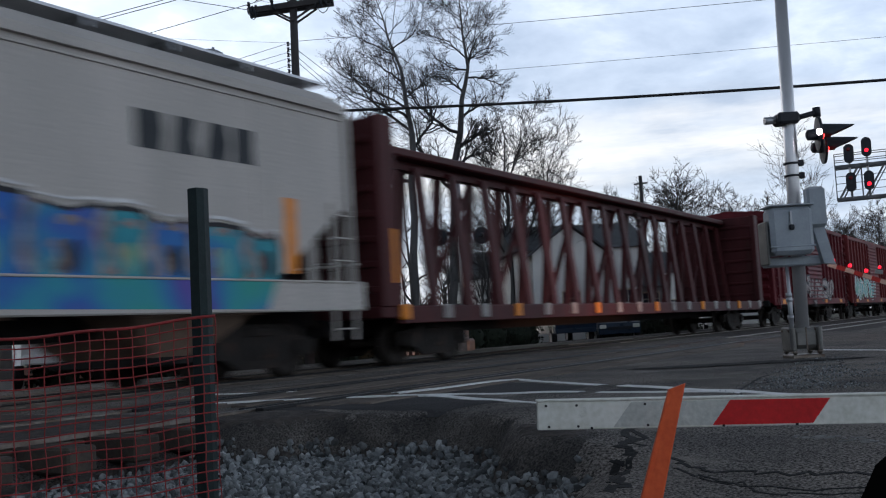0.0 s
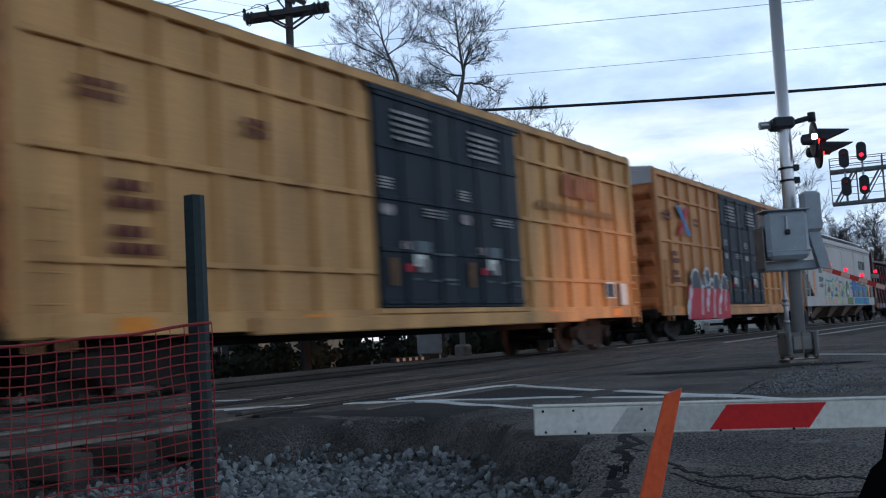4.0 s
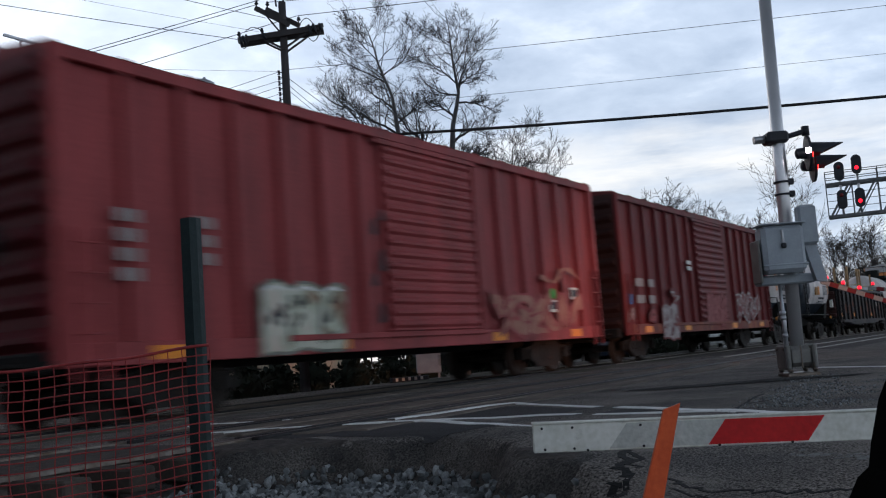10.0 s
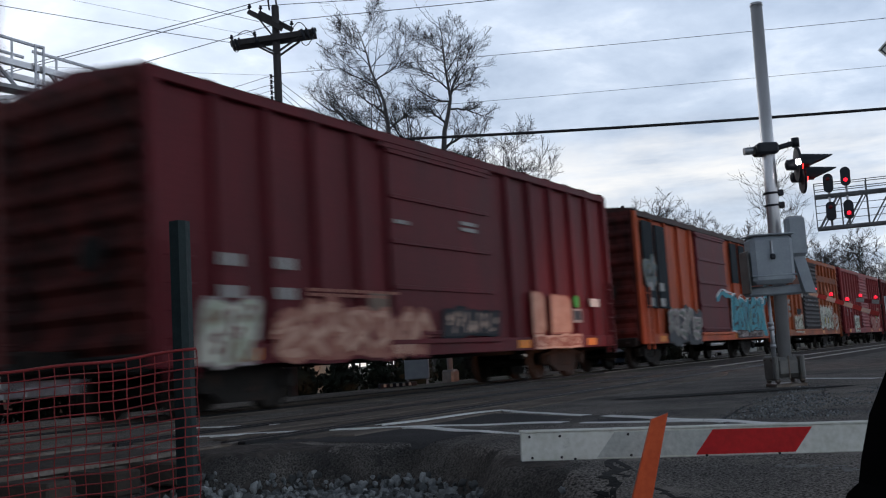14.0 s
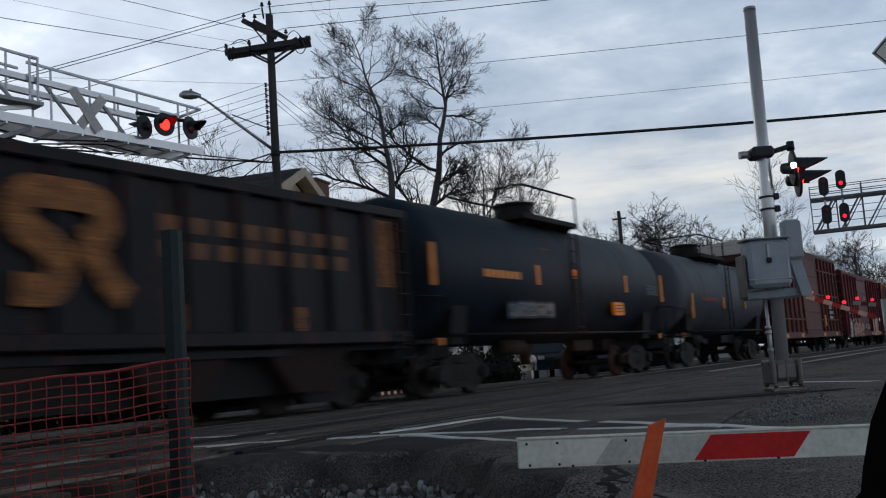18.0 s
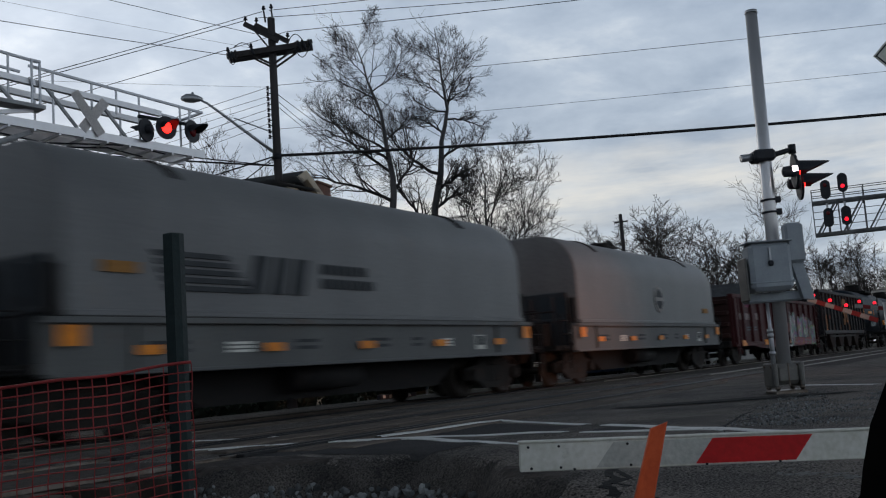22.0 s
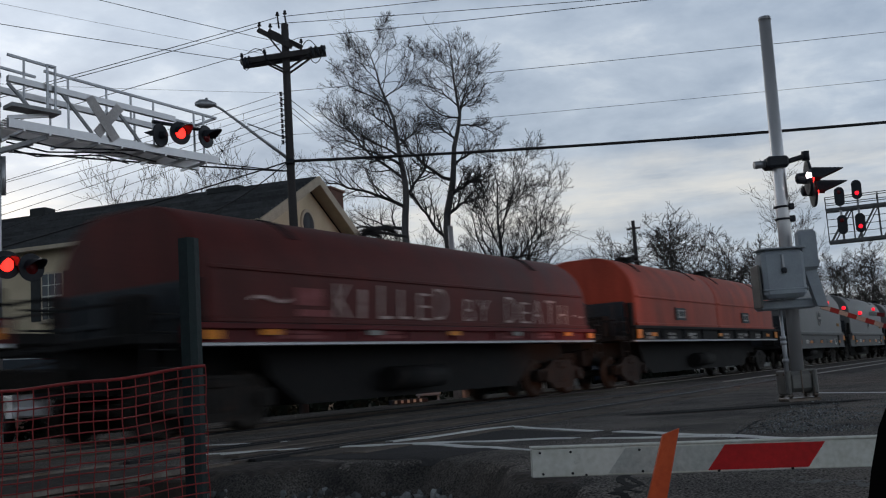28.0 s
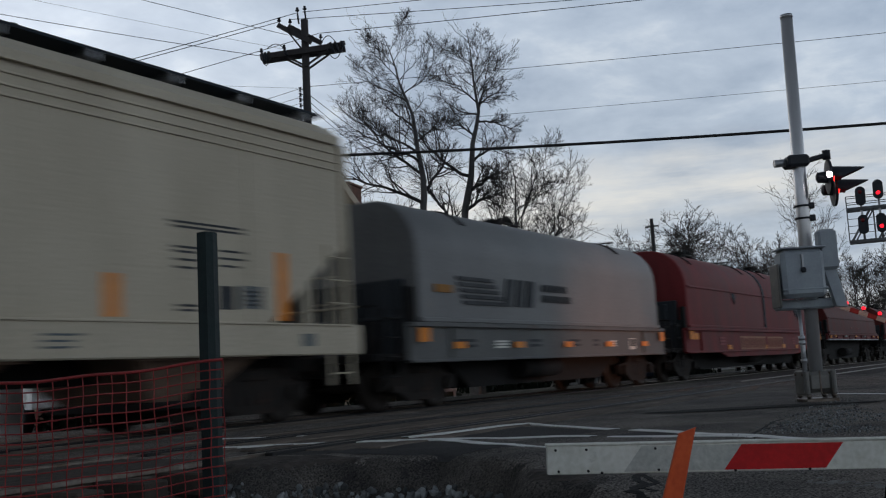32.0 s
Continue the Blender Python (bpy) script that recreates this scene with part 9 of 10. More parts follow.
for x, z, rx, rz, m_ in ((-4.3, 1.75, 0.28, 0.14, P_MAGENTA), (-4.15, 1.45, 0.2, 0.12, P_OUTW), (-3.6, 1.5, 0.14, 0.2, P_BLUE), (-2.35, 1.78, 0.34, 0.1, P_BLUE), (-2.5, 1.45, 0.4, 0.09, P_MAGENTA), (-0.85, 1.6, 0.16, 0.28, P_VIOLET), (-0.4, 1.5, 0.12, 0.2, P_BLUE)):
    spray_oval(c, x, z, rx, rz, m_, -1.588)
spray_oval(c, 0.12, 1.55, 0.17, 0.36, P_LIME, -1.586)
spray_oval(c, 0.95, 1.72, 0.52, 0.56, P_SLATE, -1.572)
spray_oval(c, 0.95, 1.72, 0.42, 0.47, P_LEAF, -1.578)
for x in (0.83, 1.1):
    spray_oval(c, x, 1.68, 0.11, 0.2, P_OUTW, -1.584)
spray_oval(c, 1.35, 1.3, 1.0, 0.12, P_LEAF, -1.590)
for k, (x, z) in enumerate(((1.75, 2.2), (2.0, 2.2), (1.95, 1.98), (2.2, 1.98))):
    part("spray_dab", Shape().box(x, x + 0.2, -1.574, -1.562, z - 0.14, z), P_BLUES, c)
for x0, x1, m_ in ((-5.6, -0.3, P_PASTEL), (0.4, 2.3, P_LEAF), (2.5, 7.6, P_BLUES)):
    part("spray_dab", Shape().prism([(x0, 1.04), (x1 - 0.2, 0.99), (x1, 1.38), (x0 + 0.1, 1.38)], -1.615, -1.609, "y"), m_, c, "spray paint run over the sill")
bars(c, 1.7, 1.75, [4, 3], P_PINK, y=-1.57, w=0.14, h=0.1)
for k, (x0, x1) in enumerate(((2.45, 3.75), (3.6, 4.75), (4.6, 5.4), (5.3, 6.1), (6.0, 7.1), (7.0, 7.75))):
    zt = 2.32 - 0.05 * k
    mid = (x0 + x1) / 2
    block_letter(c, [(x0, 1.22), (x0 - 0.04, zt - 0.12), (x0 + 0.1, zt), (mid, zt - (0.1 if k % 2 else -0.04)), (x1 - 0.1, zt), (x1, zt - 0.2), (x1 - 0.04, 1.22), (mid, 1.3)], (P_BLUE, P_BLUES, P_TEAL)[k % 3], P_OUT, -1.572 - 0.003 * (k % 3), "blue and violet block letter", 0.08)
    if k:
        part("letter_gap", ribbon(smooth_path([(x0 + 0.1, 1.42), (x0 + 0.02, 1.75), (x0 + 0.1, zt - 0.02)]), 0.09, -1.592), P_SILVER, c)
    part("letter_gap", ribbon(smooth_path([(mid - 0.16, 1.42), (mid - 0.1, 1.62), (mid - 0.18, 1.8)]), 0.07, -1.592), P_SILVER, c)
    part("letter_gap", ribbon(smooth_path([(mid - 0.1, 2.0), (mid + 0.08, 2.06), (mid + 0.2, 1.98)]), 0.05, -1.592), P_SILVER, c)
    part("white_edge", ribbon([(x0 + 0.02, zt + 0.05), (mid, zt + (0.0 if k % 2 else 0.1)), (x1 - 0.05, zt + 0.05)], 0.025, -1.590), P_OUTW, c)
    spray_oval(c, mid + 0.06, 1.62, 0.11, 0.2, P_OUT if k % 2 else P_AQUA, -1.594)
s = Shape()
for k, x in enumerate((5.2, 5.8, 6.35, 6.9)):
    s.prism([(x, 3.0), (x + 0.42, 3.0), (x + 0.46 - 0.1 * (k % 2), 3.22), (x + 0.42, 3.48), (x + 0.05 * (k % 3), 3.48)], -1.57, -1.555, "y")
part("block_logo", s, DARKMARK, c, "four dark block shapes")
bars(c, -6.4, 2.78, [4], P_SLATE, y=-1.562, w=0.16, h=0.24)
bars(c, -6.4, 2.35, [3], P_SLATE, y=-1.562, w=0.18, h=0.24)
bars(c, -6.4, 1.98, [9, 8], P_SLATE, y=-1.562, w=0.08, h=0.05, gap=0.03)
bars(c, -5.75, 2.32, [2, 1], P_SLATE, y=-1.562, w=0.14, h=0.16)
for x in (-7.6, 8.0):
    part("orange_bar", Shape().box(x - 0.12, x + 0.12, -1.575, -1.555, 1.5, 2.6), REFLECT, c)


def yellow_box(rear, front, tag):
    d = -0.26 if tag else 0.0
    c = boxcar("tall yellow boxcar with navy double plug doors", rear, front, P_TAN if tag else P_YELLOW, zs=0.78, ze=5.0, ribs=18, door=(-2.5 + d, 2.62 + d), door_mat=P_NAVY, door_style="plug", panels=True, end_mat=P_RUSTEND, roof_mat=mat("roof_zinc", (0.42, 0.43, 0.44), 0.6, second=(0.34, 0.34, 0.35), size=2))
    part("door_beam", Shape().box(-5.6 + d, 5.5 + d, -1.66, -1.5, 0.72, 0.96, 0.02), P_TAN if tag else P_YELLOW, c, "projecting beam below the doors")
    # notices on each door leaf
    for x0 in (-2.6 + d, d):
        for q in range(5):
            part("notice_line", Shape().box(x0 + 0.62, x0 + 1.75 - 0.1 * (q % 2), -1.628, -1.614, 4.42 - 0.115 * q, 4.475 - 0.115 * q), DRESS, c)
        for q in range(4):
            part("notice_line", Shape().box(x0 + 0.12, x0 + 0.48, -1.628, -1.614, 3.08 + 0.055 * q, 3.11 + 0.055 * q), DRESS, c)
        for q in range(3):
            part("notice_line", Shape().box(x0 + 1.46, x0 + 2.16, -1.628, -1.614, 2.68 + 0.06 * q, 2.71 + 0.06 * q), DRESS, c)
        part("pale_notice", Shape().prism([(x0 + 0.15, 2.69), (x0 + 0.22, 2.63), (x0 + 0.44, 2.63), (x0 + 0.5, 2.69), (x0 + 0.5, 2.77), (x0 + 0.44, 2.82), (x0 + 0.22, 2.82), (x0 + 0.15, 2.77)], -1.628, -1.614, "y"), P_SILVER, c, "pale eight-sided notice")
        part("white_notice", Shape().box(x0 + 1.09, x0 + 1.42, -1.63, -1.614, 1.79, 2.0), ARMWHITE, c)
        part("pale_notice", Shape().box(x0 + 1.12, x0 + 1.6, -1.626, -1.614, 2.04, 2.24), P_SLATE, c)
        part("pale_notice", Shape().box(x0 + 0.72, x0 + 0.98, -1.626, -1.614, 2.08, 2.22), P_SILVER, c)
        part("red_notice", Shape().box(x0 + 0.78, x0 + 1.02, -1.628, -1.614, 1.69, 1.83), P_CRIM, c, "small red notice plate")
        part("orange_plate", Shape().box(x0 + 0.34, x0 + 0.54, -1.628, -1.614, 1.45, 1.92), OCHDULL, c, "upright dull orange plate")
        for z, xa, xb in ((2.03, 1.78, 2.4), (1.55, 1.6, 1.85), (1.58, 2.0, 2.45), (1.5, 2.2, 2.45), (1.57, 1.05, 1.25)):
            part("notice_line", Shape().box(x0 + xa, x0 + xb, -1.626, -1.614, z - 0.02, z + 0.02), P_SLATE, c)
    if tag:
        for k, m_ in ((1, P_CRIM), (-1, P_BLUE)):
            part("cross_logo", Shape().prism([(d - 7.22, 3.62 - 0.44 * k), (d - 6.92, 3.62 - 0.44 * k), (d - 5.98, 3.62 + 0.44 * k), (d - 6.28, 3.62 + 0.44 * k)], -1.612 - (0.006 if k < 0 else 0), -1.6, "y"), m_, c, "crossed colour logo bars")
        # broad crimson band with white slashes under dark humps
        rr = random.Random(5)
        low_edge = [(d - 7.0 + 0.3 * k, 0.6 + rr.uniform(0, 0.05)) for k in range(16)]
        high_edge = [(d - 2.5 - 0.29 * k, 1.62 + rr.uniform(-0.08, 0.05)) for k in range(16)]
        band = part("spray_band", Shape().prism(low_edge + high_edge, -1.668, -1.664, "y"), P_CRIM, c, "crimson spray-painted band with white slashes")
        for k, (xa, xb, wd) in enumerate(((-6.95, -6.55, 0.18), (-5.6, -5.35, 0.1), (-5.05, -4.75, 0.16), (-4.35, -4.05, 0.08), (-3.75, -3.35, 0.13), (-3.05, -2.8, 0.09))):
            za, zb = 0.66 + 0.1 * (k % 3), 1.6 + 0.1 * (k % 2)
            path = smooth_path([(d + xa, za), (d + xa + 0.05, (za + zb) / 2 - 0.1), (d + xb - 0.12, zb - 0.25), (d + xb, zb)])
            part("white_slash", ribbon(path, wd * 0.7, -1.671, 0.00002), P_OUTW, band)
        for xa, wd, zt in ((-6.05, 0.95, 2.12), (-4.85, 0.6, 2.2), (-3.9, 0.72, 2.06), (-3.0, 0.62, 2.04)):
            for grow_by, m_, yy in ((0.075, P_OUTW, -1.674), (0.0, P_HUMP, -1.678)):
                dome = [(d + xa + (wd / 2 + grow_by) * math.cos(math.pi * q / 12) * (1 + 0.12 * math.sin(q * 2.1 + xa)), 1.58 + (zt - 1.58 + grow_by) * math.sin(math.pi * q / 12) ** (0.8 + 0.5 * (q % 2))) for q in range(13)]
                part("white_halo" if grow_by else "dark_hump", Shape().prism(dome, yy, yy + 0.003, "y"), m_, band)
        part("white_slash", ribbon(smooth_path([(d - 5.5, 1.6), (d - 5.2, 2.1), (d - 4.95, 1.65), (d - 4.4, 1.9), (d - 4.3, 1.6)]), 0.045, -1.682, 0.00002), P_OUTW, band)
    s = Shape()
    for k in range(3):
        s.box(d + 4.9 + k * 0.64, d + 5.42 + k * 0.64, -1.6, -1.585, 3.62, 4.12)
    part("block_logo", s, mat("faded_red_mark", (0.40, 0.16, 0.085) if tag else (0.3, 0.09, 0.05), 0.8, second=(0.45, 0.22, 0.10) if tag else (0.38, 0.17, 0.07), size=4), c, "faded red block letters")
    brown = mat("faded_brown_mark", (0.38, 0.19, 0.08) if tag else (0.30, 0.16, 0.065), 0.8, size=4)
    for x, n in ((3.55, 3), (4.65, 5), (6.4, 5)):
        bars(c, d + x, 3.40, [n], brown, y=-1.59, w=0.2, h=0.17, gap=0.12)
    bars(c, d - 8.4, 3.82, [4, 4], P_BROWN, y=-1.6, w=0.12, h=0.1)
    bars(c, d - 5.6, 3.76, [3, 3], P_BROWN, y=-1.6, w=0.12, h=0.1)
    bars(c, d - 7.95, 2.66, [3, 4], P_BROWN, y=-1.6, w=0.14, h=0.14)
    bars(c, d - 7.95, 2.1, [3, 4], P_BROWN, y=-1.6, w=0.14, h=0.14)
    if not tag:
        part("data_panel", Shape().box(7.0, 7.6, -1.61, -1.588, 1.26, 1.66), ARMWHITE, c)
        part("data_panel_dark", Shape().box(7.03, 7.5, -1.614, -1.609, 1.29, 1.62), SIGBLACK, c)
        part("white_notice", Shape().box(7.95, 8.38, -1.61, -1.588, 1.1, 1.64), ARMWHITE, c)
    return c


yellow_box(-25.62, -7.42, True)
yellow_box(-46.1, -27.66, False)

WHITE_TANK = "white tank car with a broad black waistband and belly"
c = tankcar(WHITE_TANK, -60.0, -47.3, P_WHITE, (-1.3, 2.0, P_TANKBLACK), (1.85, P_TANKBLACK))
bars(c, -3.9, 2.35, [9], DARKMARK, y=-1.445, w=0.15, h=0.2)
bars(c, 3.4, 2.5, [4, 4], DARKMARK, y=-1.445, w=0.12, h=0.16)
part("placard", Shape().box(2.2, 2.8, -1.44, -1.42, 2.0, 2.5), REFLECT, c)

c = gondola("black gondola loaded with dark pipes between timber stakes", -77.33, -61.11, P_BLACK, 2.5, 0.75, 13, "pipes")
bars(c, 4.5, 1.9, [6, 6], DRESS, y=-1.503, w=0.12, h=0.1)
# rust ovals whose orange also paints in the headlight-lit spots
rusty = mat("rust_and_glow_patch", (0.16, 0.055, 0.03), 0.9, second=(0.04, 0.024, 0.02), size=5)
for x, z, rx, rz in ((-5.6, 1.5, 0.4, 0.3), (-4.5, 1.3, 0.35, 0.42), (-3.4, 1.75, 0.4, 0.2), (-3.2, 1.2, 0.42, 0.18), (-0.9, 1.3, 0.4, 0.3), (1.5, 1.5, 0.35, 0.42), (2.5, 1.4, 0.38, 0.45), (4.0, 1.2, 0.4, 0.25), (6.2, 1.5, 0.35, 0.4)):
    spray_oval(c, x, z, rx, rz, rusty, -1.504)

c = tankcar(WHITE_TANK, -91.0, -78.2, P_WHITE, (-1.9, 1.2, P_TANKBLACK), (1.72, P_TANKBLACK))
bars(c, -5.0, 2.45, [10], DARKMARK, y=-1.445, w=0.16, h=0.24)
bars(c, -5.0, 2.05, [12, 14], DARKMARK, y=-1.40, w=0.08, h=0.08)
part("placard", Shape().box(2.32, 2.98, -1.45, -1.40, 2.12, 2.5), STRAPDULL, c, "yellow square placard")
part("orange_bar", Shape().box(3.04, 3.22, -1.45, -1.40, 2.15, 2.55), REFLECT, c)
for q in range(8):
    part("lettering_bar", Shape().box(4.33, 5.38 - 0.08 * (q % 3), -1.44, -1.40, 2.15 + 0.058 * q, 2.175 + 0.058 * q), P_SLATE, c)
bars(c, 3.05, 2.03, [9], DARKMARK, y=-1.40, w=0.1, h=0.1)
for q in range(2):
    part("lettering_bar", Shape().box(3.2 - 0.6 * q, 4.2 + 0.3 * q, -1.38, -1.33, 1.8 - 0.07 * q, 1.83 - 0.07 * q), P_SLATE, c)
for x in (6.75, 7.15):
    part("end_placard", Shape().box(x - 0.1, x + 0.1, -1.3, -1.22, 1.55, 1.95, 0.01), ARMWHITE, c, "white placard at the end ladder")
for x in (-5.4, 5.4):
    part("orange_bar", Shape().box(x - 0.07, x + 0.07, -1.43, -1.40, 2.2, 2.9), REFLECT, c)

c = boxcar("oxide red boxcar with corrugated sliding door and silver graffiti", -107.56, -92.2, P_RED, zs=0.72, ribs=16, door=(-1.25, 1.8), skirt=P_REDSKIRT, end_mat=P_GRIMESHADE)
tag_mass(c, -5.05, -3.55, 0.56, 1.55, 2, P_SILVER, P_RED, P_MAROON, 11, "silver graffiti block", lean=0.05)
tag_mass(c, -0.8, 1.5, 0.9, 1.95, 6, P_FAINT, P_RED, P_RED, 12, "faint pale scrawl on the door", y=-1.622)
graffiti(c, 2.85, 5.9, 0.95, 1.9, 5, P_RED, P_SILVER, 13, "silver outlined graffiti lettering", fat=0.8)
graffiti(c, -7.6, -7.1, 0.95, 1.4, 1, P_SILVER, P_RED, 14, "pale scrawl")
graffiti(c, -5.95, -5.5, 1.0, 1.4, 1, P_FAINT, P_RED, 15, "pale scrawl")
graffiti(c, -4.1, -3.4, 1.6, 1.95, 1, P_SILVER, P_RED, 16, "pale scrawl", fat=0.7)
for x, n in ((-6.86, 4), (-5.88, 3)):
    for z in (2.23, 1.78):
        bars(c, x, z, [n], DRESS, w=0.12, h=0.22, gap=0.03)
for z in (2.9, 2.72):
    part("data_panel", Shape().box(-2.28, -1.93, -1.606, -1.59, z - 0.12, z), ARMWHITE, c)
part("blue_dot", Shape().box(-7.53, -7.23, -1.605, -1.59, 1.53, 1.82, 0.008), P_BLUE, c)

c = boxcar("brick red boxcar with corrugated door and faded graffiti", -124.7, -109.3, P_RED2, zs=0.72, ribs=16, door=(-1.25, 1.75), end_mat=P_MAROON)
tag_mass(c, -4.5, -2.5, 0.8, 1.7, 3, P_PALE, P_MOSS, P_OUT, 15, "pale green and black graffiti", lean=0.1, shine=P_OUTW)
for x, z, hgt in ((-1.6, 1.15, 0.35), (-1.75, 1.75, 0.25), (-1.5, 2.0, 0.4), (-1.7, 2.6, 0.3), (-1.45, 2.85, 0.22)):
    part("black_drip", Shape().prism([(x, z), (x + 0.16, z + 0.04), (x + 0.13, z + hgt), (x + 0.04, z + hgt - 0.06)], -1.606, -1.598, "y"), P_OUT, c)
graffiti(c, 2.2, 6.5, 0.9, 1.7, 5, P_ROSE, P_RED2, 16, "faded pale graffiti")
bars(c, -6.9, 2.6, [2, 2, 2, 2], P_SILVER, w=0.15, h=0.16)
bars(c, -5.6, 2.6, [2, 2, 2], P_SILVER, w=0.13, h=0.16)
part("green_dot", Shape().lathe([(-1.606, 0.12), (-1.59, 0.12)], (5.05, 0, 1.74), "y", 14), P_LIMEGREEN, c, "round green sticker")
part("pale_swirl", ribbon(smooth_path([(4.5, 2.1), (5.2, 2.0), (5.6, 2.28), (6.1, 2.28), (6.5, 2.1)]), 0.06, -1.606), P_ROSE, c, "pale sprayed arc")
part("pale_swirl", ribbon(smooth_path([(5.62, 2.2), (5.75, 1.6), (5.85, 1.1)]), 0.13, -1.609), P_FAINT, c)
for x, z in ((4.87, 1.33), (6.0, 1.62)):
    part("data_panel", Shape().box(x, x + 0.38, -1.606, -1.59, z, z + 0.27), ARMWHITE, c)
    part("data_panel_dark", Shape().box(x + 0.04, x + 0.34, -1.61, -1.604, z + 0.06, z + 0.22), SIGBLACK, c)

P_ORSTAIN = mat("stained_orange_paint", (0.27, 0.08, 0.036), 0.8, second=(0.19, 0.06, 0.03), size=1.5, streak=0.3)
P_PINKISH = mat("faded_pink_spray", (0.52, 0.21, 0.11), 0.7, second=(0.45, 0.14, 0.06), size=3, bump=0)
c = boxcar("faded orange rusty boxcar with dark corrugated door", -141.67, -126.4, P_RUSTOR, zs=0.72, ribs=16, door=(-1.9, 1.75), door_mat=mat("dark_door_paint", (0.05, 0.045, 0.045), 0.7, second=(0.03, 0.03, 0.032), size=2))
tag_mass(c, 1.75, 5.4, 1.0, 2.2, 5, P_PALE, P_GRIMESHADE, P_OUT, 44, "pale green and white graffiti lettering", lean=0.12, shine=P_CREAM)
for x in (2.95, 3.75):
    spray_oval(c, x, 1.45, 0.09, 0.17, STRAP, -1.626)
graffiti(c, 5.4, 6.9, 0.8, 1.9, 3, P_PALE, P_RUSTOR, 42, "faded pale scrawl", y=-1.61, fat=0.7)
part("faded_cross", ribbon([(3.9, 3.2), (4.4, 2.7), (5.0, 2.05)], 0.13, -1.612), P_PINKISH, c, "faded pink cross stroke")
part("faded_cross", ribbon([(5.0, 3.15), (4.5, 2.75), (3.9, 2.2)], 0.12, -1.616), P_PINKISH, c)
tag_mass(c, -4.5, -2.5, 0.82, 1.7, 3, P_PALE, P_RUSTOR, P_GRIMESHADE, 18, "pale scrawl", lean=0.05)
for k in range(5):
    z = 2.16 + 0.235 * k
    for j in range(7):
        x = -1.25 + 0.36 * j + 0.1 * math.sin(k * 2.1 + j)
        part("door_scrawl", Shape().box(x, x + 0.2 + 0.1 * math.sin(k * 1.3 + j * 2.2), -1.632, -1.619, z - 0.03, z + 0.03 + 0.02 * math.sin(j + k)), P_SLATE if (j + k) % 3 else P_SILVER, c)
BAND = mat("brown_overpaint", (0.17, 0.06, 0.034), 0.8, second=(0.09, 0.038, 0.026), size=2, streak=0.3)
for x0, x1, z0, z1, m_ in ((-7.3, -2.3, 3.08, 3.42, BAND), (2.0, 7.3, 3.42, 3.72, P_ORSTAIN), (-3.35, -2.55, 2.95, 3.2, P_GRIMESHADE), (-3.7, -2.75, 1.5, 1.95, P_DARKPANEL)):
    part("overpainted_patch", Shape().box(x0, x1, -1.594, -1.585, z0, z1), m_, c, "dark overpainted patch")
for z0 in (2.5, 2.78, 3.1):
    part("data_panel", Shape().box(-2.45, -2.12, -1.606, -1.59, z0, z0 + 0.2), DRESS, c)
bars(c, -6.6, 2.35, [2, 2, 2], DRESS, w=0.2, h=0.2)
bars(c, -5.6, 2.35, [2, 2, 2], DRESS, w=0.2, h=0.2)

c = boxcar("orange-red boxcar with maroon door, dark painted panels and teal graffiti", -158.41, -143.3, P_ORANGE, zs=0.68, ribs=12, door=(-1.9, 1.45), door_mat=P_MAROON, door_style="flat", end_mat=P_REDEND, roof_mat=P_GRIMESHADE)
for x0, x1, z0, z1 in ((2.35, 3.2, 2.75, 4.2), (3.6, 4.4, 2.75, 4.2), (4.75, 5.65, 2.75, 4.2), (-7.1, -6.2, 1.7, 4.2), (-5.95, -5.1, 1.7, 4.15)):
    part("dark_panel", Shape().box(x0, x1, -1.598, -1.55, z0, z1), P_DARKPANEL, c, "dark painted side panel")
tag_mass(c, 1.6, 6.45, 0.92, 2.3, 5, P_TEAL, P_OUTW, P_HUMP, 19, "large teal graffiti lettering", shine=P_OUTW)
graffiti(c, 1.9, 6.1, 0.98, 2.1, 5, P_TEAL, P_OUT, 20, "dark-edged teal letters", y=-1.626, fat=1.0, inner=P_AQUA)
part("graffiti_tail", ribbon(smooth_path([(-0.1, 2.06), (0.5, 2.3), (1.2, 2.27), (1.9, 2.2)]), 0.11, -1.618), P_TEAL, c, "teal graffiti tail with white edge")
part("graffiti_tail", ribbon(smooth_path([(-0.15, 2.15), (0.6, 2.44), (1.3, 2.38), (2.0, 2.36)]), 0.04, -1.621), P_OUTW, c)
part("graffiti_flick", Shape().prism([(6.1, 2.0), (6.75, 2.2), (6.95, 2.5), (6.94, 3.1), (7.35, 2.75), (7.4, 2.15), (6.6, 1.95), (6.95, 0.75), (6.3, 0.8)], -1.617, -1.609, "y"), P_TEAL, c, "teal graffiti arrow")
part("graffiti_flick", ribbon([(6.0, 2.4), (6.45, 2.05), (6.9, 2.45), (6.9, 3.18)], 0.035, -1.622), P_OUTW, c)
part("graffiti_flick", ribbon([(6.5, 1.85), (6.75, 1.2), (7.0, 0.7)], 0.05, -1.622), P_CREAM, c)
tag_mass(c, 2.2, 6.2, 0.78, 0.98, 4, P_SILVER, P_GRIMESHADE, P_GRIMESHADE, 29, "pale overspray along the sill", y=-1.625, lean=0)
tag_mass(c, -5.5, -2.1, 0.66, 1.7, 5, P_HUMP, P_OUT, P_OUT, 21, "grey-green graffiti", shine=P_MOSS)
graffiti(c, -5.4, -2.3, 0.75, 1.65, 4, P_MOSS, P_SILVER, 26, "pale looped graffiti outlines", y=-1.626, fat=0.55)
graffiti(c, -7.1, -6.2, 2.3, 3.2, 2, P_SLATE, P_MOSS, 22, "grey scrawl", fat=0.7)
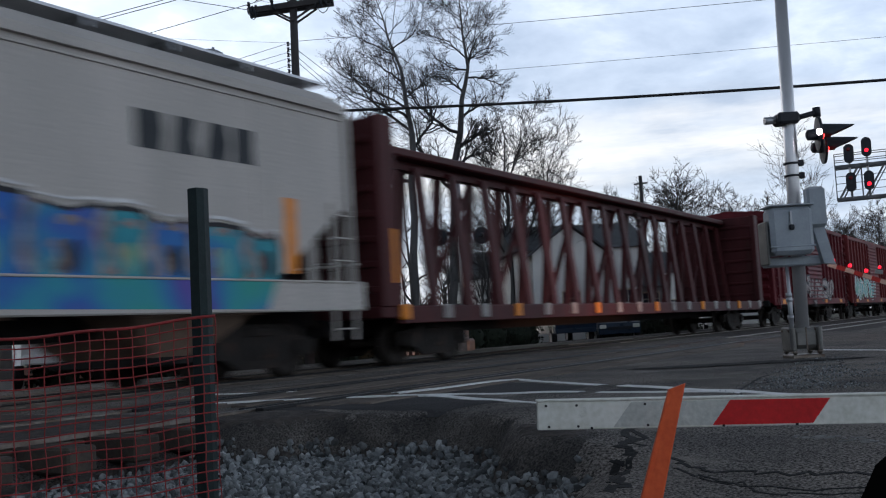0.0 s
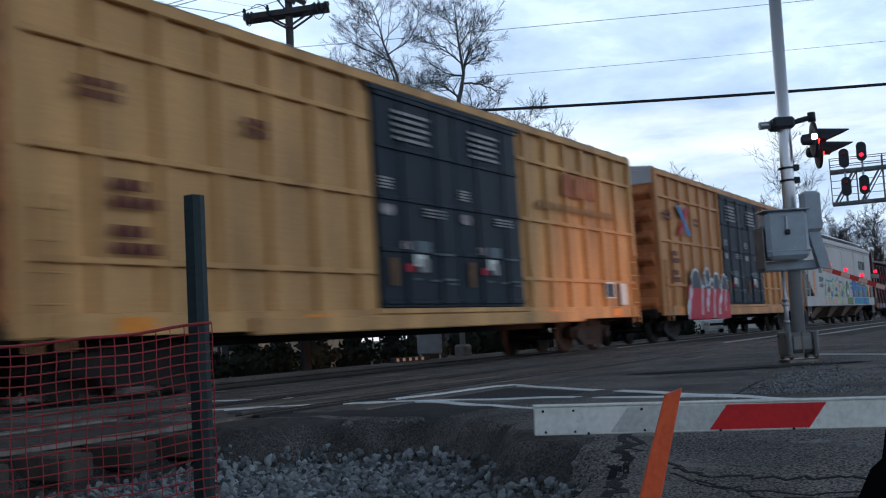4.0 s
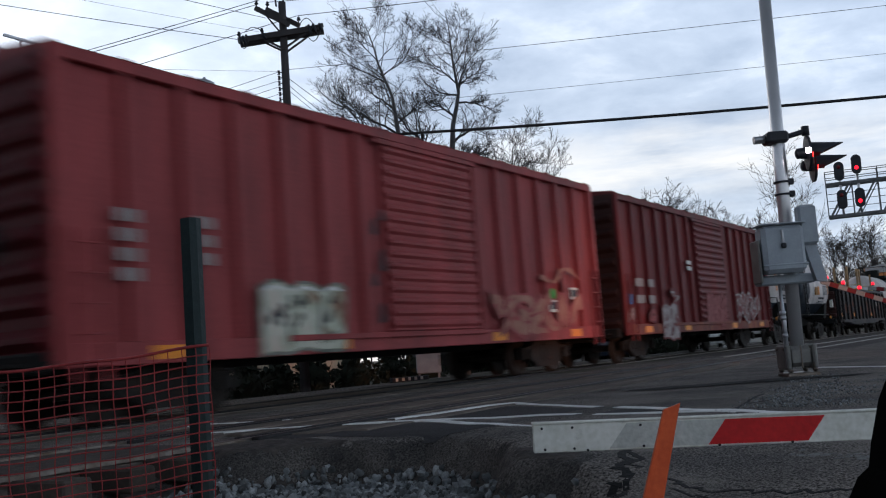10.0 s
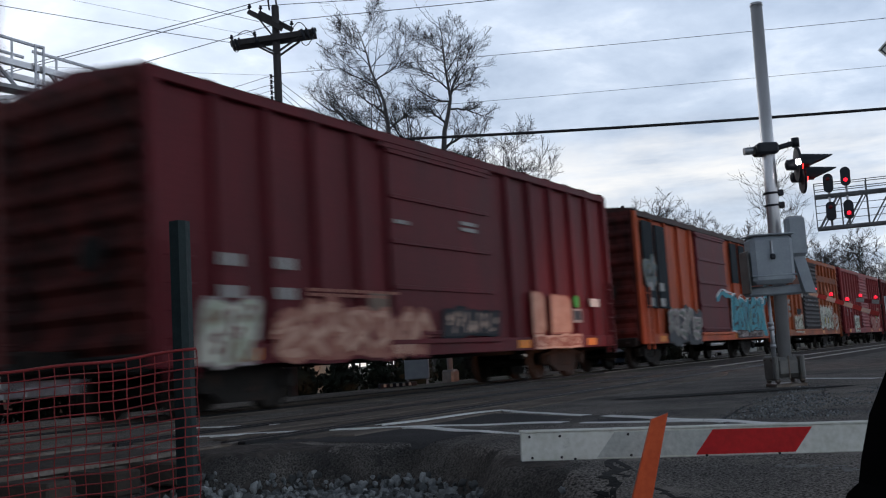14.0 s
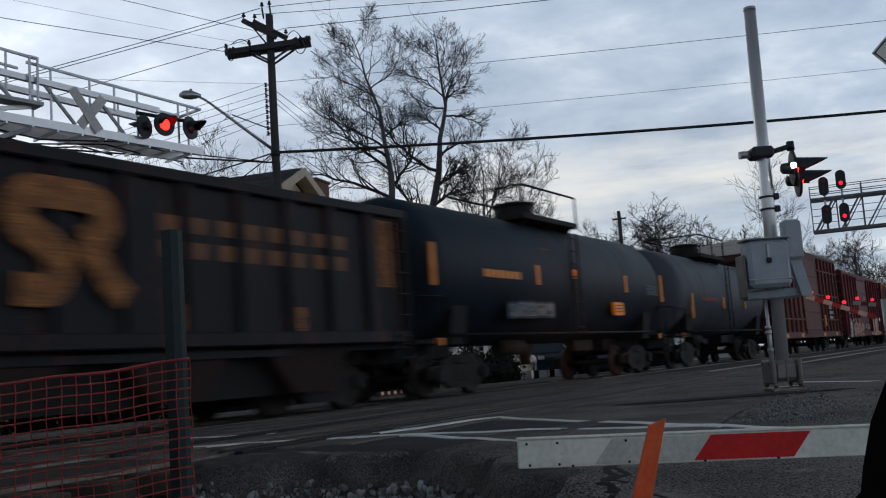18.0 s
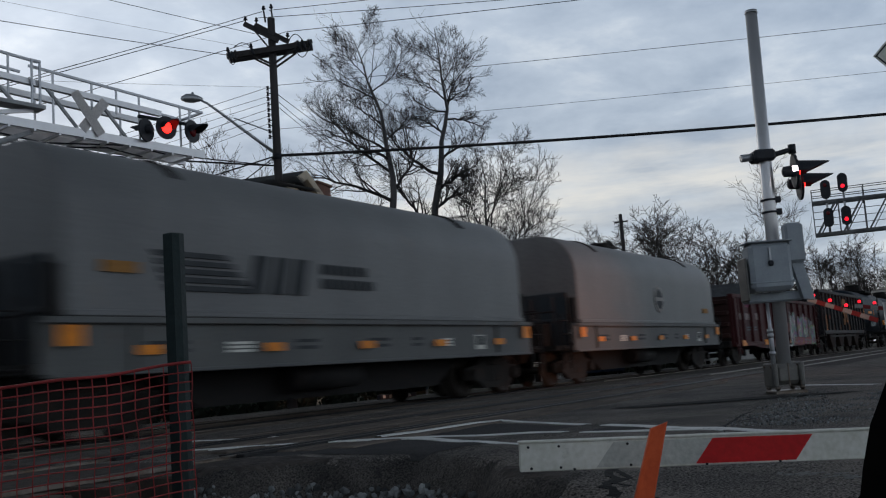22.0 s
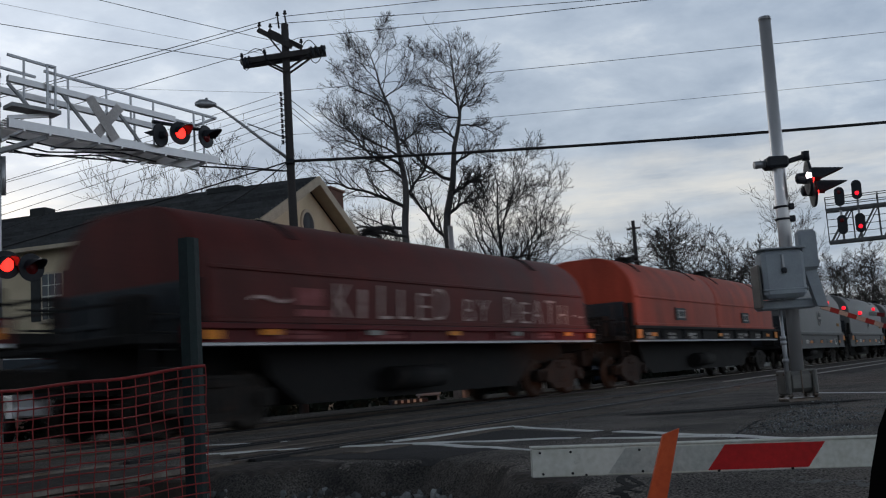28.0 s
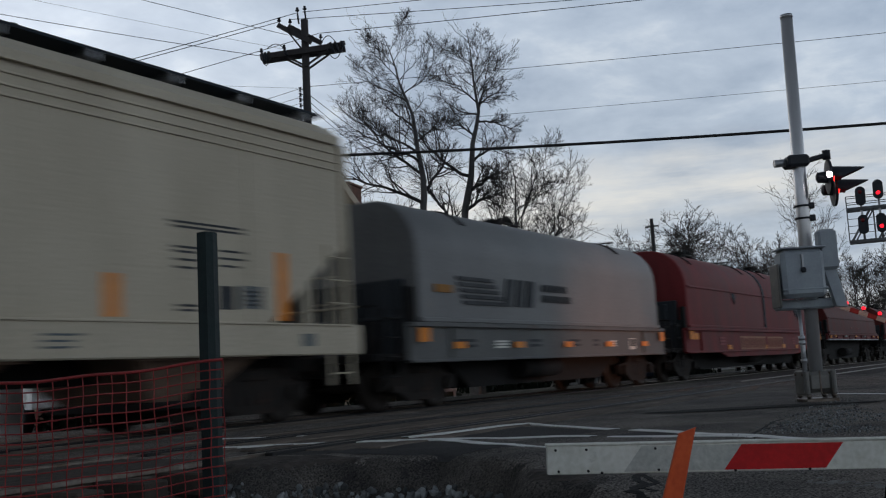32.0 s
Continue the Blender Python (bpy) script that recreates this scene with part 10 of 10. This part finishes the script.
for x in (-6.95, -6.0):
    for z in (1.75, 2.2):
        part("white_block", Shape().box(x, x + 0.42, -1.612, -1.597, z, z + 0.24), DRESS, c)

c = boxcar("maroon boxcar with cream scrawled graffiti", -176.12, -160.7, P_MAROON, zs=0.68, ze=4.55, ribs=14, door=(-2.4, 1.2), door_style="flat", end_mat=P_REDEND)
tag_mass(c, -5.55, -1.35, 0.70, 1.42, 7, P_ROSE, P_MAROON, P_MAROON, 23, "cream graffiti lettering")
graffiti(c, -5.5, -1.4, 0.74, 1.46, 7, P_PEACH, P_ROSE, 33, "peach graffiti letters over the paint", y=-1.62, fat=0.75)
tag_mass(c, -7.1, -5.85, 0.64, 1.55, 2, P_PALE, P_SILVER, P_MAROON, 24, "pale graffiti swirl")
for k, (x0, x1, z0, z1) in enumerate(((2.9, 3.6, 1.0, 1.96), (3.85, 5.05, 1.0, 1.92))):
    block_letter(c, [(x0, z0), (x0 + 0.02, z1 - 0.06), (x0 + 0.1, z1), (x1 - 0.16, z1 - 0.02), (x1, z1 - 0.14), (x1 - 0.02, z0 + 0.1), (x1 - 0.14, z0)], P_PEACH, P_ROSE, -1.606, "peach sprayed block", 0.04)
tag_mass(c, 2.95, 5.55, 0.72, 0.96, 4, P_ROSE, P_CREAM, P_CREAM, 27, "pale paint run along the sill", y=-1.612, lean=0)
tag_mass(c, -0.9, 1.35, 1.02, 1.52, 5, P_OUT, P_DARKPANEL, P_CREAM, 28, "black and white scrawl on the door", y=-1.622)
bars(c, -4.7, 1.78, [7, 6], P_ROSE, y=-1.602, w=0.26, h=0.05, gap=0.1)
part("tan_patch", Shape().box(-3.15, -2.6, -1.606, -1.59, 1.35, 1.75), P_CHUTE, c)
for x, z in ((-6.6, 2.2), (-5.45, 2.2), (-6.6, 1.76), (-5.45, 1.76)):
    bars(c, x, z, [3], DRESS, w=0.13, h=0.17, gap=0.03)
for x, z, w in ((-2.25, 3.05, 0.45), (0.05, 3.22, 0.62), (0.05, 3.1, 0.62)):
    part("data_panel", Shape().box(x, x + w, -1.606, -1.59, z - 0.07, z), DRESS, c)
part("green_dot", Shape().lathe([(-1.606, 0.15), (-1.59, 0.15)], (5.38, 0, 1.77), "y", 16), P_LIMEGREEN, c, "round green sticker")
part("data_panel", Shape().box(5.12, 5.65, -1.606, -1.59, 1.27, 1.6), DRESS, c)
part("data_panel_dark", Shape().box(5.17, 5.6, -1.61, -1.604, 1.33, 1.55), SIGBLACK, c)
part("white_notice", Shape().box(6.22, 6.78, -1.606, -1.59, 1.66, 1.86), ARMWHITE, c)

c = boxcar("tall dark maroon boxcar with ribbed panels and white roof end", -194.25, -178.36, P_BROWN, zs=0.75, ze=5.0, ribs=16, door=(-1.9, 1.9), door_style="flat", panels=True, roof_mat=P_HOPPER, end_mat=P_GRIMESHADE)
bars(c, 4.6, 2.4, [4, 5, 5], DRESS, w=0.17, h=0.18)
part("yellow_plate", Shape().box(3.2, 3.45, -1.61, -1.59, 1.3, 1.9), REFLECT, c)

c = tankcar("dark grey tank car with faint lettering", -207.7, -195.2, P_TANKGREY, None, None, 1.45, 2.5)
bars(c, -3.4, 2.32, [11], P_FAINT, y=-1.452, w=0.13, h=0.13)
for x, z0, z1 in ((-4.5, 1.6, 2.4), (-0.65, 1.96, 2.38), (2.4, 2.0, 2.4)):
    part("orange_bar", Shape().box(x - 0.07, x + 0.07, -1.455, -1.40, z0, z1), REFLECT, c)
c = tankcar("long black tank car with yellow marks", -222.7, -208.7, P_TANKBLACK, None, None, 1.5, 2.5)
for x, z0, z1 in ((-6.6, 2.1, 2.9), (-2.07, 2.26, 2.7), (0.02, 2.49, 2.7), (3.52, 2.25, 2.7), (6.5, 2.05, 2.85)):
    part("orange_bar", Shape().box(x - 0.065, x + 0.065, -1.51, -1.46, z0, z1), REFLECT, c)
bars(c, -4.6, 2.5, [8], REFLECT, y=-1.5, w=0.16, h=0.16)
bars(c, 5.2, 2.5, [9, 9, 9, 9], P_SLATE, y=-1.5, w=0.09, h=0.05, gap=0.02)
bars(c, -1.6, 3.15, [7, 7, 7], OCHDULL, y=-1.36, w=0.05, h=0.05, gap=0.03)
part("placard", Shape().box(2.51, 3.2, -1.5, -1.42, 1.62, 1.96), REFLECT, c, "yellow placard with dark lines")
for q in range(3):
    part("placard_line", Shape().box(2.6, 3.1, -1.506, -1.499, 1.7 + 0.08 * q, 1.73 + 0.08 * q), DARKMARK, c)
tag_mass(c, -3.6, -1.2, 1.55, 1.85, 5, P_SLATE, P_TANKBLACK, P_TANKBLACK, 31, "small grey scrawl", y=-1.45, lean=0.1)

c = open_hopper("rusty black open hopper with faded orange emblem", -237.91, -223.3, P_COAL)
OCH = mat("faded_ochre", (0.34, 0.14, 0.045), 0.8, second=(0.14, 0.06, 0.03), size=5, contrast=0.8)
EMB = smooth_path([(-0.55, 1.74), (-0.15, 1.74), (0.02, 2.0), (-0.12, 2.24), (-0.42, 2.4), (-0.52, 2.62), (-0.36, 2.82), (0.0, 2.84), (0.5, 2.82), (0.68, 2.62), (0.58, 2.4), (0.36, 2.3)])
part("emblem", ribbon(EMB, 0.19, -1.604, even=True), OCH, c, "faded orange twin-stroke emblem")
part("emblem_leg", ribbon(smooth_path([(0.30, 2.32), (0.55, 2.1), (0.72, 1.85), (0.95, 1.66)]), 0.17, -1.606, even=True), OCH, c)
LET = mat("faded_ochre_letters", (0.30, 0.14, 0.07), 0.8, second=(0.12, 0.06, 0.035), size=6)
bars(c, 1.65, 2.78, [8], LET, y=-1.504, w=0.26, h=0.22, gap=0.26)
bars(c, 1.65, 2.44, [8], LET, y=-1.504, w=0.26, h=0.22, gap=0.26)
part("ochre_patch", Shape().box(6.5, 7.05, -1.51, -1.5, 2.0, 3.15), OCH, c)
for x in (-5.4, -3.05, -1.0, 2.0, 4.3):
    part("ochre_panel", Shape().box(x - 0.16, x + 0.16, -1.508, -1.5, 1.26, 2.08 if x < -4 else 1.62), OCH, c)
part("data_panel", Shape().box(-4.95, -4.2, -1.508, -1.5, 2.45, 2.7), DRESS, c)
bars(c, -4.85, 2.06, [4], mat("faded_rust_letters", (0.22, 0.07, 0.04), 0.8, size=6), y=-1.504, w=0.14, h=0.2)
bars(c, -4.7, 1.75, [3, 4], P_SLATE, y=-1.504, w=0.08, h=0.06)
bars(c, -2.75, 1.4, [8, 6], P_SLATE, y=-1.504, w=0.08, h=0.06)

c = gondola("dark red gondola with bright graffiti", -254.96, -239.3, P_DARKRED, 2.54, 0.70, 12, low_marks=True)
tag_mass(c, 1.35, 2.75, 0.62, 2.05, 2, P_MIXED, P_MOSS, P_PALE, 32, "tall pale and green graffiti letters", y=-1.606, lean=-0.05)
tag_mass(c, 2.95, 4.15, 0.62, 1.85, 2, P_MIXED, P_MOSS, P_PALE, 33, "tall pale and green graffiti letters", y=-1.610, lean=0.1)
tag_mass(c, 4.25, 5.3, 0.66, 2.0, 2, P_MIXED, P_MOSS, P_PALE, 34, "tall pale and green graffiti letters", y=-1.606, lean=0.05)
tag_mass(c, 2.0, 5.9, 0.6, 0.95, 6, P_FAINT, P_DARKRED, P_MIXED, 35, "rose and green lower graffiti fill", y=-1.622, lean=0.1, rim=0.02)
tag_mass(c, 5.4, 6.9, 0.62, 1.45, 3, P_MIXED, P_LEAF, P_DARKRED, 36, "leaf green graffiti with pale edges", y=-1.614, lean=0.3)
part("white_edge", ribbon([(1.15, 1.1), (1.12, 0.85), (0.75, 0.62), (1.4, 0.58), (1.45, 1.2), (1.55, 2.1)], 0.05, -1.632), P_OUTW, c)
graffiti(c, 5.6, 6.3, 1.4, 1.75, 2, P_SILVER, P_SLATE, 38, "thin pale scrawl", y=-1.606, fat=0.5)
graffiti(c, 0.7, 1.3, 1.15, 1.6, 1, P_ROSE, P_DARKRED, 39, "faint rose scrawl", y=-1.606, fat=0.6)
bars(c, -7.0, 1.92, [3], P_SILVER, y=-1.505, w=0.17, h=0.24)
bars(c, -5.9, 1.92, [5], P_SILVER, y=-1.505, w=0.16, h=0.24)
bars(c, -4.3, 1.95, [3], P_SILVER, y=-1.505, w=0.2, h=0.26)
bars(c, -5.75, 2.28, [4], P_MAGENTA, y=-1.505, w=0.14, h=0.12)
bars(c, -5.8, 1.42, [4, 4], P_SLATE, y=-1.505, w=0.14, h=0.06)
bars(c, -4.9, 1.42, [4, 4], P_SLATE, y=-1.505, w=0.12, h=0.06)

RING = "grey coil car with rounded steel hood and round emblem"
STRIPE = "grey coil car with rounded hood and dark striped emblem"
coilcar(RING, -269.03, -257.4, P_GREY, deck=P_GIRDER, z_hood=1.5, logo="ring")
coilcar(STRIPE, -283.76, -272.14, P_GREY, deck=P_GIRDER, z_hood=1.5, logo="stripes")
coilcar(RING, -298.5, -286.76, P_GREY, deck=P_GIRDER, z_hood=1.56, logo="ring")
coilcar(RING, -313.2, -301.47, P_GREY, deck=P_GIRDER, z_hood=1.5, logo="ring")
coilcar(RING, -327.7, -316.06, P_GREY, deck=P_GIRDER, z_hood=1.5, logo="ring")
c = coilcar("bright orange-red coil car with two rounded hoods", -346.2, -331.0, P_BRIGHT, z_hood=1.62, top=3.55, bot=1.2, hoods=2, round_top=True, deck=BLACK)
for x in (-4.35, 2.95):
    plate = part("dark_plate", Shape().box(x, x + 0.92, -1.575, -1.53, 1.8, 2.16), DARKMARK, c)
    part("plate_label", Shape().box(x + 0.12, x + 0.8, -1.58, -1.57, 1.86, 2.1), DRESS, plate)
    bars(c, x + 0.2, 2.06, [4], DARKMARK, y=-1.582, w=0.1, h=0.15, gap=0.04)
for x in (-7.0, -5.2, -3.2, 0.4, 2.2, 4.6):
    bars(c, x, 1.42, [3, 3], DRESS, y=-1.575, w=0.16, h=0.07, gap=0.06)
c = coilcar("rust-brown coil car with hand-written words on the hood", -361.95, -349.52, P_BROWN, z_hood=1.5, top=3.2, bot=1.2, round_top=True, deck=P_SILL)
words(c, "~", -5.5, 1.60, 0.8, CHALK, -1.56, 1.2)
words(c, "KILLED", -3.6, 1.58, 0.78, CHALK, -1.56, 3.5)
words(c, "BY", 0.34, 1.58, 0.62, CHALK, -1.56, 1.15)
words(c, "DEATH", 2.0, 1.57, 0.74, CHALK, -1.56, 3.15)
words(c, "~", 5.3, 1.62, 0.6, CHALK, -1.56, 0.85)
part("faded_panel", Shape().box(-4.42, -3.78, -1.545, -1.528, 1.76, 2.02), P_FAINT, c, "worn pale data panel")
part("faded_panel", Shape().box(-4.38, -3.62, -1.545, -1.528, 1.6, 1.7), P_FAINT, c, "worn pale data panel")
for x, wide in ((-4.85, 1.15), (-2.35, 0.85), (2.0, 0.8), (3.6, 0.7)):
    for q in range(2):
        part("lettering_bar", Shape().box(x, x + wide - 0.2 * q, -1.53, -1.518, 1.27 + 0.075 * q, 1.32 + 0.075 * q), P_FAINT, c)
c = coilcar("rust-brown coil car with plain rounded hood", -377.72, -365.2, P_BROWN, z_hood=1.5, top=3.15, bot=1.2, round_top=True, deck=P_SILL)
for x, wide in ((-4.4, 1.2), (-2.0, 0.4), (0.4, 0.8), (2.9, 1.1)):
    for q in range(2):
        part("lettering_bar", Shape().box(x, x + wide - 0.2 * q, -1.53, -1.518, 1.27 + 0.075 * q, 1.32 + 0.075 * q), P_FAINT, c)
for x, z in ((-1.0, 1.75), (0.7, 1.72)):
    part("faded_panel", Shape().box(x, x + 0.28, -1.545, -1.528, z, z + 0.06), P_FAINT, c)
c = coilcar("crimson coil car with two tall hoods and black streaks", -397.0, -380.1, P_CRIMSON, z_hood=1.55, top=3.9, hoods=2, round_top=True, lid=P_TANKBLACK)
part("belly_girder", Shape().prism([(-5.7, 0.84), (-4.8, 0.64), (4.8, 0.64), (5.7, 0.84)], -1.52, -1.46, "y"), P_CRIMSON, c, "deeper middle of the side girder")
for x0, x1, zt, ln, seed in ((3.55, 4.1, 2.74, 0.6, 3), (4.45, 5.45, 2.8, 0.85, 4), (-3.9, -3.6, 2.7, 0.35, 5)):
    rs = random.Random(seed)
    n = max(3, int((x1 - x0) / 0.1))
    for j in range(n):
        xx = x0 + (x1 - x0) * j / (n - 1) + rs.uniform(-0.03, 0.03)
        top_z, deep = zt + rs.uniform(-0.14, 0.05), ln * (0.45 + 0.55 * math.sin(math.pi * (j + 0.6) / n)) * rs.uniform(0.75, 1.05)
        part("black_streak", Shape().prism([(xx - 0.09, top_z), (xx + 0.09, top_z + 0.03), (xx + 0.07, top_z - deep * 0.6), (xx, top_z - deep), (xx - 0.06, top_z - deep * 0.55)], -1.545 - 0.001 * (j % 3), -1.525, "y"), P_TANKBLACK, c)
LETTER_RING = Shape().box(0, 0.05, -0.004, 0.003, 0, 0.44).box(0.2, 0.25, -0.004, 0.003, 0, 0.44).box(0.05, 0.2, -0.004, 0.003, 0, 0.06).box(0.05, 0.2, -0.004, 0.003, 0.38, 0.44).mesh("lettering_bar", P_STENCIL)
for x in [-3.28 + 0.4 * k for k in range(8)] + [0.15 + 0.375 * k for k in range(6)]:
    part("lettering_bar", LETTER_RING, P_STENCIL, c).location = (x, -1.528, 0.86)
for x, z, wide in ((-4.55, 0.95, 0.36), (-0.07, 0.94, 0.18), (2.42, 0.95, 0.4), (4.48, 0.92, 0.34), (-7.8, 1.26, 0.34), (7.68, 1.26, 0.34)):
    part("reflector", Shape().box(x - wide / 2, x + wide / 2, -1.532, -1.518, z - 0.07, z + (0.07 if z < 1 else 0.12)), REFLECT, c)
for x, wide in ((-5.6, 0.6), (3.75, 0.5), (5.0, 0.16)):
    for q in range(3):
        part("lettering_bar", Shape().box(x, x + wide, -1.53, -1.518, 1.02 + 0.1 * q, 1.07 + 0.1 * q), P_FAINT, c)
coilcar(STRIPE, -410.95, -399.48, P_GREY, deck=P_GIRDER, z_hood=1.5, logo="stripes")
c = covered_hopper("cream-white covered hopper with dark roof walk", -431.0, -412.7, P_CREAMHOP, ze=4.3, walk_mat=P_TANKBLACK, ribbed=True)
for z, x0, wide in ((2.68, 5.35, 1.3), (2.62, 5.4, 1.25), (2.36, 5.4, 0.5), (2.36, 6.15, 0.5), (2.30, 5.4, 0.42), (2.26, 6.12, 0.55), (2.2, 5.42, 0.45), (2.16, 6.15, 0.4), (2.1, 5.42, 0.4), (1.62, 5.45, 0.4), (1.56, 5.45, 0.35)):
    part("lettering_bar", Shape().box(x0, x0 + wide, -1.566, -1.558, z - 0.03, z), DARKMARK, c)
for z in (1.24, 1.17, 1.10):
    part("lettering_bar", Shape().box(3.5, 3.9 + 0.1 * (z > 1.2), -1.616, -1.608, z - 0.025, z), P_SLATE, c)
for x, z0, z1 in ((4.45, 1.44, 1.95), (7.4, 1.44, 2.4), (-7.4, 1.44, 2.4)):
    part("orange_bar", Shape().box(x - 0.1, x + 0.1, -1.575, -1.555, z0, z1), REFLECT, c)
part("data_panel", Shape().box(6.12, 6.48, -1.57, -1.555, 1.57, 1.88), DARKMARK, c)
part("data_panel", Shape().box(6.58, 6.98, -1.57, -1.555, 1.59, 1.9), P_SLATE, c)
for q in range(4):
    part("plate_line", Shape().box(6.62, 6.94, -1.574, -1.569, 1.63 + 0.06 * q, 1.655 + 0.06 * q), DARKMARK, c)
part("data_panel", Shape().box(7.75, 8.0, -1.618, -1.608, 1.08, 1.26), P_SLATE, c)



def motions():
    """Every car rolls forward at the train's one speed."""
    for car, mid in TRAIN:
        walk(car, [(t, pose(mid + run(t), TRACK_Y, 0.012)) for t in (0.0, 8.0, 16.0, 24.0, 32.0)])
    for ax, wheels in WHEELS.items():
        # all wheelsets roll alike: 0.415 m tread radius, one turn shared by all
        rows = [(k / FPS, pose(ax, 0, 0.42, 0, math.degrees(run(k / FPS) / 0.415) % 360, 0)) for k in range(32 * FPS + 1)]
        walk(wheels[0], rows)
        keys = wheels[0].animation_data
        for w in wheels[1:]:
            w.rotation_mode = "QUATERNION"
            w.animation_data_create().action = keys.action
            w.animation_data.action_slot = keys.action_slot


motions()
